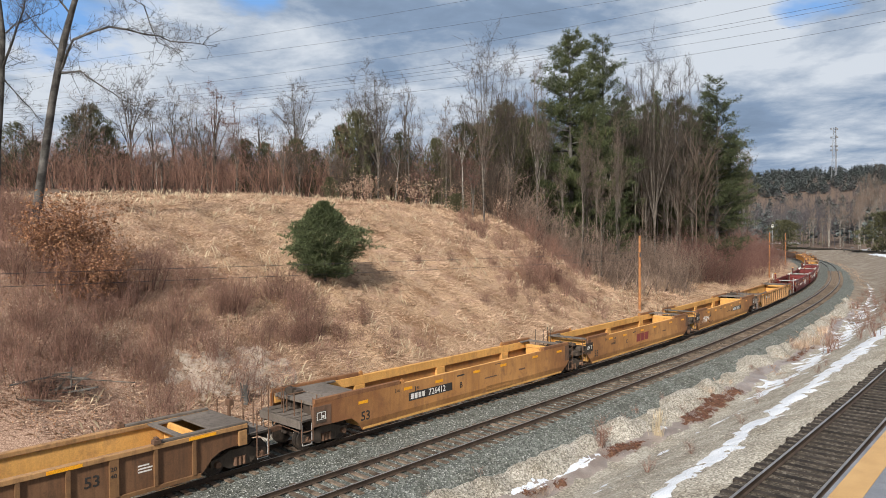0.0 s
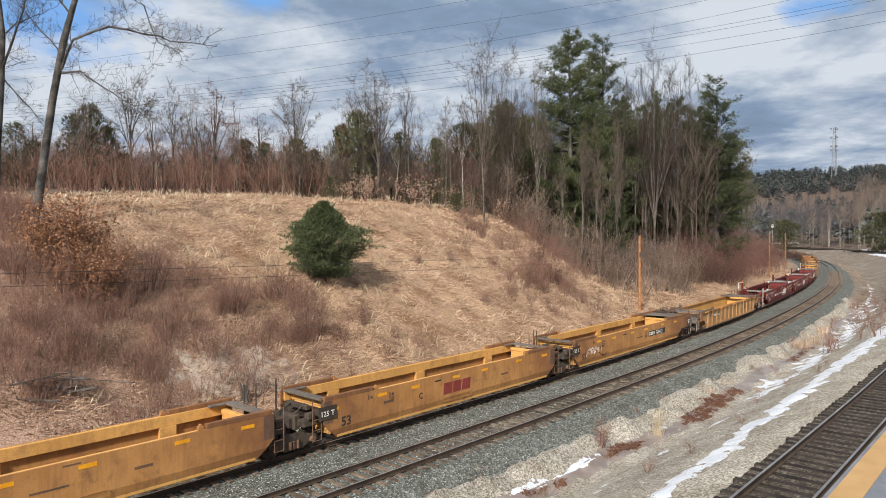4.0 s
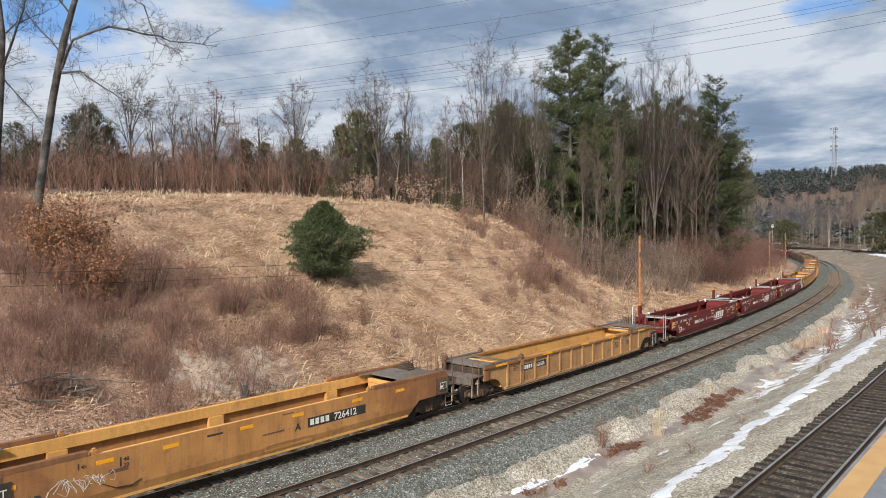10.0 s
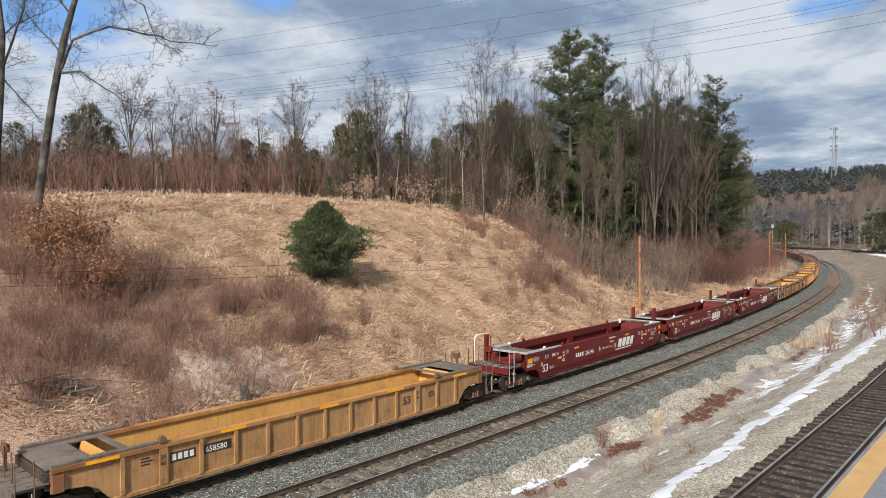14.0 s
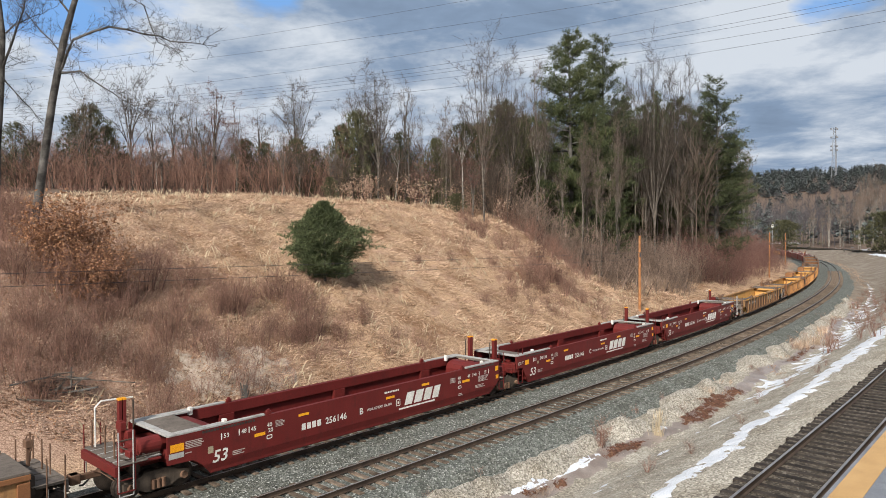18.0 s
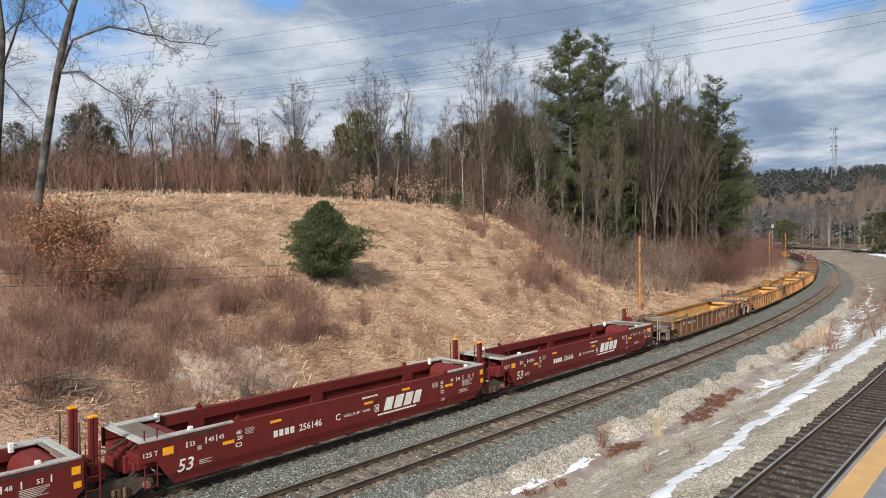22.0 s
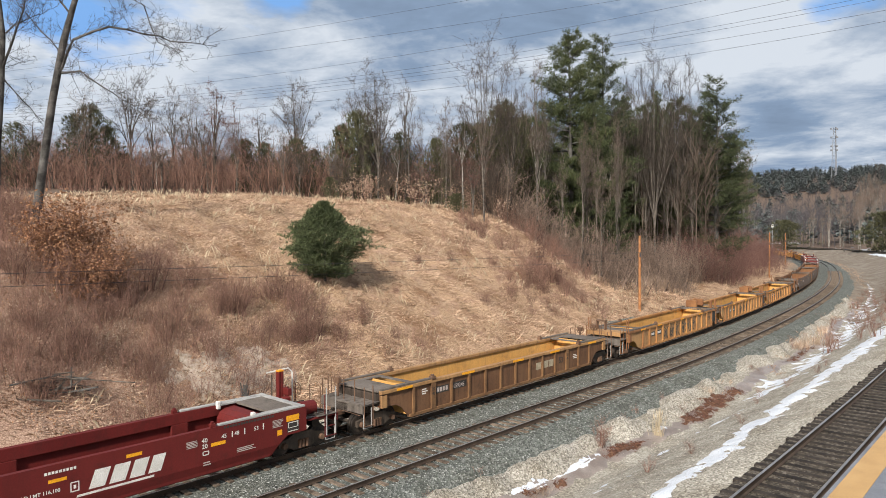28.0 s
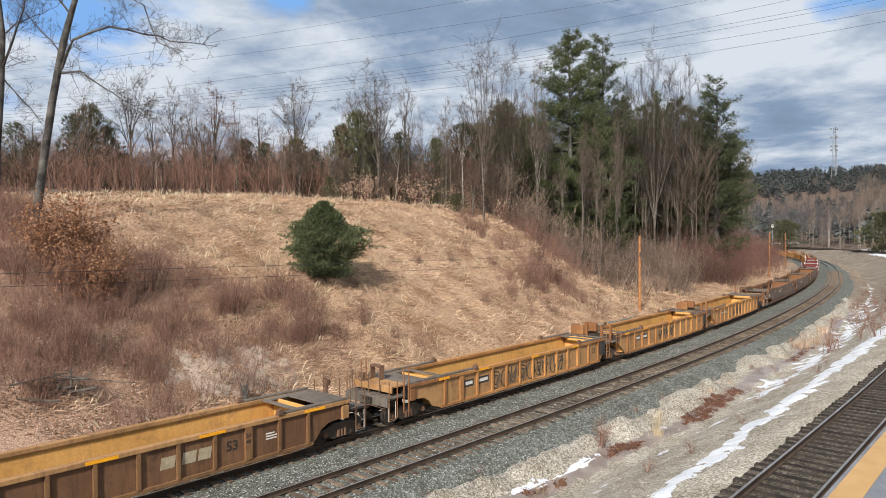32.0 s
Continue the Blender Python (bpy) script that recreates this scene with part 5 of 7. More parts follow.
def bare_tree_meshes(seed, height, fork=0.45, bark=None):
    """Trunk and twigs of a leafless tree of the given height, whose leaders fan out above the fork."""
    rng = random.Random(seed)
    wood, twig = Tubes(), Tubes()
    r = height * 0.0085 + 0.02
    top = height * fork
    lean = Vector((rng.gauss(0, 0.05), rng.gauss(0, 0.05), 1))
    pts = [Vector((0, 0, -0.4)), lean * top * 0.5, lean * top]
    wood.tube(pts, [r * 1.25, r, r * 0.8], 7)
    for i in range(rng.randint(4, 6)):
        a = rng.uniform(0, 6.283)
        sp = rng.uniform(0.12, 0.75)
        d = Vector((math.cos(a) * sp, math.sin(a) * sp, 1)).normalized()
        q = lean * top * rng.uniform(0.72, 1.0)
        grow(rng, wood, twig, q, d, (height - q.z) * rng.uniform(0.8, 1.0), r * rng.uniform(0.4, 0.65), 0, 3, 0.11, 0.10, (4, 5), 0.010)
    for i in range(7):
        a = rng.uniform(0, 6.283)
        q = lean * top * rng.uniform(0.15, 0.95)
        grow(rng, wood, twig, q, Vector((math.cos(a), math.sin(a), rng.uniform(0.3, 1.1))).normalized(), height * rng.uniform(0.07, 0.16), 0.022, 2, 3, 0.1, 0.2, (3, 5), 0.011)
    return wood.mesh("trunk", bark or M_BARK), twig.mesh("crown", M_TWIG)


def fan_tree_meshes(seed, height, width, fork, leaders=9, bark=None, twigs=None):
    """A leafless tree whose arching leaders end on a rounded crown of the given width, with fine twigs all along."""
    rng = random.Random(seed)
    wood, twig = Tubes(), Tubes()
    r = height * 0.0085 + 0.015
    top = height * fork
    lean = Vector((rng.gauss(0, 0.03), rng.gauss(0, 0.03), 1))
    wood.tube([Vector((0, 0, -0.4)), lean * top * 0.5, lean * top, lean * top * 1.3], [r * 1.3, r, r * 0.85, r * 0.3], 7)

    def spray(p, d, length, rad, level):
        n = (3, 2, 2, 1)[level]
        pts, rr = [p], [rad]
        for i in range(n):
            d = jitter(rng, d + Vector((0, 0, 0.04)), 0.14)
            p = p + d * length / n
            pts.append(p)
            rr.append(rad * (1 - 0.75 * (i + 1) / n))
        (wood if level < 1 else twig).tube(pts, rr, 4 if level < 1 else 3)
        if level > 2:
            return
        for i in range((5, 4, 3)[level]):
            u = rng.uniform(0.15, 1.0)
            j = min(int(u * n), n - 1)
            q = pts[j].lerp(pts[j + 1], u * n - j)
            side = Vector((rng.gauss(0, 1), rng.gauss(0, 1), rng.gauss(0.2, 0.6))).normalized()
            spray(q, ((pts[j + 1] - pts[j]).normalized() * 0.8 + side * 0.8).normalized(), length * rng.uniform(0.4, 0.7), max(rad * 0.5, 0.0095), level + 1)

    for i in range(leaders):
        a = i * 2.4 + rng.uniform(-0.4, 0.4)
        q = (i + 0.5) / leaders
        tip = Vector((math.cos(a), math.sin(a), 0)) * width * 0.5 * math.sqrt(q) * rng.uniform(0.85, 1.05) + Vector((0, 0, height * (1.0 - 0.52 * q ** 1.3 * rng.uniform(0.75, 1.15))))
        foot = lean * top * rng.uniform(0.7, 1.25)
        knee = foot.lerp(tip, 0.45) + Vector((0, 0, height * (0.02 + 0.09 * q)))
        line = [foot.lerp(knee, u).lerp(knee.lerp(tip, u), u) + Vector((rng.gauss(0, 0.06), rng.gauss(0, 0.06), 0)) for u in (0, 0.2, 0.4, 0.6, 0.8, 1.0)]
        rad = [r * 0.5 * (1 - 0.88 * u) for u in (0, 0.2, 0.4, 0.6, 0.8, 1.0)]
        wood.tube(line, rad, 5)
        length = (tip - foot).length
        for k in range(7):
            u = rng.uniform(0.22, 0.98)
            j = min(int(u * 5), 4)
            p = line[j].lerp(line[j + 1], u * 5 - j)
            d = (line[j + 1] - line[j]).normalized()
            side = Vector((rng.gauss(0, 1), rng.gauss(0, 1), rng.gauss(0.1, 0.5))).normalized()
            spray(p, (d * 0.75 + side * 0.8).normalized(), length * rng.uniform(0.16, 0.30) * (1.3 - 0.6 * u), max(rad[j] * 0.4, 0.014), 1 if k % 3 else 0)
    return wood.mesh("trunk", bark or M_BARK), twig.mesh("crown", twigs or M_TWIG)


def plant(name, label, category, meshes, m, group):
    """A plant in one place from shared part meshes [(part name, mesh)]."""
    ob = thing(name, label, category, m, group)
    for nm, me in meshes:
        c = new(nm, me)
        c.parent = ob
    return ob


def pine_meshes(seed, height, spread, mat, bare=0.25, dense=1.0, size=0.42):
    """A conifer: trunk, whorls of limbs, sprays of needles."""
    rng = random.Random(seed)
    wood, leaf = Tubes(), Tubes()
    lean = Vector((rng.gauss(0, 0.02), rng.gauss(0, 0.02), 1))
    wood.tube([Vector((0, 0, -0.3)), lean * height * 0.5, lean * height * 0.98], [height * 0.014 + 0.04, height * 0.009, 0.02], 7)
    z = height * bare
    while z < height * 0.97:
        u = (z / height - bare) / (1 - bare)
        reach = spread * (0.45 + 0.55 * min(1, u * 3.5)) * (1 - u) ** 0.5 * rng.uniform(0.72, 1.12) + 0.25
        for i in range(rng.randint(4, 6)):
            a = rng.uniform(0, 6.283)
            l = reach * rng.uniform(0.55, 1.15)
            tilt = rng.uniform(-0.12, 0.25) + 0.55 * u
            d = Vector((math.cos(a), math.sin(a), tilt)).normalized()
            p = lean * z
            pts = [p, p + d * l * 0.5 + Vector((0, 0, -0.03 * l)), p + d * l + Vector((0, 0, 0.08 * l))]
            wood.tube(pts, [0.035 + 0.008 * l, 0.03, 0.008], 3)
            for c in range(max(3, int(l / size * 2.6 * dense))):
                w = rng.uniform(0.25, 1.05)
                q = p + d * l * w + Vector((rng.gauss(0, 0.14 * l * 0.5 + 0.08), rng.gauss(0, 0.14 * l * 0.5 + 0.08), rng.gauss(0.05, 0.13)))
                for b in range(6):
                    dd = Vector((rng.gauss(d.x * 0.5, 0.7), rng.gauss(d.y * 0.5, 0.7), rng.gauss(0.35, 0.6))).normalized()
                    leaf.blade(q, dd, size * 0.11, size * rng.uniform(0.7, 1.3))
        z += height * rng.uniform(0.018, 0.032) + 0.1
    return wood.mesh("trunk", M_BARK_DARK), leaf.mesh("crown", mat, False)


def bushy_meshes(seed, height, width, mat, clumps, size, lumps=0.22, round_foot=False, taper=0.62):
    """A dense conifer: sprays of needles fill an uneven egg-shaped crown down to the ground."""
    rng = random.Random(seed)
    wood, leaf = Tubes(), Tubes()
    wood.tube([Vector((0, 0, -0.3)), Vector((0, 0, height * 0.9))], [height * 0.022, 0.02], 7)
    n = 0
    while n < clumps:
        u = rng.random() ** 0.85
        a = rng.uniform(0, 6.283)
        shape = (0.66 + 0.34 * min(1, u * 3.2)) * max(0.0, 1 - u) ** taper * 1.12
        if round_foot:
            shape = float(np.interp(u, [0, 0.15, 0.35, 0.5, 0.7, 0.85, 1], [0.42, 0.78, 1, 0.97, 0.7, 0.4, 0.08]))
        horn = 0.0
        if round_foot:
            facing = math.exp(-(min(a, 6.283 - a) / 0.45) ** 2)
            horn = facing * (0.62 * math.exp(-((u - 0.62) / 0.07) ** 2) - 0.25 * math.exp(-((u - 0.78) / 0.08) ** 2))
        rough = 1 + horn + lumps * (1.6 * noise.noise(Vector((math.cos(a) * 1.6, math.sin(a) * 1.6, u * height * 0.9 + seed))) + 1.5 * noise.noise(Vector((math.cos(a) * 5, math.sin(a) * 5, u * height * 2.4 + seed))))
        rr = width * 0.5 * shape * rough * (rng.uniform(0.3, 1.0) ** 0.4 + max(0.0, rng.gauss(0, 0.07)))
        q = Vector((math.cos(a) * rr, math.sin(a) * rr, height * (0.03 + 0.95 * u)))
        out = Vector((math.cos(a), math.sin(a), 0.55 + u))
        d0 = jitter(rng, out.normalized(), 0.35)
        for b in range(7):
            leaf.blade(q, jitter(rng, d0, 0.45), size * 0.13, size * rng.uniform(0.7, 1.5))
        n += 1
    for i in range(340 if round_foot else 0):
        u, a = rng.uniform(0.06, 0.97), rng.uniform(0, 6.283)
        edge = float(np.interp(u, [0, 0.15, 0.35, 0.5, 0.7, 0.85, 1], [0.42, 0.78, 1, 0.97, 0.7, 0.4, 0.08])) * width * 0.5
        q = Vector((math.cos(a) * edge * 0.86, math.sin(a) * edge * 0.86, height * (0.03 + 0.95 * u)))
        d0 = jitter(rng, Vector((math.cos(a), math.sin(a), 0.25 + 1.1 * u)).normalized(), 0.2)
        l = rng.uniform(0.25, 0.62)
        wood.tube([q, q + d0 * l], [0.015, 0.005], 3)
        for b in range(30):
            w = rng.uniform(0.1, 1.0)
            leaf.blade(q + d0 * l * w, jitter(rng, d0, 0.55), size * 0.12, size * rng.uniform(0.6, 1.0))
    return wood.mesh("trunk", M_BARK_DARK), leaf.mesh("crown", mat, False)


def shrub_meshes(seed, height, width, stems=26, red=False, leaves=0, leaf_mat=None, mat=None, kids=(3, 4), thin=0.006):
    """Bare brush: many stems out of one stool, and withered leaves where they still hang."""
    rng = random.Random(seed)
    wood = Tubes()
    leaf = Tubes()
    for i in range(stems):
        a = rng.uniform(0, 6.283)
        q = Vector((math.cos(a), math.sin(a), 0)) * rng.random() * width * 0.28
        d = Vector((math.cos(a) * rng.uniform(0.05, 0.6), math.sin(a) * rng.uniform(0.05, 0.6), 1)).normalized()
        grow(rng, wood, wood, q, d, height * rng.uniform(0.6, 1.0), rng.uniform(1.5, 3.0) * thin, 1, 3, 0.05, 0.14, kids, thin)
    for i in range(leaves):
        p = Vector(wood.v[rng.randrange(len(wood.v))])
        if p.z < height * 0.12:
            continue
        leaf.leaf(p, Vector((rng.gauss(0, 1), rng.gauss(0, 1), rng.gauss(-0.6, 0.6))), Vector((rng.gauss(0, 1), rng.gauss(0, 1), 1)), rng.uniform(0.07, 0.13))
    out = [("brushwood", wood.mesh("brushwood", mat or (M_TWIG_RED if red else M_BRUSH)))]
    if leaves:
        out.append(("foliage", leaf.mesh("foliage", leaf_mat, False)))
    return out


def low_tree(rng, t, leaf, x, y, z, h, pine, limbs=22, forks=4):
    base = Vector((x, y, z))
    if pine:
        t.tube([base, base + Vector((0, 0, h * 0.9))], [h * 0.02, 0.05], 3)
        for i in range(44):
            u = 0.15 + 0.85 * (i / 44)
            a = rng.uniform(0, 6.283)
            l = h * 0.42 * (1 - u) ** 0.5 + h * 0.06
            d = Vector((math.cos(a), math.sin(a), rng.uniform(-0.1, 0.4)))
            p = base + Vector((0, 0, h * u))
            for k in range(3):
                leaf.leaf(p + d * l * 0.3 * k, jitter(rng, d, 0.4), Vector((rng.gauss(0, 0.5), rng.gauss(0, 0.5), 1)), l * 0.42)
    else:
        t.tube([base, base + Vector((rng.gauss(0, 0.02) * h, rng.gauss(0, 0.02) * h, h * 0.9))], [h * 0.007, h * 0.003], 3)
        for i in range(limbs):
            u = rng.uniform(0.3, 0.9)
            a = rng.uniform(0, 6.283)
            p = base + Vector((0, 0, h * u))
            d = Vector((math.cos(a), math.sin(a), rng.uniform(0.9, 2.2))).normalized()
            l = h * rng.uniform(0.14, 0.28)
            q = p + d * l
            t.tube([p, q], [h * 0.0035, h * 0.0014], 3)
            for k in range(forks):
                e = jitter(rng, d, 0.55)
                c = p.lerp(q, rng.uniform(0.3, 1))
                t.tube([c, c + e * l * 0.6], [h * 0.0022, h * 0.0008], 3)


def spot(bearing, depth):
    """A place by its bearing (sideways over ahead) and its depth ahead of the platform's landing."""
    x, y = bearing * depth, depth
    return x, y, float(ground_z([x], [y])[0])


def tall(bearing_z, depth, z):
    """Height of a thing whose top rises so steeply as seen from the landing."""
    return EYE[2] + bearing_z * depth - z


RB = random.Random(11)
FANS = [fan_tree_meshes(100 + i, 14.0, 8.0, (0.28, 0.36, 0.22, 0.40)[i], 14) for i in range(4)]
SLIM = [fan_tree_meshes(120 + i, 14.0, 3.6, (0.38, 0.5, 0.28)[i], 7, None, M_TWIG_MID) for i in range(3)]
SLIM_RED = [fan_tree_meshes(130 + i, 14.0, 3.4, (0.25, 0.35)[i], 8, None, M_TWIG_RED) for i in range(2)]
PALE = [fan_tree_meshes(140 + i, 14.0, 4.5, (0.3, 0.42)[i], 7, M_BARK_PALE, M_BRUSH_GREY) for i in range(2)]
POLES = [bare_tree_meshes(150 + i, 14.0, fork=0.72, bark=(M_BARK_PALE, M_BARK)[i % 2]) for i in range(4)]
PINES = [pine_meshes(200 + i, 20.0, 5.4, M_NEEDLE, (0.10, 0.08, 0.34)[i], 2.4, 0.33) for i in range(3)]
CEDARS = [bushy_meshes(220 + i, 9.0, 5.6, M_CEDAR, 950, 0.55, 0.95, taper=(0.36, 0.45, 0.3)[i]) for i in range(3)]
BRUSH = [shrub_meshes(300 + i, 2.2, 3.2, 14, kids=(2, 4), thin=0.0085) for i in range(6)]
BRUSH_DENSE = [shrub_meshes(330 + i, 2.0, 2.4, 34, thin=0.0085) for i in range(3)]
BRUSH_RED = [shrub_meshes(320 + i, 3.4, 3.4, 17, red=True) for i in range(4)]
BRUSH_LEAF = [shrub_meshes(340 + i, 2.6, 2.6, 14, False, 500, M_LEAF_PALE) for i in range(2)]


def set_tree(bearing, depth, top, kind, name, label, group, width=1.0):
    """A tree from a stock of meshes, scaled to reach its top."""
    x, y, z = spot(bearing, depth)
    s_, o_ = along([x], [y])
    if name == "bare_tree" and s_[0] > 60 and 0 < o_[0] < TRAIN + 12:
        return None
    h = tall(top, depth, z)
    me, base = kind
    k = h / base
    ob = plant(name, label, "tree", [("trunk", me[0]), ("crown", me[1])], pose(x, y, z, 0, 0, RB.uniform(0, 360)), group)
    ob.scale = (k * width, k * width, k)
    return ob


BARE = "leafless grey deciduous tree at the edge of the wood"


STEM = "slender leafless sapling at the edge of the wood"


def crown(bearing, top, wide, stock, group, depth=None, label=BARE):
    """A bare tree by where its crown stands: its bearing, how high it rises and how wide it spreads, as seen from the landing."""
    depth = depth or RB.uniform(84, 96)
    for i in range(12):
        if bearing > 0.1 and along([bearing * depth], [depth])[1][0] < TRAIN + 12.5:
            depth += 2.0
    z = spot(bearing, depth)[2]
    k = tall(top, depth, z) / 14.0
    base = 8.0 if stock is FANS else 3.6
    set_tree(bearing, depth, top, (RB.choice(stock), 14.0), "bare_tree", label, group, max(0.35, wide * depth / (k * base)))


def treeline():
    g = "bare trees on the plateau"
    # the crowns that stand clear of the hedge
    for b, top, wide, stock in ((-0.457, 0.252, 0.085, FANS), (-0.395, 0.228, 0.035, SLIM), (-0.366, 0.22, 0.042, SLIM), (-0.332, 0.226, 0.05, SLIM_RED), (-0.303, 0.202, 0.04, SLIM_RED), (-0.268, 0.187, 0.035, SLIM),
                                (-0.216, 0.235, 0.09, FANS), (-0.118, 0.235, 0.085, FANS), (-0.095, 0.243, 0.085, FANS), (-0.053, 0.238, 0.03, SLIM), (-0.033, 0.19, 0.016, SLIM), (0.005, 0.20, 0.03, SLIM), (0.063, 0.27, 0.125, FANS),
                                (0.10, 0.245, 0.075, FANS), (0.138, 0.257, 0.04, SLIM), (-0.525, 0.22, 0.05, SLIM), (-0.60, 0.17, 0.05, SLIM), (-0.635, 0.165, 0.05, SLIM), (-0.427, 0.205, 0.04, SLIM)):
        crown(b, top, wide, stock, g)
    # the hedge below them
    b = -0.70
    while b < 0.09:
        tops = 0.125 + 0.02 * math.sin(b * 31)
        crown(b, tops + RB.uniform(-0.05, 0.05), RB.uniform(0.025, 0.05), RB.choice((SLIM, SLIM, SLIM_RED, FANS)), g, RB.uniform(81, 105), STEM)
        b += RB.uniform(0.006, 0.014)
    for b in (-0.42, -0.345, -0.165, -0.118, -0.07, -0.05, 0.03):
        set_tree(b, RB.uniform(80, 86), RB.uniform(0.12, 0.17), (RB.choice(POLES), 14.0), "bare_tree", "slender pale-barked leafless tree at the edge of the wood", g, RB.uniform(0.6, 0.9))
    g = "bare trees beside the curve"
    # the high wood beside the curve
    for b, top, wide in ((0.262, 0.225, 0.05), (0.283, 0.246, 0.075), (0.313, 0.257, 0.08), (0.345, 0.256, 0.075), (0.368, 0.22, 0.05), (0.15, 0.22, 0.05), (0.24, 0.2, 0.06), (0.30, 0.21, 0.06), (0.33, 0.2, 0.06), (0.125, 0.18, 0.05)):
        crown(b, top, wide, FANS, g, RB.uniform(97, 108) + 60 * max(0.0, b - 0.2))
    for b, top in ((0.44, 0.145), (0.448, 0.125), (0.43, 0.16)):
        crown(b, top, 0.03, SLIM, g, RB.uniform(128, 136))
    b = 0.09
    while b < 0.42:
        depth = RB.uniform(100, 150) if b < 0.27 else RB.uniform(122, 158)
        crown(b, 0.18 - 0.06 * smooth(b, 0.37, 0.43) + RB.uniform(-0.06, 0.04), RB.uniform(0.02, 0.04), SLIM, g, depth)
        b += RB.uniform(0.008, 0.016)
    for i in range(8):
        crown(RB.uniform(0.165, 0.275), RB.uniform(0.10, 0.19), RB.uniform(0.018, 0.03), SLIM, g, RB.uniform(90, 97), "slender leafless grey tree before the pines")
    # slender stems along the front of the high wood
    b = 0.10
    while b < 0.42:
        depth = RB.uniform(96, 116) if b < 0.26 else RB.uniform(116, 132)
        set_tree(b, depth, 0.15 - 0.05 * smooth(b, 0.38, 0.45) + RB.uniform(-0.06, 0.03), (RB.choice(POLES), 14.0), "bare_tree", "slender pale-barked leafless tree beside the curve", g, RB.uniform(0.3, 0.5))
        b += RB.uniform(0.006, 0.013)


treeline()
PINE = "tall dark green white pine among bare trees"
for b, depth, top, i, w in ((0.190, 100, 0.296, 0, 0.92), (0.236, 106, 0.294, 1, 0.85), (0.218, 99, 0.215, 1, 0.8), (0.403, 114, 0.234, 1, 0.9), (0.378, 118, 0.19, 2, 0.8), (0.265, 120, 0.20, 0, 0.8), (0.29, 124, 0.19, 1, 0.8), (0.345, 126, 0.20, 0, 0.8),
                            (0.317, 128, 0.21, 1, 0.7), (0.42, 120, 0.15, 2, 0.7), (0.255, 97, 0.06, 1, 0.9), (0.09, 104, 0.197, 0, 0.7), (0.15, 116, 0.18, 1, 0.7)):
    set_tree(b, depth, top, (PINES[i], 20.0), "white_pine", PINE, "tall pines", w)
for b, depth, top, w in ((-0.628, 90, 0.168, 0.6), (-0.60, 98, 0.14, 0.7), (-0.54, 92, 0.18, 0.6), (-0.515, 94, 0.192, 0.7), (-0.495, 94, 0.16, 0.7), (-0.47, 98, 0.12, 0.9), (-0.40, 100, 0.11, 0.9), (-0.29, 92, 0.14, 0.6), (-0.262, 95, 0.135, 0.6),
                         (-0.215, 90, 0.14, 0.8), (-0.19, 96, 0.125, 0.7), (-0.147, 94, 0.16, 0.6), (-0.125, 92, 0.18, 0.65), (-0.105, 96, 0.15, 0.6), (-0.062, 96, 0.15, 0.55), (-0.01, 92, 0.14, 0.5), (0.03, 98, 0.165, 0.55),
                         (0.055, 100, 0.16, 0.6), (-0.165, 79.5, 0.085, 1.0), (-0.05, 80, 0.055, 1.2), (0.02, 82, 0.06, 1.2), (-0.35, 100, 0.11, 0.9), (0.09, 102, 0.19, 0.5), (0.12, 104, 0.17, 0.5)):
    set_tree(b, depth, top, (RB.choice(CEDARS), 9.0), "conifer", "small dark olive-green conifer in the hedge", "small conifers", w)

# the young pine on the bank
x, y, z = spot(-0.1745, 49.2)
YOUNG = bushy_meshes(9, 5.65, 4.35, M_NEEDLE_BLUE, 12000, 0.2, 0.62, True)
plant("young_pine", "bushy young blue-green pine standing alone on the bank", "tree", [("trunk", YOUNG[0]), ("crown", YOUNG[1])], pose(x, y, z), "")


def scatter(n, b0, b1, d0, d1, stock, name, label, group, size, keep=None):
    done = 0
    for i in range(n * 4):
        if done >= n:
            return
        b, depth = RB.uniform(b0, b1), RB.uniform(d0, d1)
        x, y = b * depth, depth
        s_, o_ = along([x], [y])
        if o_[0] < TRAIN + 6.0 or (keep and not keep(s_[0], o_[0])):
            continue
        z = float(ground_z([x], [y])[0])
        me = RB.choice(stock)
        ob = plant(name, label, "shrub", me, pose(x, y, z - 0.05, 0, 0, RB.uniform(0, 360)), group)
        k = RB.uniform(*size)
        ob.scale = (k, k, k * RB.uniform(0.8, 1.15))
        done += 1


# thicket on the lower bank, brush under the trees
THICKET = "bare pinkish-brown brush on the lower bank"
scatter(120, -0.75, -0.26, 27, 43, BRUSH, "brush", THICKET, "brush on the bank", (0.45, 0.95))
scatter(26, -0.3, 0.0, 33, 46, BRUSH, "brush", THICKET, "brush on the bank", (0.35, 0.7), lambda s, o: o < TRAIN + 13)
scatter(26, 0.02, 0.24, 52, 82, BRUSH, "brush", "bare brown brush on the bank", "brush on the bank", (0.5, 0.9))


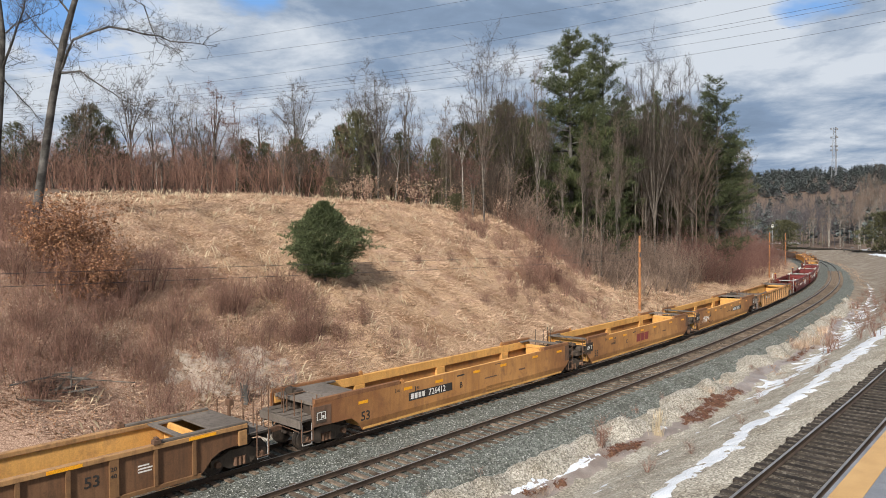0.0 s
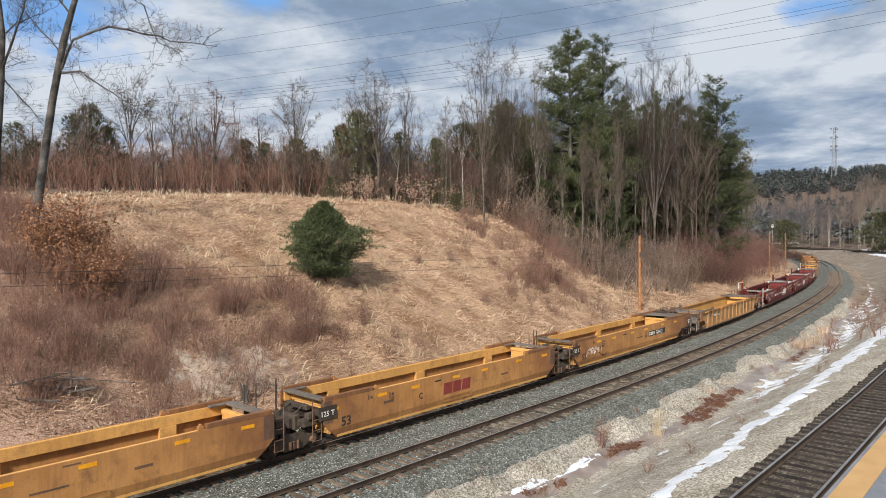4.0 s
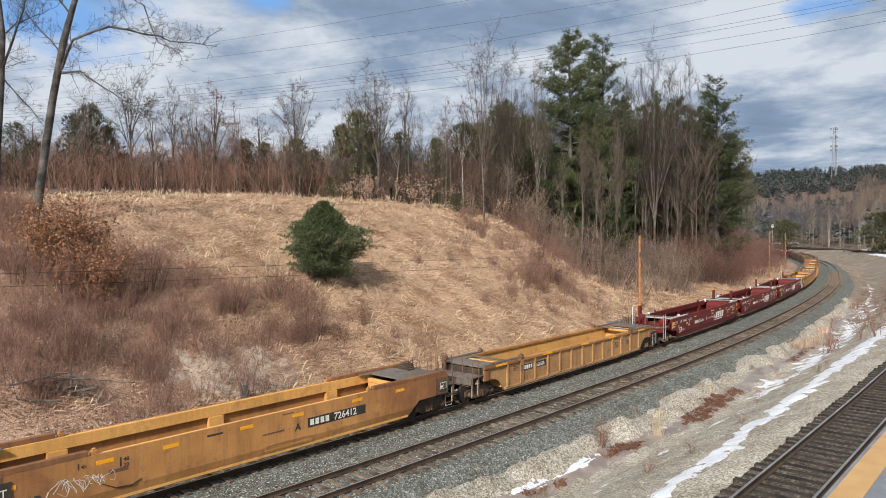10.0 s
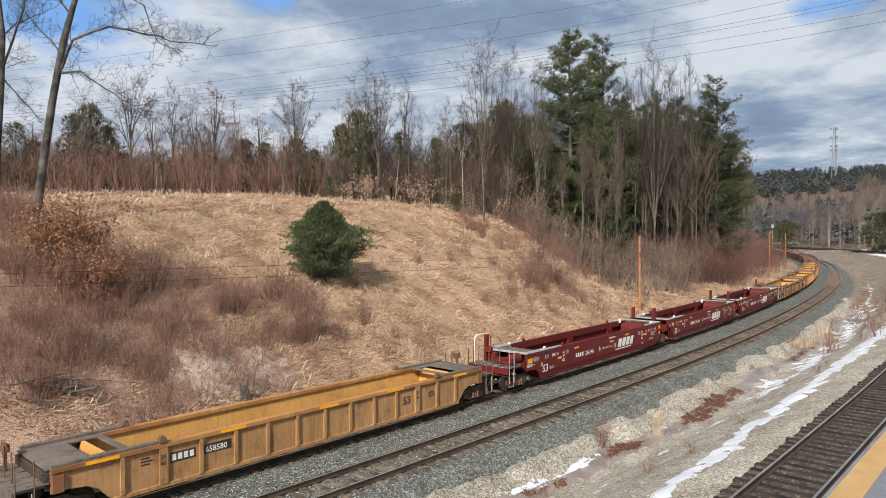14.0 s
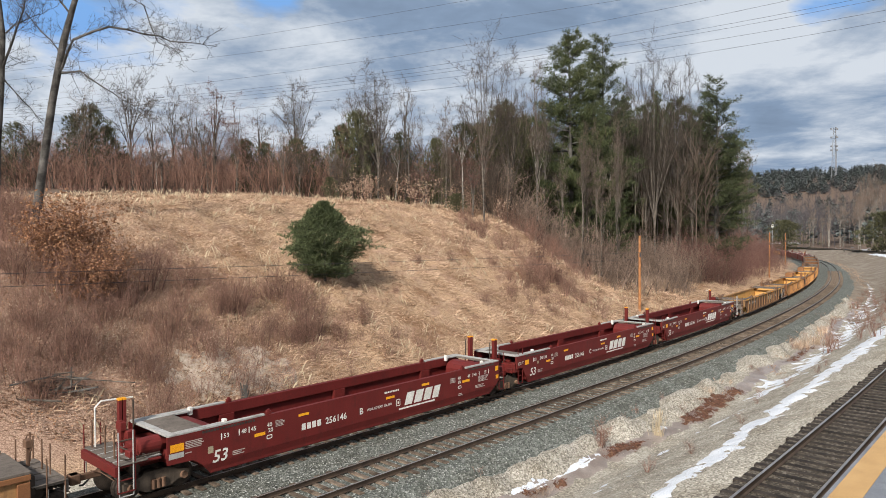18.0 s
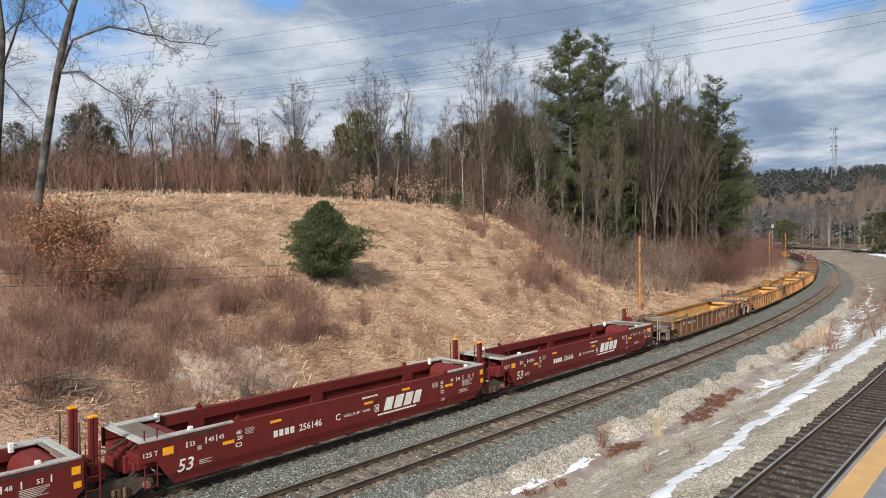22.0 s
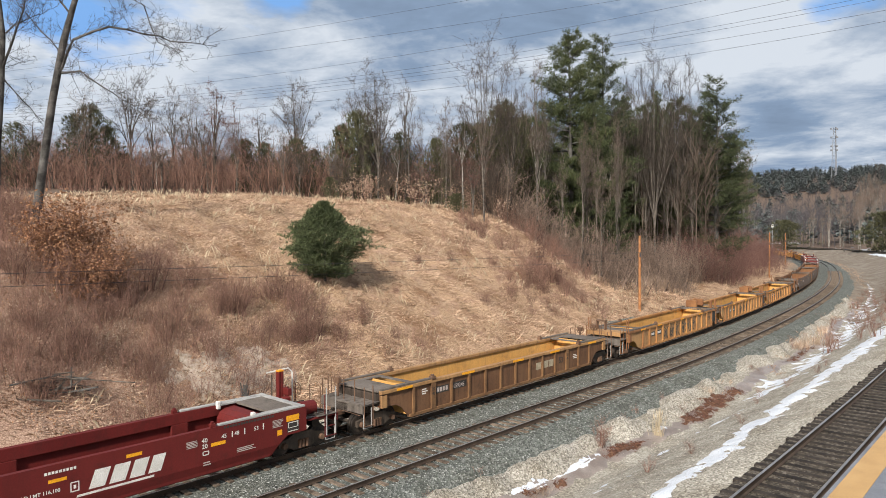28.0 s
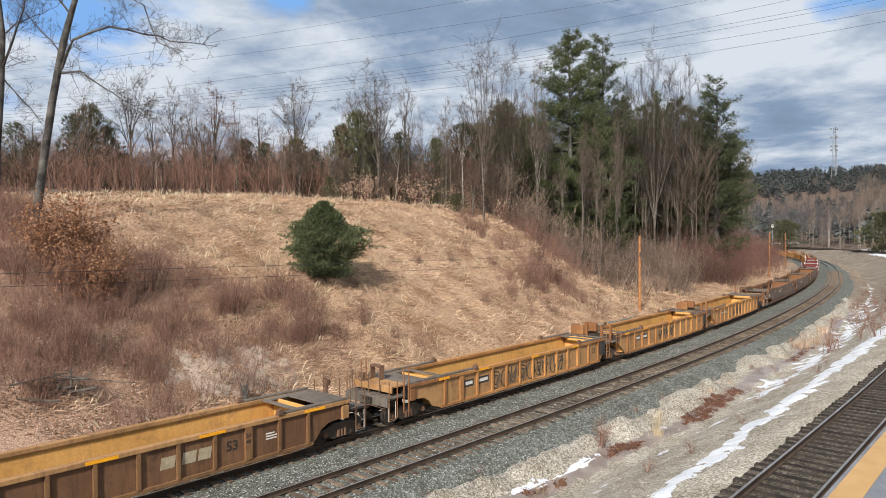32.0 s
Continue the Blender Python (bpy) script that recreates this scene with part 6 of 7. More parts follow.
def undergrowth(name, n, b0, b1, d0, d1, stock, size, label, keep, seed):
    """A mass of brush nobody could count, joined into one mesh."""
    rng = random.Random(seed)
    arrays = []
    for meshes in stock:
        me = meshes[0][1]
        co = np.empty(len(me.vertices) * 3)
        me.vertices.foreach_get("co", co)
        fi = np.empty(len(me.polygons) * 4, np.int32)
        me.polygons.foreach_get("vertices", fi)
        arrays.append((co.reshape(-1, 3), fi.reshape(-1, 4)))
    V, F, base, done = [], [], 0, 0
    while done < n:
        b, depth = rng.uniform(b0, b1), rng.uniform(d0, d1)
        x, y = b * depth, depth
        s_, o_ = along([x], [y])
        if not keep(s_[0], o_[0]):
            continue
        z = float(ground_z([x], [y])[0])
        co, fi = arrays[rng.randrange(len(arrays))]
        k, a = rng.uniform(*size), rng.uniform(0, 6.283)
        c, w = math.cos(a) * k, math.sin(a) * k
        V.append(np.stack([co[:, 0] * c - co[:, 1] * w + x, co[:, 0] * w + co[:, 1] * c + y, co[:, 2] * k * rng.uniform(0.85, 1.2) + z], 1))
        F.append(fi + base)
        base += len(co)
        done += 1
    V, F = np.concatenate(V), np.concatenate(F)
    me = bpy.data.meshes.new(name)
    me.vertices.add(len(V))
    me.vertices.foreach_set("co", V.ravel())
    me.loops.add(F.size)
    me.loops.foreach_set("vertex_index", F.ravel().astype(np.int32))
    me.polygons.add(len(F))
    me.polygons.foreach_set("loop_start", np.arange(0, F.size, 4, dtype=np.int32))
    me.update(calc_edges=True)
    me.materials.append(stock[0][0][1].materials[0])
    return tagged(new(name, me), label, "undergrowth", kind="stuff")


THIN = [shrub_meshes(380 + i, 2.2, 3.0, 9) for i in range(4)]
THIN_GREY = [shrub_meshes(384 + i, 2.2, 2.6, 7, mat=M_BRUSH_GREY, kids=(2, 3), thin=0.009) for i in range(3)]
GREY_DENSE = [shrub_meshes(388 + i, 2.0, 2.4, 30, mat=M_BRUSH_GREY) for i in range(2)]
undergrowth("undergrowth", 230, -0.74, 0.1, 80, 104, THIN, (1.4, 3.2), "bare brown undergrowth along the edge of the wood", lambda s, o: o > 47, 61)
undergrowth("undergrowth", 240, 0.07, 0.46, 76, 135, THIN_GREY, (1.1, 2.6), "bare brown undergrowth below the tall pines", lambda s, o: o > TRAIN + 11.5 and s > 62, 62)
undergrowth("undergrowth", 110, 0.1, 0.39, 125, 165, THIN_GREY, (2.0, 4.0), "tall bare saplings deep in the wood", lambda s, o: o > TRAIN + 26, 64)
undergrowth("undergrowth", 80, 0.06, 0.3, 82, 97, THIN_GREY, (1.8, 3.0), "bare grey-brown saplings along the edge of the wood", lambda s, o: o > TRAIN + 20 and s > 56, 66)
for s0, o0, k0 in ((50.5, 15, 0.9), (51, 17.5, 1.0), (52.5, 19, 1.1), (53, 21.5, 1.0), (54.5, 23, 1.2), (55, 25, 1.0), (56.5, 27, 1.1), (57.5, 29, 0.9), (52, 14.5, 1.0), (54, 18, 1.2), (56, 21, 1.3), (58, 24, 1.3)):
    q = on_line(s0, TRAIN + o0)
    ob = plant("brush", "dense bushy brown bare shrub at the rim of the bank", "shrub", RB.choice(BRUSH_DENSE), pose(q.x, q.y, float(ground_z([q.x], [q.y])[0]) - 0.05, 0, 0, RB.uniform(0, 360)), "shrubs along the rim")
    ob.scale = (k0, k0, k0)
for b0, d0, k0 in ((-0.645, 46, 0.9), (-0.63, 44, 1.0), (-0.655, 42, 1.1), (-0.61, 43, 0.8), (-0.64, 40, 1.1)):
    x, y, z = spot(b0, d0)
    ob = plant("brush", "dense bushy brown bare shrub beside the oaks", "shrub", RB.choice(BRUSH_DENSE), pose(x, y, z - 0.05, 0, 0, RB.uniform(0, 360)), "shrubs beside the oaks")
    ob.scale = (k0, k0, k0)
scatter(46, 0.24, 0.42, 84, 130, GREY_DENSE, "brush", "tall grey-brown bare brush below the wood", "brush below the wood", (1.2, 2.2), lambda s, o: TRAIN + 10 < o < TRAIN + 24)
scatter(60, 0.405, 0.50, 115, 200, BRUSH_RED, "red_brush", "dense reddish leafless brush beside the curve", "reddish brush", (1.4, 2.1), lambda s, o: TRAIN + 9 < o < TRAIN + 22)
scatter(60, 0.36, 0.50, 100, 195, BRUSH_RED, "red_brush", "dense reddish leafless brush beside the curve", "reddish brush", (1.2, 1.9), lambda s, o: TRAIN + 8 < o < TRAIN + 24)
scatter(45, 0.335, 0.44, 105, 150, BRUSH_RED, "red_brush", "dense reddish leafless brush beside the curve", "reddish brush", (1.5, 2.3), lambda s, o: TRAIN + 9 < o < TRAIN + 20)
scatter(40, 0.44, 0.507, 150, 245, BRUSH_RED, "red_brush", "dense reddish leafless brush beside the curve", "reddish brush", (0.9, 1.5), lambda s, o: o > TRAIN + 6)
for b0, d0, k0 in ((-0.224, 40.5, 0.75), (-0.187, 42.2, 0.7), (-0.205, 41.5, 0.85), (-0.303, 41.0, 1.1), (-0.333, 40.2, 0.9), (-0.366, 42.2, 0.9), (-0.545, 32.0, 1.1), (-0.453, 32.8, 1.0),
                   (-0.603, 28.8, 0.9), (-0.503, 35.5, 1.1), (-0.403, 36.5, 1.0), (-0.60, 33.0, 1.1), (-0.56, 36, 1.2), (-0.43, 40, 1.1), (-0.47, 38, 1.1), (-0.62, 36.5, 1.2), (-0.12, 46.2, 0.5), (-0.07, 45.0, 0.45),
                   (0.084, 72.5, 0.9), (0.063, 55.5, 0.6), (0.138, 72.5, 1.1), (0.105, 73, 0.8), (0.15, 68, 1.0), (-0.037, 59.2, 0.5),
                   (0.122, 63.5, 0.65), (0.097, 63.0, 0.55), (0.147, 63.8, 0.7), (0.072, 66.5, 0.5), (0.18, 65, 0.75), (0.168, 67.2, 0.8), (0.205, 64.5, 0.7), (0.101, 60.2, 0.5), (0.134, 67.5, 0.7), (-0.07, 52, 0.35), (-0.12, 45, 0.45), (-0.153, 42.8, 0.6), (-0.203, 40.8, 0.7), (-0.253, 40.5, 0.6),
                   (-0.238, 44.6, 0.95), (-0.212, 45.2, 0.95), (-0.188, 44.2, 0.8), (-0.256, 44.0, 0.85), (-0.222, 43.4, 0.9), (0.04, 75, 0.8), (0.056, 73, 0.8), (0.03, 77, 0.7), (0.013, 63, 0.55), (0.048, 74.5, 0.75),
                   (0.118, 66.5, 0.9), (0.132, 65.2, 0.95), (0.146, 66.5, 1.0), (0.158, 67, 0.95), (0.172, 68, 0.9), (0.14, 64.2, 0.8), (0.19, 67, 0.8)):
    x, y, z = spot(b0, d0)
    ob = plant("brush", "dense bushy pinkish-brown bare shrub in the dry grass", "shrub", RB.choice(BRUSH_DENSE), pose(x, y, z - 0.05, 0, 0, RB.uniform(0, 360)), "dense shrubs on the bank")
    ob.scale = (k0, k0, k0 * RB.uniform(0.9, 1.2))
for b0, d0, n0 in ((0.09, 80, 8), (0.115, 76, 6), (0.14, 72, 8), (-0.215, 41, 10), (-0.15, 40, 5), (0.165, 61, 9), (0.22, 66, 7), (0.035, 68, 6), (-0.335, 42, 8), (-0.03, 62, 4), (0.1, 64, 4), (-0.42, 44, 8)):
    scatter(n0, b0 - 0.03, b0 + 0.03, d0 - 2.5, d0 + 2.5, BRUSH, "brush", "low dark brown brush in the dry grass", "brush in the grass", (0.3, 0.6))
scatter(16, -0.2, 0.3, 78, 95, BRUSH_LEAF, "brush", "brush with pale withered leaves", "leafy brush", (0.8, 1.5), lambda s, o: o > 30)
undergrowth("thicket", 150, -0.76, -0.22, 27.5, 44, THIN, (0.35, 0.8), "fine tangled brown twigs over the lower bank", lambda s, o: o > TRAIN + 6.5 and s < 12, 63)
scatter(10, -0.72, -0.3, 30, 42, BRUSH_LEAF, "brush", "brush with pale withered leaves", "leafy brush", (0.4, 0.7))


def back_rows():
    """The depth of the wood behind its edge, as a mass of stems."""
    rng = random.Random(55)
    t = Tubes()
    leaf = Tubes()
    for i in range(700):
        if i < 440:
            b, d, top = rng.uniform(-0.72, 0.1), rng.uniform(84, 108), rng.uniform(0.07, 0.125)
        elif i < 580:
            b, d, top = rng.uniform(-0.72, 0.1), rng.uniform(105, 150), 0.09 + rng.uniform(0, 0.05)
        else:
            b, d, top = rng.uniform(0.06, 0.39), rng.uniform(108, 170), 0.12 + rng.uniform(-0.03, 0.04)
        x, y, z = spot(b, d)
        low_tree(rng, t, leaf, x, y, z, tall(top, d, z), False)
    tagged(new("deep_wood", t.mesh("deep_wood", M_TWIG_MID)), "dense grey-brown stems deep in the wood", "trees", kind="stuff")


back_rows()
OAKBUSH = shrub_meshes(77, 3.9, 4.6, 44, False, 8500, M_LEAF)
for b, d, k in ((-0.54, 38.6, 1.05), (-0.50, 38.0, 0.75), (-0.575, 38.4, 0.9), (-0.525, 36.8, 0.8)):
    x, y, z = spot(b, d)
    ob = plant("oak_bush", "bushy young oak with withered orange-brown leaves", "shrub", OAKBUSH, pose(x, y, z - 0.1, 0, 0, RB.uniform(0, 360)), "withered oaks")
    ob.scale = (k, k, k)


def blades(name, n, area, length, width, mat, label, flat=0.5, seed=1, keep=None):
    """Loose grass as one mesh: slim bent blades in tufts."""
    rg = np.random.RandomState(seed)
    b = rg.uniform(area[0], area[1], n)
    dep = np.sqrt(rg.uniform(area[2] ** 2, area[3] ** 2, n))
    X, Y = b * dep, dep
    s_, o_ = along(X, Y)
    ok = keep(s_, o_, X, Y, rg)
    X, Y = X[ok], Y[ok]
    Z = ground_z(X, Y)
    per = 6
    n = len(X)
    X, Y, Z = (np.repeat(a, per) for a in (X, Y, Z))
    m = len(X)
    a = rg.uniform(0, 6.283, m)
    tuft = 2.2 * wave(X, Y, 0.21, 3.0) + 1.1 * wave(X, Y, 0.7, 6.0) + 0.6 * wave(X, Y, 2.3, 1.0) + 1.0
    a = np.where(rg.rand(m) < 0.72, tuft + rg.normal(0, 0.5, m), a)
    l = rg.uniform(*length, m)
    X, Y = X + rg.normal(0, 0.28, m), Y + rg.normal(0, 0.28, m)
    Z = ground_z(X, Y)
    ca, sa = np.cos(a), np.sin(a)
    fl = rg.uniform(flat * 0.5, flat * 1.5, m)
    hx, hy = ca * l * fl, sa * l * fl
    hz = l * np.clip(1 - fl, 0.12, 1)
    w = rg.uniform(*width, m)
    px, py = -sa * w, ca * w
    zero = np.zeros(m)
    P = np.stack([np.stack([X - px, Y - py, Z - 0.03], 1), np.stack([X + px, Y + py, Z - 0.03], 1),
                  np.stack([X + hx * 0.5 + px * 0.7, Y + hy * 0.5 + py * 0.7, Z + hz * 0.75], 1), np.stack([X + hx, Y + hy, Z + hz], 1)], 1).reshape(-1, 3)
    base = np.arange(m)[:, None] * 4
    F = np.concatenate([base + np.array([0, 1, 2]), base + np.array([0, 2, 3])], 1).reshape(-1, 3)
    me = bpy.data.meshes.new(name)
    me.vertices.add(len(P))
    me.vertices.foreach_set("co", P.ravel())
    me.loops.add(F.size)
    me.loops.foreach_set("vertex_index", F.ravel().astype(np.int32))
    me.polygons.add(len(F))
    me.polygons.foreach_set("loop_start", np.arange(0, F.size, 3, dtype=np.int32))
    me.update(calc_edges=True)
    me.materials.append(mat)
    return tagged(new(name, me), label, "grass", kind="stuff")


def bank(s, o, X, Y, rg):
    return (o > TRAIN + 5.0) & (o < 60) & (rg.rand(len(s)) < 0.22 + 0.78 * smooth(s, -2, 14) + 0.45 * (o < TRAIN + 9)) & (s < 82)


blades("dry_grass", 34000, (-0.74, 0.36, 27, 90), (0.2, 0.65), (0.002, 0.0045), M_STRAW, "matted dry straw-coloured grass on the bank", 0.95, 1, bank)
blades("verge_grass", 5000, (0.2, 0.5, 80, 200), (0.3, 0.8), (0.005, 0.01), M_STRAW, "dry straw-coloured grass beside the curve", 0.9, 3,
       lambda s, o, X, Y, rg: (o > TRAIN + 4.6) & (o < TRAIN + 13) & (s > 70))
blades("dead_stalk_growth", 900, (-0.74, 0.36, 27, 90), (0.4, 1.1), (0.003, 0.005), M_STRAW_PALE, "thin pale dead stalks among the grass", 0.3, 2, bank)


def fallen_leaves(name, n, mat, seed):
    rg = np.random.RandomState(seed)
    b = rg.uniform(-0.75, 0.05, n)
    d = np.sqrt(rg.uniform(27 ** 2, 52 ** 2, n))
    X, Y = b * d, d
    s_, o_ = along(X, Y)
    ok = (o_ > TRAIN + 4.5) & (rg.rand(n) < 1 - 0.85 * smooth(s_, -2, 14))
    X, Y = X[ok], Y[ok]
    Z = ground_z(X, Y) + rg.uniform(0.0, 0.25, len(X))
    t = Tubes()
    rng = random.Random(seed)
    for x, y, z in zip(X, Y, Z):
        t.leaf(Vector((x, y, z)), Vector((rng.gauss(0, 1), rng.gauss(0, 1), rng.gauss(0, 0.7))), Vector((rng.gauss(0, 0.7), rng.gauss(0, 0.7), 1)), rng.uniform(0.045, 0.1))
    tagged(new(name, t.mesh(name, mat, False)), "withered leaves strewn over the bank", "leaves", kind="stuff")


fallen_leaves("leaf_carpet", 60000, M_LEAF_PALE, 5)
fallen_leaves("leaf_carpet", 40000, M_LEAF, 6)


# ---------------------------------------------------------------- the two oaks on the bank
def oak(name, label, bearing, depth, trunk, limbs, seed):
    """A leafless oak from the lines of its trunk and limbs (sideways, up, radius), with twigs grown on."""
    rng = random.Random(seed)
    wood, twig = Tubes(), Tubes()
    x, y, z = spot(bearing, depth)
    tp = [Vector((a, rng.gauss(0, 0.05), b)) for a, b, r in trunk]
    wood.tube(tp, [r * 0.8 for a, b, r in trunk], 10)
    for line in limbs:
        dy = rng.uniform(-0.35, 0.35)
        pts = [Vector((a + rng.gauss(0, 0.08), dy * i, b + rng.gauss(0, 0.1))) for i, (a, b, r) in enumerate(line)]
        fine = [pts[0]]
        for i in range(len(pts) - 1):
            fine += [pts[i].lerp(pts[i + 1], 0.5) + Vector((rng.gauss(0, 0.1), rng.gauss(0, 0.1), rng.gauss(0.06, 0.1))), pts[i + 1]]
        line = [line[0]] + [q for i in range(len(line) - 1) for q in ((0, 0, (line[i][2] + line[i + 1][2]) / 2), line[i + 1])]
        pts = fine
        rad = [r * 0.7 for a, b, r in line]
        wood.tube(pts, rad, 6)
        for i in range(len(pts) - 1):
            d0 = (pts[i + 1] - pts[i]).normalized()
            for q in range(5):
                u = rng.random()
                p = pts[i].lerp(pts[i + 1], u)
                side = Vector((rng.gauss(0, 0.6), rng.gauss(0, 0.8), rng.gauss(0.3, 0.8)))
                grow(rng, wood, twig, p, (d0 * 0.8 + side).normalized(), rng.uniform(0.7, 1.9), max(rad[i] * 0.32, 0.016), 1, 3, 0.0, 0.24, (3, 5), 0.010)
    ob = thing(name, label, "tree", pose(x, y, z - 0.2), "oaks on the bank")
    for nm, me in (("trunk", wood.mesh("trunk", M_BARK_DARK)), ("crown", twig.mesh("crown", M_BARK_DARK))):
        c = new(nm, me)
        c.parent = ob


oak("oak_tree", "tall leafless oak leaning over the bank", -0.602, 43.0,
    [(0, 0, 0.36), (0.65, 4.1, 0.31), (1.35, 8.1, 0.28), (2.0, 11.6, 0.27), (2.6, 13.6, 0.22), (3.5, 16.5, 0.16), (4.4, 20, 0.07)],
    [[(1.75, 9.9, 0.12), (2.9, 11.6, 0.11), (5.1, 12.5, 0.09), (7.5, 11.8, 0.07), (9.2, 11.1, 0.05), (12.0, 11.0, 0.02)],
     [(1.6, 9.7, 0.10), (3.3, 9.7, 0.08), (4.7, 8.8, 0.06), (6.0, 7.8, 0.04), (8.2, 6.4, 0.015)],
     [(3.0, 14.6, 0.11), (5.5, 14.6, 0.09), (7.5, 13.5, 0.06), (8.6, 11.2, 0.04), (10.2, 10.4, 0.015)],
     [(2.5, 13.4, 0.10), (1.0, 15.4, 0.08), (-0.6, 17.5, 0.04)],
     [(1.9, 11.0, 0.07), (0.4, 12.2, 0.05), (-1.0, 14.4, 0.02)]], 31)
oak("oak_tree", "tall leafless oak leaning over the bank", -0.655, 44.0,
    [(-0.2, 0, 0.33), (0.0, 4.2, 0.28), (0.35, 8.0, 0.25), (0.45, 11.5, 0.2), (0.25, 15, 0.13), (0.4, 19, 0.05)],
    [[(0.45, 9.0, 0.12), (1.5, 11.0, 0.10), (2.2, 13.0, 0.07), (2.5, 15.2, 0.03)],
     [(0.4, 8.6, 0.06), (1.4, 7.4, 0.05), (2.3, 6.2, 0.02)],
     [(0.5, 11.5, 0.07), (1.8, 12.4, 0.05), (3.0, 12.9, 0.02)]], 32)

# ---------------------------------------------------------------- poles
def pole(s, o, h, r=0.15):
    q = on_line(s, o)
    z = float(ground_z([q.x], [q.y])[0])
    ob = thing("utility_pole", "old orange-brown wooden line pole without crossarms", "utility pole", pose(q.x, q.y, z, RB.uniform(-1, 1), RB.uniform(-1, 1), 0), "line poles")
    bm = bmesh.new()
    rod(bm, (0, 0, -0.4), (0, 0, h), r, r * 0.75, 12)
    part("shaft", bm, M_WOODPOLE, ob)
    bm = boxes((-0.06, 0.06, -r - 0.08, -r + 0.03, h * 0.72, h * 0.78), bevel=0.01)
    part("insulator_bracket", bm, M_WIRE, ob)
    return ob


pole(51.0, TRAIN + 7.6, 7.9)
pole(129.0, TRAIN + 6.8, 9.0)
pole(200.0, TRAIN + 6.0, 9.0)

# ---------------------------------------------------------------- wires
def wire(points, r, label, cat="power line"):
    """A hanging wire through points (bearing, rise, depth) as seen from the landing."""
    us = np.linspace(0, 1, 25)
    b, e, d = (np.array([p[i] for p in points]) for i in range(3))
    t = (b - b[0]) / (b[-1] - b[0])
    pts = []
    for u in us:
        l = [np.prod([(u - t[k]) / (t[j] - t[k]) for k in range(len(t)) if k != j]) for j in range(len(t))]
        bb, ee, dd = b[0] + u * (b[-1] - b[0]), float(np.dot(l, e)), float(np.dot(l, d))
        pts.append(Vector((bb * dd, dd, EYE[2] + ee * dd)))
    w = Tubes()
    w.tube(pts, [r] * len(pts), 5)
    ob = new("overhead_wire", w.mesh("overhead_wire", M_WIRE))
    return tagged(ob, label, cat, "overhead wires")


HV = "dark high-voltage wire hanging across the sky"
for e0, e1, e2 in ((0.228, 0.346, 0.462), (0.218, 0.312, 0.408), (0.187, 0.281, 0.40), (0.183, 0.258, 0.375), (0.179, 0.250, 0.352), (0.173, 0.245, 0.345), (0.169, 0.236, 0.327), (0.161, 0.221, 0.311)):
    wire([(-0.75, e0, 170), (0.06, e1, 125), (0.66, e2, 95)], 0.022, HV)
for o_, za, zb, sag in ((7.45, 7.5, 6.7, 0.5), (7.75, 7.1, 6.0, 0.8)):
    a, b = on_line(-30, TRAIN + o_), on_line(51, TRAIN + o_)
    w = Tubes()
    w.tube([Vector((a.x + (b.x - a.x) * u, a.y + (b.y - a.y) * u, za + (zb - za) * u - sag * u * (1 - u))) for u in np.linspace(0, 1, 20)], [0.012] * 20, 4)
    tagged(new("line_wire", w.mesh("line_wire", M_WIRE)), "thin slack wire along the line of old poles", "wire", "line wires")

# ---------------------------------------------------------------- mast on the ridge
x, y, z = spot(0.5765, 820)
mast = thing("radio_mast", "grey lattice radio mast on the wooded ridge", "mast", pose(x, y, z))
H = tall(0.157, 820, z)
legs = [Vector((math.cos(a), math.sin(a), 0)) for a in (0.3, 2.4, 4.5)]
for l in legs:
    part("mast_leg", rods((l * 3.6, l * 1.6 + Vector((0, 0, H * 0.97))), r=0.28, sides=6), M_STEEL, mast)
bm = bmesh.new()
for i in range(16):
    u0, u1 = i / 16, (i + 1) / 16
    for j in range(3):
        a, b = legs[j], legs[(j + 1) % 3]
        rod(bm, a * (3.6 - 2.0 * u0) + Vector((0, 0, H * 0.97 * u0)), b * (3.6 - 2.0 * u1) + Vector((0, 0, H * 0.97 * u1)), 0.13, None, 4)
part("bracing", bm, M_STEEL, mast)
for u in (0.55, 0.62, 0.78, 0.93):
    part("antenna_ring", boxes(*[(l.x * 3.8 - 0.7, l.x * 3.8 + 0.7, l.y * 3.8 - 0.7, l.y * 3.8 + 0.7, H * u, H * u + 2.0) for l in legs]), M_STEEL, mast)

# ---------------------------------------------------------------- far woods
def far_woods():
    rng = random.Random(91)
    t, leaf, leaf2 = Tubes(), Tubes(), Tubes()
    n = 0
    while n < 2300:
        b, d = rng.uniform(0.40, 0.70), 300 + 620 * rng.random()
        x, y = b * d, d
        s_, o_ = along([x], [y])
        if o_[0] > -30 and d < 420:
            continue
        z = float(ground_z([x], [y])[0]) - 0.3
        pine = rng.random() < (0.62 if d > 740 else 0.05)
        if d < 620:
            low_tree(rng, t, leaf, x, y, z, rng.uniform(11, 17), pine, 10, 2)
        else:
            low_tree(rng, t, leaf2, x, y, z, rng.uniform(9, 13.5), pine, 12, 2)
        n += 1
    tagged(new("far_woods", t.mesh("far_woods", M_TWIG_HAZED)), "bare woods on the far hillside, greyed by painted haze", "trees", kind="stuff")
    tagged(new("far_conifers", leaf2.mesh("far_conifers", M_NEEDLE_HAZED, False)), "conifers along the far ridge, paled by painted haze", "trees", kind="stuff")
    tagged(new("far_conifers", leaf.mesh("far_conifers", M_NEEDLE_HAZED, False)), "conifers among the far woods, paled by painted haze", "trees", kind="stuff")


far_woods()
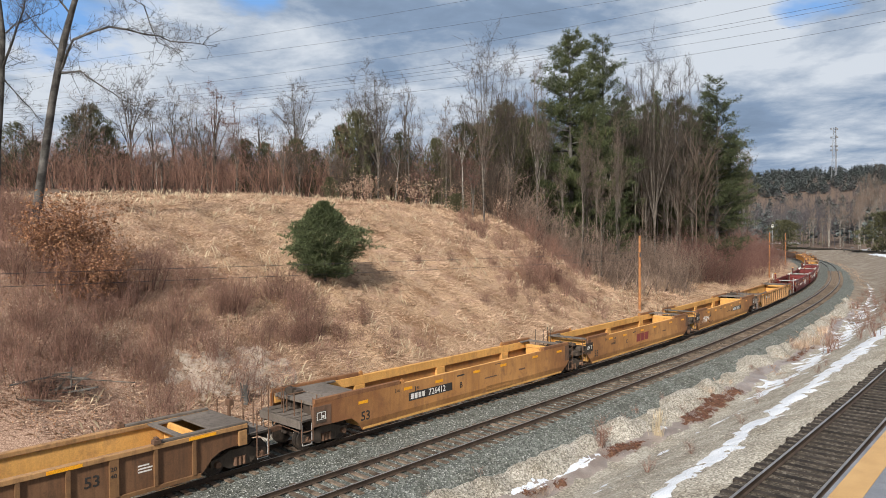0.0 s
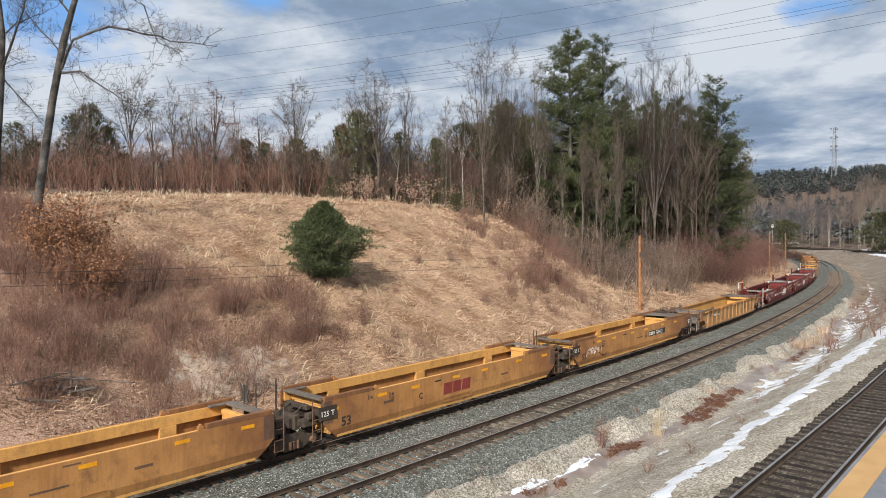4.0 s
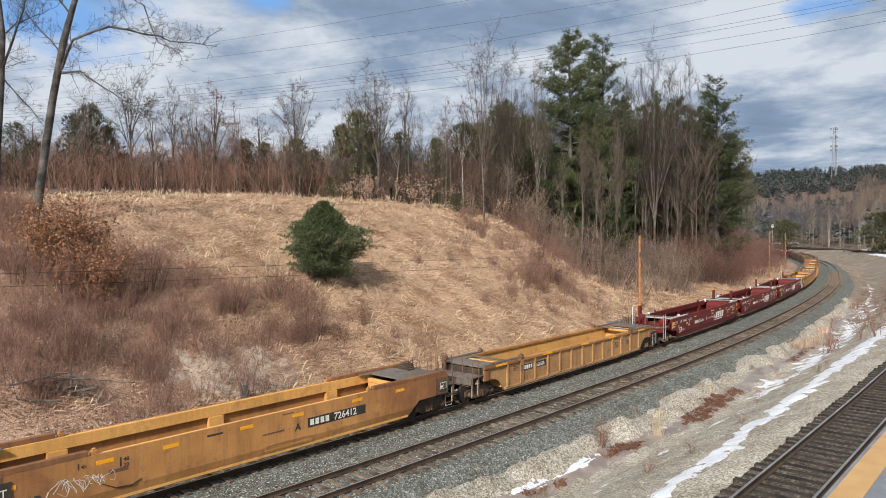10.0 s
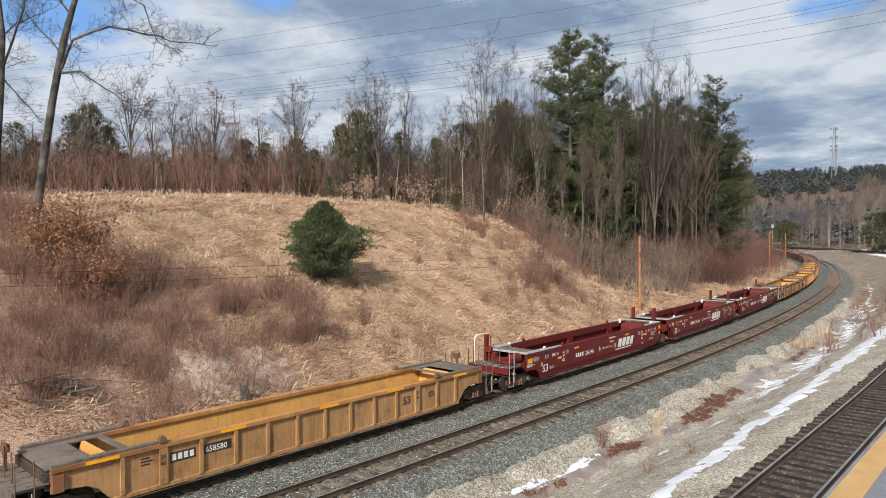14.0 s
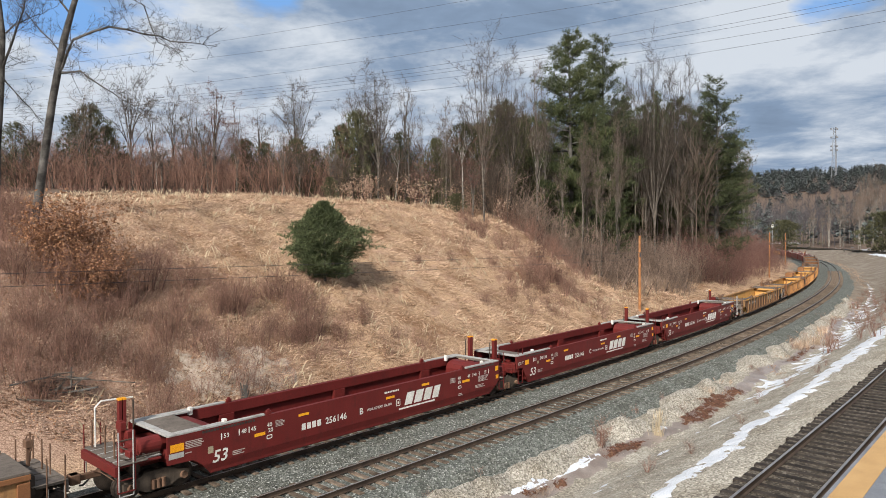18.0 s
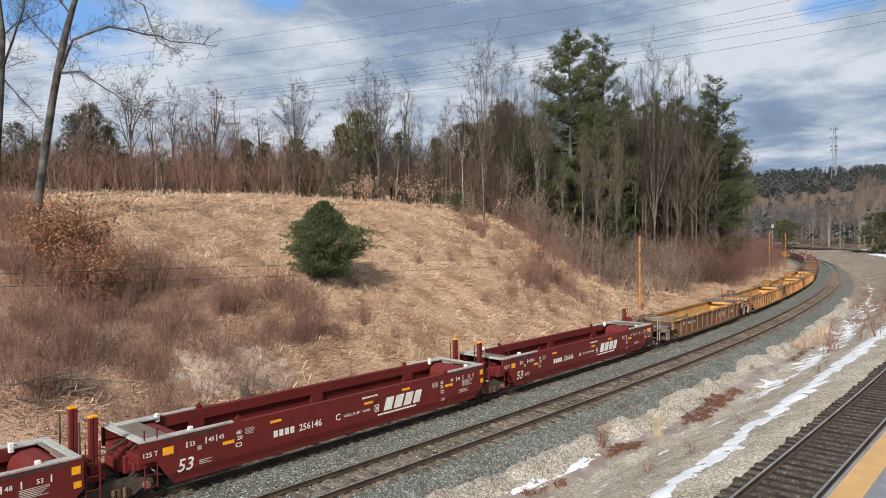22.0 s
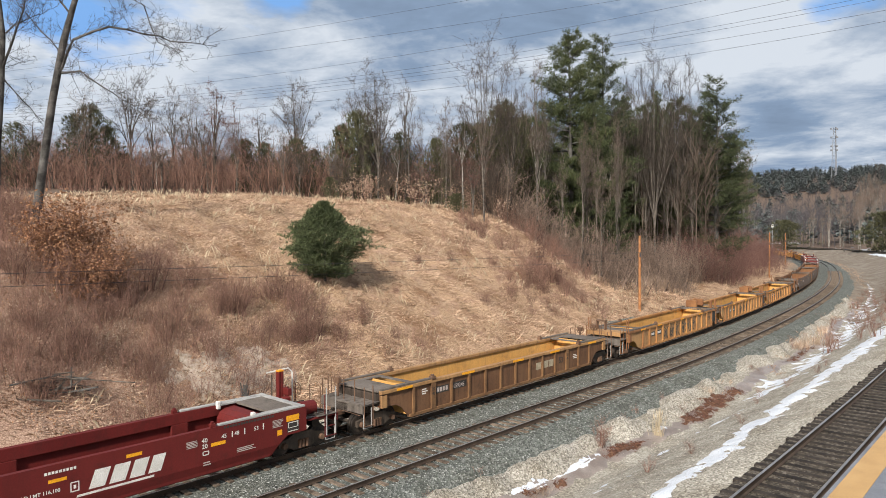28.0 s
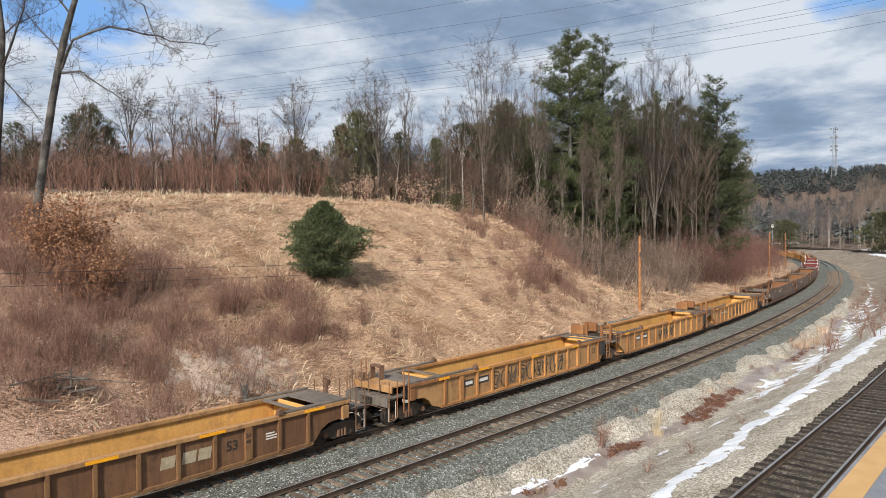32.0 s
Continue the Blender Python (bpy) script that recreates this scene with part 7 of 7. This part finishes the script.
# bare trees past the curve, by the far end of the platform track
for i in range(64):
    b = RB.uniform(0.45, 0.67)
    d = RB.uniform(250, 340)
    x, y, z = spot(b, d)
    s_, o_ = along([x], [y])
    if o_[0] > siding_off(s_[0]) - 9:
        continue
    set_tree(b, d, RB.uniform(0.02, 0.055) + 0.05 * smooth(b, 0.56, 0.66), (RB.choice(PALE), 14.0), "bare_tree", "slender pale bare tree past the far curve", "bare trees past the curve", RB.uniform(0.6, 0.9))
set_tree(0.648, 232, 0.03, (CEDARS[0], 9.0), "conifer", "dark green conifer past the far curve", "small conifers", 1.2)
set_tree(0.503, 300, 0.018, (CEDARS[2], 9.0), "conifer", "dark green conifer past the far curve", "small conifers", 1.3)

# signal hut and guard rail by the far end of the line
x, y, z = spot(0.487, 305)
hut = thing("equipment_hut", "low grey metal equipment hut beside the far curve", "hut", pose(x, y, z, 0, 0, 12))
part("body", boxes((-3.8, 3.8, -1.4, 1.4, -0.3, 2.6), bevel=0.05), M_STEEL, hut)
part("roof", boxes((-4.1, 4.1, -1.7, 1.7, 2.6, 2.85), bevel=0.05), M_CONCRETE, hut)
x, y, z = spot(0.488, 345)
gr = thing("guard_rail", "pale metal guard rail by a road beyond the curve", "guard rail", pose(x, y, z, 0, 0, -20))
part("beam", boxes((-12, 12, -0.1, 0.1, 1.6, 2.2), bevel=0.05), M_STEEL, gr)
for i in range(7):
    part("post", boxes((-12 + i * 3.9, -11.7 + i * 3.9, 0.1, 0.3, -0.5, 2.0)), M_STEEL, gr)

# leaning line pole with a crossarm past the far track
x, y, z = spot(0.592, 250)
lp = thing("utility_pole", "leaning weathered wooden pole with one crossarm", "utility pole", pose(x, y, z, 0, -14, 0), "line poles")
bm = bmesh.new()
rod(bm, (0, 0, -0.4), (0, 0, 6.2), 0.2, 0.16, 8)
part("shaft", bm, M_BARK, lp)
part("crossarm", boxes((-1.9, 1.9, -0.12, 0.12, 5.6, 5.85)), M_BARK, lp)

# ---------------------------------------------------------------- ditch: litter, silt, gravel heaps, snow
def sheet(name, s0, s1, o0, o1, step, height, mat, label, category):
    """A thin layer over the ground: height(s, o, X, Y) above it, cut away where that is below nothing."""
    ss, oo = np.arange(s0, s1, step), np.arange(o0, o1, step)
    S_, O_ = (a.ravel() for a in np.meshgrid(ss, oo))
    T = np.interp(S_, LINE_S, LINE_T)
    X = np.interp(S_, LINE_S, LINE_X) - O_ * np.sin(T)
    Y = np.interp(S_, LINE_S, LINE_Y) + O_ * np.cos(T)
    h = height(S_, O_, X, Y)
    Z = ground_z(X, Y) + h
    n = len(ss)
    idx = np.arange(len(S_)).reshape(len(oo), n)
    q = np.stack([idx[:-1, :-1], idx[:-1, 1:], idx[1:, 1:], idx[1:, :-1]], -1).reshape(-1, 4)
    q = q[(h[q] > 0.004).any(1)]
    used, inv = np.unique(q, return_inverse=True)
    V = np.stack([X, Y, Z], 1)[used]
    ob = mesh_ob(name, V.tolist(), inv.reshape(-1, 4).tolist(), mat, smooth=True)
    return tagged(ob, label, category, kind="structure")


def ditch_o(s):
    """The ditch's bottom, from the clear track."""
    return -4.5 + 0.22 * np.sin(s * 0.21 + 1) + 0.12 * np.sin(s * 0.57 + 1)


def span(s, a, b, c, d):
    return smooth(s, a, b) * (1 - smooth(s, c, d))


def litter_h(s, o, X, Y):
    here = np.maximum.reduce([span(s, 9, 10.5, 12.5, 14.5), span(s, 16, 18.5, 26, 28.5), 0.8 * span(s, 3.5, 4.5, 6, 7.5), 0.75 * span(s, 36, 40, 46, 50)])
    m = 1 - np.abs(o - ditch_o(s) + 0.05) / (0.36 + 0.2 * span(s, 16, 20, 26, 28)) + 0.6 * rolling(X, Y, 0.9, 3.0) + 0.5 * rolling(X, Y, 3.5, 4.0) - 1.4 + 1.4 * here
    return np.clip((m - 0.1) * 0.10, -0.03, 0.035)


def silt_h(s, o, X, Y):
    m = 1 - np.abs(o - ditch_o(s) + 0.05) / 0.62 + 0.4 * rolling(X, Y, 0.5, 8.0)
    return np.clip((m - 0.2) * 0.08, -0.03, 0.03)


def heap_h(s, o, X, Y):
    gaps = span(s, 11, 11.8, 11.8, 12.8) + span(s, 15.2, 16, 16.5, 17.5) + span(s, 30, 31, 32, 33.5) + span(s, 44, 45, 47, 49)
    m = 0.75 - np.abs(o - ditch_o(s) - 1.25) / 0.9 + 0.85 * rolling(X, Y, 0.36, 5.0) - 0.75 * gaps
    return np.clip(m * 0.55, -0.05, 0.6) + 0.015 * rolling(X, Y, 2.5, 6.0)


def snow_h(s, o, X, Y):
    so = siding_off(s) + 0.2
    r1, r2, r3 = rolling(X, Y, 0.45, 1.0), rolling(X * 0.45, Y * 1.5, 1.5, 2.0), rolling(X * 0.4, Y * 1.5, 4.0, 7.0)
    mid = np.interp(s, [0, 10, 28, 60], [2.5, 3.12, 3.48, 3.4])
    edge = 1.25 - np.abs(o - so - mid) / np.interp(s, [0, 10, 30, 60], [0.32, 0.42, 0.72, 0.9]) + 0.4 * r1 + 0.45 * r2
    ditch = 1.15 - np.abs(o - ditch_o(s) - 0.22) / 0.34 + 0.35 * r1 + 0.3 * r2 - 1.6 * (1 - np.maximum(span(s, 2.5, 4, 10, 11), 0.8 * span(s, 14.4, 14.8, 16, 17)))
    slope = 0.9 - np.abs(o + 6.6 - 0.02 * (s - 28)) / 1.3 + 1.2 * r1 + 0.9 * r2 - 1.0 + 0.9 * smooth(s, 22, 28)
    m = np.maximum(np.maximum(edge, ditch), slope) + 0.45 * r3
    return np.clip((m - 0.4) * 0.1, -0.03, 0.028)


def pile_h(s, o, X, Y):
    return np.clip((1 - ((s - 44) / 6.5) ** 2 - ((o - TRAIN - 5.2) / 1.6) ** 2 + 0.4 * rolling(X, Y, 0.8, 9.0)) * 0.35, -0.05, 0.4)


sheet("gravel_heap", 36, 53, TRAIN + 3.0, TRAIN + 7.6, 0.3, pile_h, M_BALLAST, "grey gravel heap at the foot of the bank", "gravel")
x, y, z = spot(0.4857, 300)
sg = thing("signal_mast", "white signal head on a thin mast past the curve", "signal", pose(x, y, z))
part("shaft", rods(((0, 0, -0.3), (0, 0, tall(0.008, 300, z))), r=0.12, sides=8), M_STEEL, sg)
part("signal_head", boxes((-0.45, 0.45, -0.2, 0.2, tall(0.008, 300, z), tall(0.008, 300, z) + 1.3), bevel=0.1), P_WHITE, sg)
sheet("gravel_heap", -12, 90, -5.2, -1.6, 0.28, heap_h, M_STONE, "pale gravel heaps along the ditch", "gravel")
sheet("leaf_litter", -12, 90, -7.0, -3.0, 0.16, litter_h, M_LITTER, "rotten red-brown leaves in the ditch", "leaf litter")
sheet("silt", -12, 80, -7.0, -3.4, 0.25, silt_h, M_SILT, "wet grey silt in the ditch", "mud")
def far_snow_h(s, o, X, Y):
    return np.clip((rolling(X, Y, 0.12, 4.0) + 0.5 * rolling(X, Y, 0.5, 5.0) - 0.15) * 0.5, -0.05, 0.12)


sheet("snow", 150, 320, -36.0, -24.5, 1.0, far_snow_h, M_SNOW, "thin snow under the trees past the curve", "snow")
sheet("snow", 90, 240, -20.0, -5.0, 0.45, snow_h, M_SNOW, "thin patches of old snow on the far gravel", "snow")
blades("ditch_grass", 3500, (0.2, 0.64, 30, 230), (0.25, 0.7), (0.006, 0.011), M_STRAW, "dry brown grass along the ditch", 0.5, 9,
       lambda s, o, X, Y, rg: (np.abs(o - ditch_o(s) - 0.4) < 1.5) & (rg.rand(len(s)) < 0.25 + 0.75 * smooth(s, 30, 60)))
sheet("snow", -12, 90, -14.0, -3.4, 0.17, snow_h, M_SNOW, "thin patches of old snow", "snow")

# leaves in the ditch and a bare patch on the bank
def ditch_leaves():
    rg = np.random.RandomState(12)
    S_ = rg.uniform(2, 52, 60000)
    O_ = rg.uniform(-5.8, -3.4, 60000)
    T = np.interp(S_, LINE_S, LINE_T)
    X = np.interp(S_, LINE_S, LINE_X) - O_ * np.sin(T)
    Y = np.interp(S_, LINE_S, LINE_Y) + O_ * np.cos(T)
    h = litter_h(S_, O_, X, Y)
    ok = h > rg.uniform(-0.03, 0.03, len(h))
    Z = ground_z(X, Y) + np.clip(h, 0, 1) + 0.015
    t = Tubes()
    rng = random.Random(12)
    for x, y, z in zip(X[ok], Y[ok], Z[ok]):
        t.leaf(Vector((x, y, z)), Vector((rng.gauss(0, 1), rng.gauss(0, 1), rng.gauss(0, 0.35))), Vector((rng.gauss(0, 0.4), rng.gauss(0, 0.4), 1)), rng.uniform(0.03, 0.07))
    tagged(new("ditch_leaves", t.mesh("ditch_leaves", M_DITCH_LEAF, False)), "rotten red-brown leaves strewn along the ditch", "leaves", kind="stuff")


ditch_leaves()


def patch_h(s, o, X, Y):
    return np.clip((1 - ((s - 3.0) / 3.6) ** 2 - ((o - 13.2) / 1.9) ** 2 + 0.9 * rolling(X, Y, 0.9, 2.0) + 0.5 * rolling(X, Y, 4.0, 2.0)) * 0.1, -0.05, 0.05)


sheet("bare_patch", -2, 7, 10.5, 16.5, 0.2, patch_h, M_SOIL, "pale bare soil patch on the lower bank", "soil")

# loose stones on the ballast and the gravel
def loose_stones(name, n, s0, s1, o0, o1, size, mat, label, seed, on_bed):
    rg = np.random.RandomState(seed)
    S_ = s0 + (s1 - s0) * rg.rand(n) ** 1.5
    O_ = rg.uniform(o0, o1, n)
    T = np.interp(S_, LINE_S, LINE_T)
    X = np.interp(S_, LINE_S, LINE_X) - O_ * np.sin(T)
    Y = np.interp(S_, LINE_S, LINE_Y) + O_ * np.cos(T)
    Z = np.interp(O_, [-3.4, -2.0, -1.5, 1.5, 2.2, TRAIN - 1.6], [-0.95, -0.27, -0.235, -0.235, -0.29, -0.235]) if on_bed else ground_z(X, Y)
    r = rg.uniform(*size, n)
    shape = np.array([(1, 0, 0), (0, 1, 0), (-1, 0, 0), (0, -1, 0), (0, 0, 0.7), (0, 0, -0.7)], float)
    V = shape[None] * r[:, None, None] * rg.uniform(0.65, 1.35, (n, 6, 3))
    a = rg.uniform(0, 6.283, n)
    c, w = np.cos(a)[:, None], np.sin(a)[:, None]
    P = np.stack([V[:, :, 0] * c - V[:, :, 1] * w + X[:, None], V[:, :, 0] * w + V[:, :, 1] * c + Y[:, None], V[:, :, 2] + Z[:, None] + r[:, None] * 0.25], -1).reshape(-1, 3)
    f = np.array([(0, 1, 4), (1, 2, 4), (2, 3, 4), (3, 0, 4), (1, 0, 5), (2, 1, 5), (3, 2, 5), (0, 3, 5)])
    F = (np.arange(n)[:, None, None] * 6 + f[None]).reshape(-1, 3)
    return tagged(mesh_ob(name, P.tolist(), F.tolist(), mat), label, "stones", kind="stuff")


M_STONE_GREY = leafy("grey_stones", (0.05, 0.053, 0.05), (0.40, 0.41, 0.39), 0.85)
M_STONE_PALE = leafy("pale_stones", (0.14, 0.12, 0.10), (0.60, 0.56, 0.49), 0.85)
loose_stones("ballast_stones", 15000, -13, 45, -3.2, TRAIN - 1.5, (0.02, 0.042), M_STONE_GREY, "sharp grey ballast stones", 71, True)
loose_stones("gravel_stones", 12000, -14, 40, -12.2, -3.0, (0.014, 0.034), M_STONE_PALE, "pale crushed stones on the slope", 72, False)

# ---------------------------------------------------------------- stump and brushwood heap on the bank
x, y, z = spot(-0.296, 33.4)
st = thing("tree_stump", "rotten dark tree stump in the dry grass", "stump", pose(x, y, z))
bm = bmesh.new()
rod(bm, (0, 0, -0.3), (0.05, 0, 0.8), 0.26, 0.13, 11)
rod(bm, (0.1, 0, 0.5), (0.16, 0.02, 1.1), 0.09, 0.03, 6)
rod(bm, (-0.1, 0.05, 0.4), (-0.2, 0.05, 0.95), 0.07, 0.02, 6)
for v in bm.verts:
    v.co += Vector((noise.noise(v.co * 3), noise.noise(v.co * 3 + Vector((5, 0, 0))), 0.9 * noise.noise(v.co * 2))) * 0.14
part("bole", bm, M_BARK_DARK, st)
x, y, z = spot(-0.578, 29.6)
heap = thing("brushwood_heap", "dark heap of cut branches among the brush", "brushwood", pose(x, y, z))
rng_h = random.Random(4)
for i in range(26):
    a = rng_h.uniform(0, 6.283)
    p = Vector((rng_h.gauss(0, 0.9), rng_h.gauss(0, 0.5), rng_h.uniform(0.0, 0.9)))
    d = Vector((math.cos(a), math.sin(a) * 0.6, rng_h.uniform(-0.15, 0.35))) * rng_h.uniform(0.6, 1.5)
    part("branch", rods((p - d, p + d), r=rng_h.uniform(0.02, 0.05), sides=5), M_BARK if i % 3 else M_BARK_DARK, heap)

# reeds and weeds in the ditch
def reed_bed(s0, n, h, spread, seed):
    q = on_line(s0, float(ditch_o(s0)) - 0.1)
    z = float(ground_z([q.x], [q.y])[0])
    ob = thing("reed_clump", "clump of dry pale cattail reeds in the ditch", "reeds", pose(q.x, q.y, z - 0.02), "reeds")
    rng = random.Random(seed)
    t = Tubes()
    for i in range(n):
        p = Vector((rng.gauss(0, spread), rng.gauss(0, spread * 0.6), -0.05))
        top = p + Vector((rng.gauss(0, 0.12), rng.gauss(0, 0.12), h * rng.uniform(0.6, 1.1)))
        t.tube([p, p.lerp(top, 0.5) + Vector((rng.gauss(0, 0.03), 0, 0)), top], [0.014, 0.011, 0.006], 4)
        if i < 6:
            heads = Tubes()
            heads.tube([top - Vector((0, 0, 0.05)), top - Vector((0, 0, 0.03)), top + Vector((0, 0, 0.13)), top + Vector((0, 0, 0.16))], [0.008, 0.022, 0.02, 0.006], 6)
            new("cattail_head", heads.mesh("cattail_head", M_STRAW_PALE)).parent = ob
    rg_ = tagged(new("reed_growth", t.mesh("reed_growth", M_STRAW_PALE)), kind="stuff")
    rg_.parent = ob


reed_bed(14.6, 30, 1.35, 0.17, 1)
reed_bed(49.0, 26, 1.2, 0.5, 4)
q = on_line(10.8, -3.85)
ob = plant("weed", "pale dry bushy weed between the gravel heaps", "weed", shrub_meshes(371, 1.15, 0.9, 22), pose(q.x, q.y, float(ground_z([q.x], [q.y])[0]) + 0.02), "weeds by the ditch")
TUFT = Tubes()
rng_t = random.Random(3)
for i in range(90):
    TUFT.blade(Vector((rng_t.gauss(0, 0.16), rng_t.gauss(0, 0.16), -0.02)), Vector((rng_t.gauss(0, 0.5), rng_t.gauss(0, 0.5), 1)).normalized(), 0.012, rng_t.uniform(0.25, 0.6))
TUFT = TUFT.mesh("tuft_growth", M_LEAF_PALE, False)
for s_, o_, k in ((5.0, -4.55, 0.9), (4.2, -4.8, 0.7), (46.0, -4.2, 1.8), (47.5, -4.0, 2.0), (49, -4.3, 2.2), (44.5, -4.1, 1.6), (20.0, -3.6, 0.9), (24, -3.7, 1.0), (33, -3.9, 1.2), (56, -4.0, 1.8)):
    q = on_line(s_, o_)
    tu = plant("grass_tuft", "tuft of orange-brown dry grass in the ditch", "grass", [("tuft_growth", TUFT)], pose(q.x, q.y, float(ground_z([q.x], [q.y])[0]), 0, 0, s_ * 50), "tufts in the ditch")
    tu.scale = (k, k, k)
WEED = [shrub_meshes(360 + i, 0.9, 0.7, 9) for i in range(3)]
for i in range(46):
    s_ = RB.uniform(-6, 70)
    o_ = RB.choice((float(ditch_o(s_)) + RB.uniform(0.6, 2.2), RB.uniform(-9.5, -5.5))) if s_ > 17 or RB.random() < 0.4 else -2.6 + RB.uniform(-0.5, 0.3)
    q = on_line(s_, o_)
    z = float(ground_z([q.x], [q.y])[0])
    w = plant("weed", "dry brown weed on the gravel", "weed", WEED[i % 3], pose(q.x, q.y, z, 0, 0, RB.uniform(0, 360)), "weeds by the ditch")
    k = RB.uniform(0.3, 0.65)
    w.scale = (k, k, k)

for i in range(60):
    s_, o_ = RB.uniform(40, 115), RB.uniform(-11.5, -4.0)
    q = on_line(s_, o_)
    w = plant("weed", "dry brown weed on the gravel", "weed", WEED[i % 3], pose(q.x, q.y, float(ground_z([q.x], [q.y])[0]), 0, 0, RB.uniform(0, 360)), "weeds by the ditch")
    k = RB.uniform(0.8, 1.7)
    w.scale = (k, k, k)

# ---------------------------------------------------------------- sky beyond
def sky_backdrop():
    """A far shell of drifting broken cloud ahead of the landing."""
    k = Nodes("cloud_layer")
    tc = k.t.nodes.new("ShaderNodeTexCoord")
    nv = k.t.nodes.new("ShaderNodeVectorMath")
    nv.operation = 'NORMALIZE'
    k.link(tc.outputs["Object"], nv.inputs[0])
    col = cloud_colour(k.t, nv.outputs[0], (0.22, 0.44, 0.84), (0.67, 0.725, 0.80), (0.25, 0.34, 0.48),
                       ((-0.27, 0.36, 0.09, 0.16), (-0.64, 0.27, 0.16, 0.17), (-0.52, 0.20, 0.12, 0.07), (0.55, 0.325, 0.09, 0.21), (0.49, 0.31, 0.06, 0.13), (-0.08, 0.31, 0.2, -0.3), (0.15, 0.28, 0.2, -0.2), (0.5, 0.15, 0.2, -0.25)),
                       ((0.05, 0.34, 0.2, 0.0), (-0.2, 0.31, 0.17, -0.11), (-0.36, 0.215, 0.1, 0.05), (-0.05, 0.2, 0.16, -0.02), (0.39, 0.285, 0.12, -0.03), (0.22, 0.34, 0.12, 0.05), (0.57, 0.27, 0.09, 0.10), (0.54, 0.235, 0.07, -0.05), (0.47, 0.185, 0.10, 0.10), (0.56, 0.155, 0.08, -0.07), (0.45, 0.12, 0.1, 0.03),
                        (-0.42, 0.28, 0.2, -0.04), (-0.3, 0.16, 0.2, 0.0)))
    em = k.t.nodes.new("ShaderNodeEmission")
    em.inputs[1].default_value = 2 ** -EXPOSURE
    k.link(col, em.inputs[0])
    k.link(em.outputs[0], k.t.nodes["Material Output"].inputs[0])
    V, F = [], []
    na, ne = 49, 17
    for j in range(ne):
        e = radians(-3 + 48 * j / (ne - 1))
        for i in range(na):
            a = radians(-62 + 124 * i / (na - 1))
            V.append((4200 * math.cos(e) * math.sin(a), 4200 * math.cos(e) * math.cos(a), 4200 * math.sin(e)))
    for j in range(ne - 1):
        for i in range(na - 1):
            p = j * na + i
            F.append((p, p + 1, p + na + 1, p + na))
    return tagged(mesh_ob("backdrop", V, F, k.m, smooth=True), "broken grey and white clouds with blue gaps", "sky", kind="structure")


BACKDROP = sky_backdrop()

build_track("track_clear", 0.0, 0.0, -45, 430, M_TIE, "clear railway track with rusty rails on weathered sleepers", 0.53)
build_track("track_train", TRAIN, 0.0, -45, 430, M_TIE, "railway track under the freight train on weathered sleepers", 0.53)
build_track("track_siding", siding_off, SIDING_Z, -45, 430, M_TIE_NEW, "platform track with dark closely laid sleepers", 0.54)

# ---------------------------------------------------------------- platform
plat = thing("platform", "concrete station platform with a yellow tactile edge strip", "platform", kind="structure")
PZ = SIDING_Z + 1.233


def platform_strip(name, o0, o1, z0, z1, mat, label=""):
    pr = [(o0, z0), (o0, z1), (o1, z1), (o1, z0)]
    ob = ribbon(name, -45, 44, 1.0, [(o - 1.72, z) for o, z in pr], mat, siding_off)
    ob.parent = plat
    if label:
        tagged(ob, label)


platform_strip("platform_body", -8.0, -0.4, SIDING_Z - 1.0, PZ - 0.12, M_CONCRETE)
platform_strip("platform_deck", -8.0, -0.584, PZ - 0.12, PZ - 0.003, M_CONCRETE)
platform_strip("tactile_edge", -0.58, -0.06, PZ - 0.12, PZ, M_YELLOW_EDGE, "yellow tactile warning strip")
platform_strip("edge_lip", -0.056, 0.02, PZ - 0.14, PZ - 0.004, M_CONCRETE, "grey worn concrete platform lip")

motions()
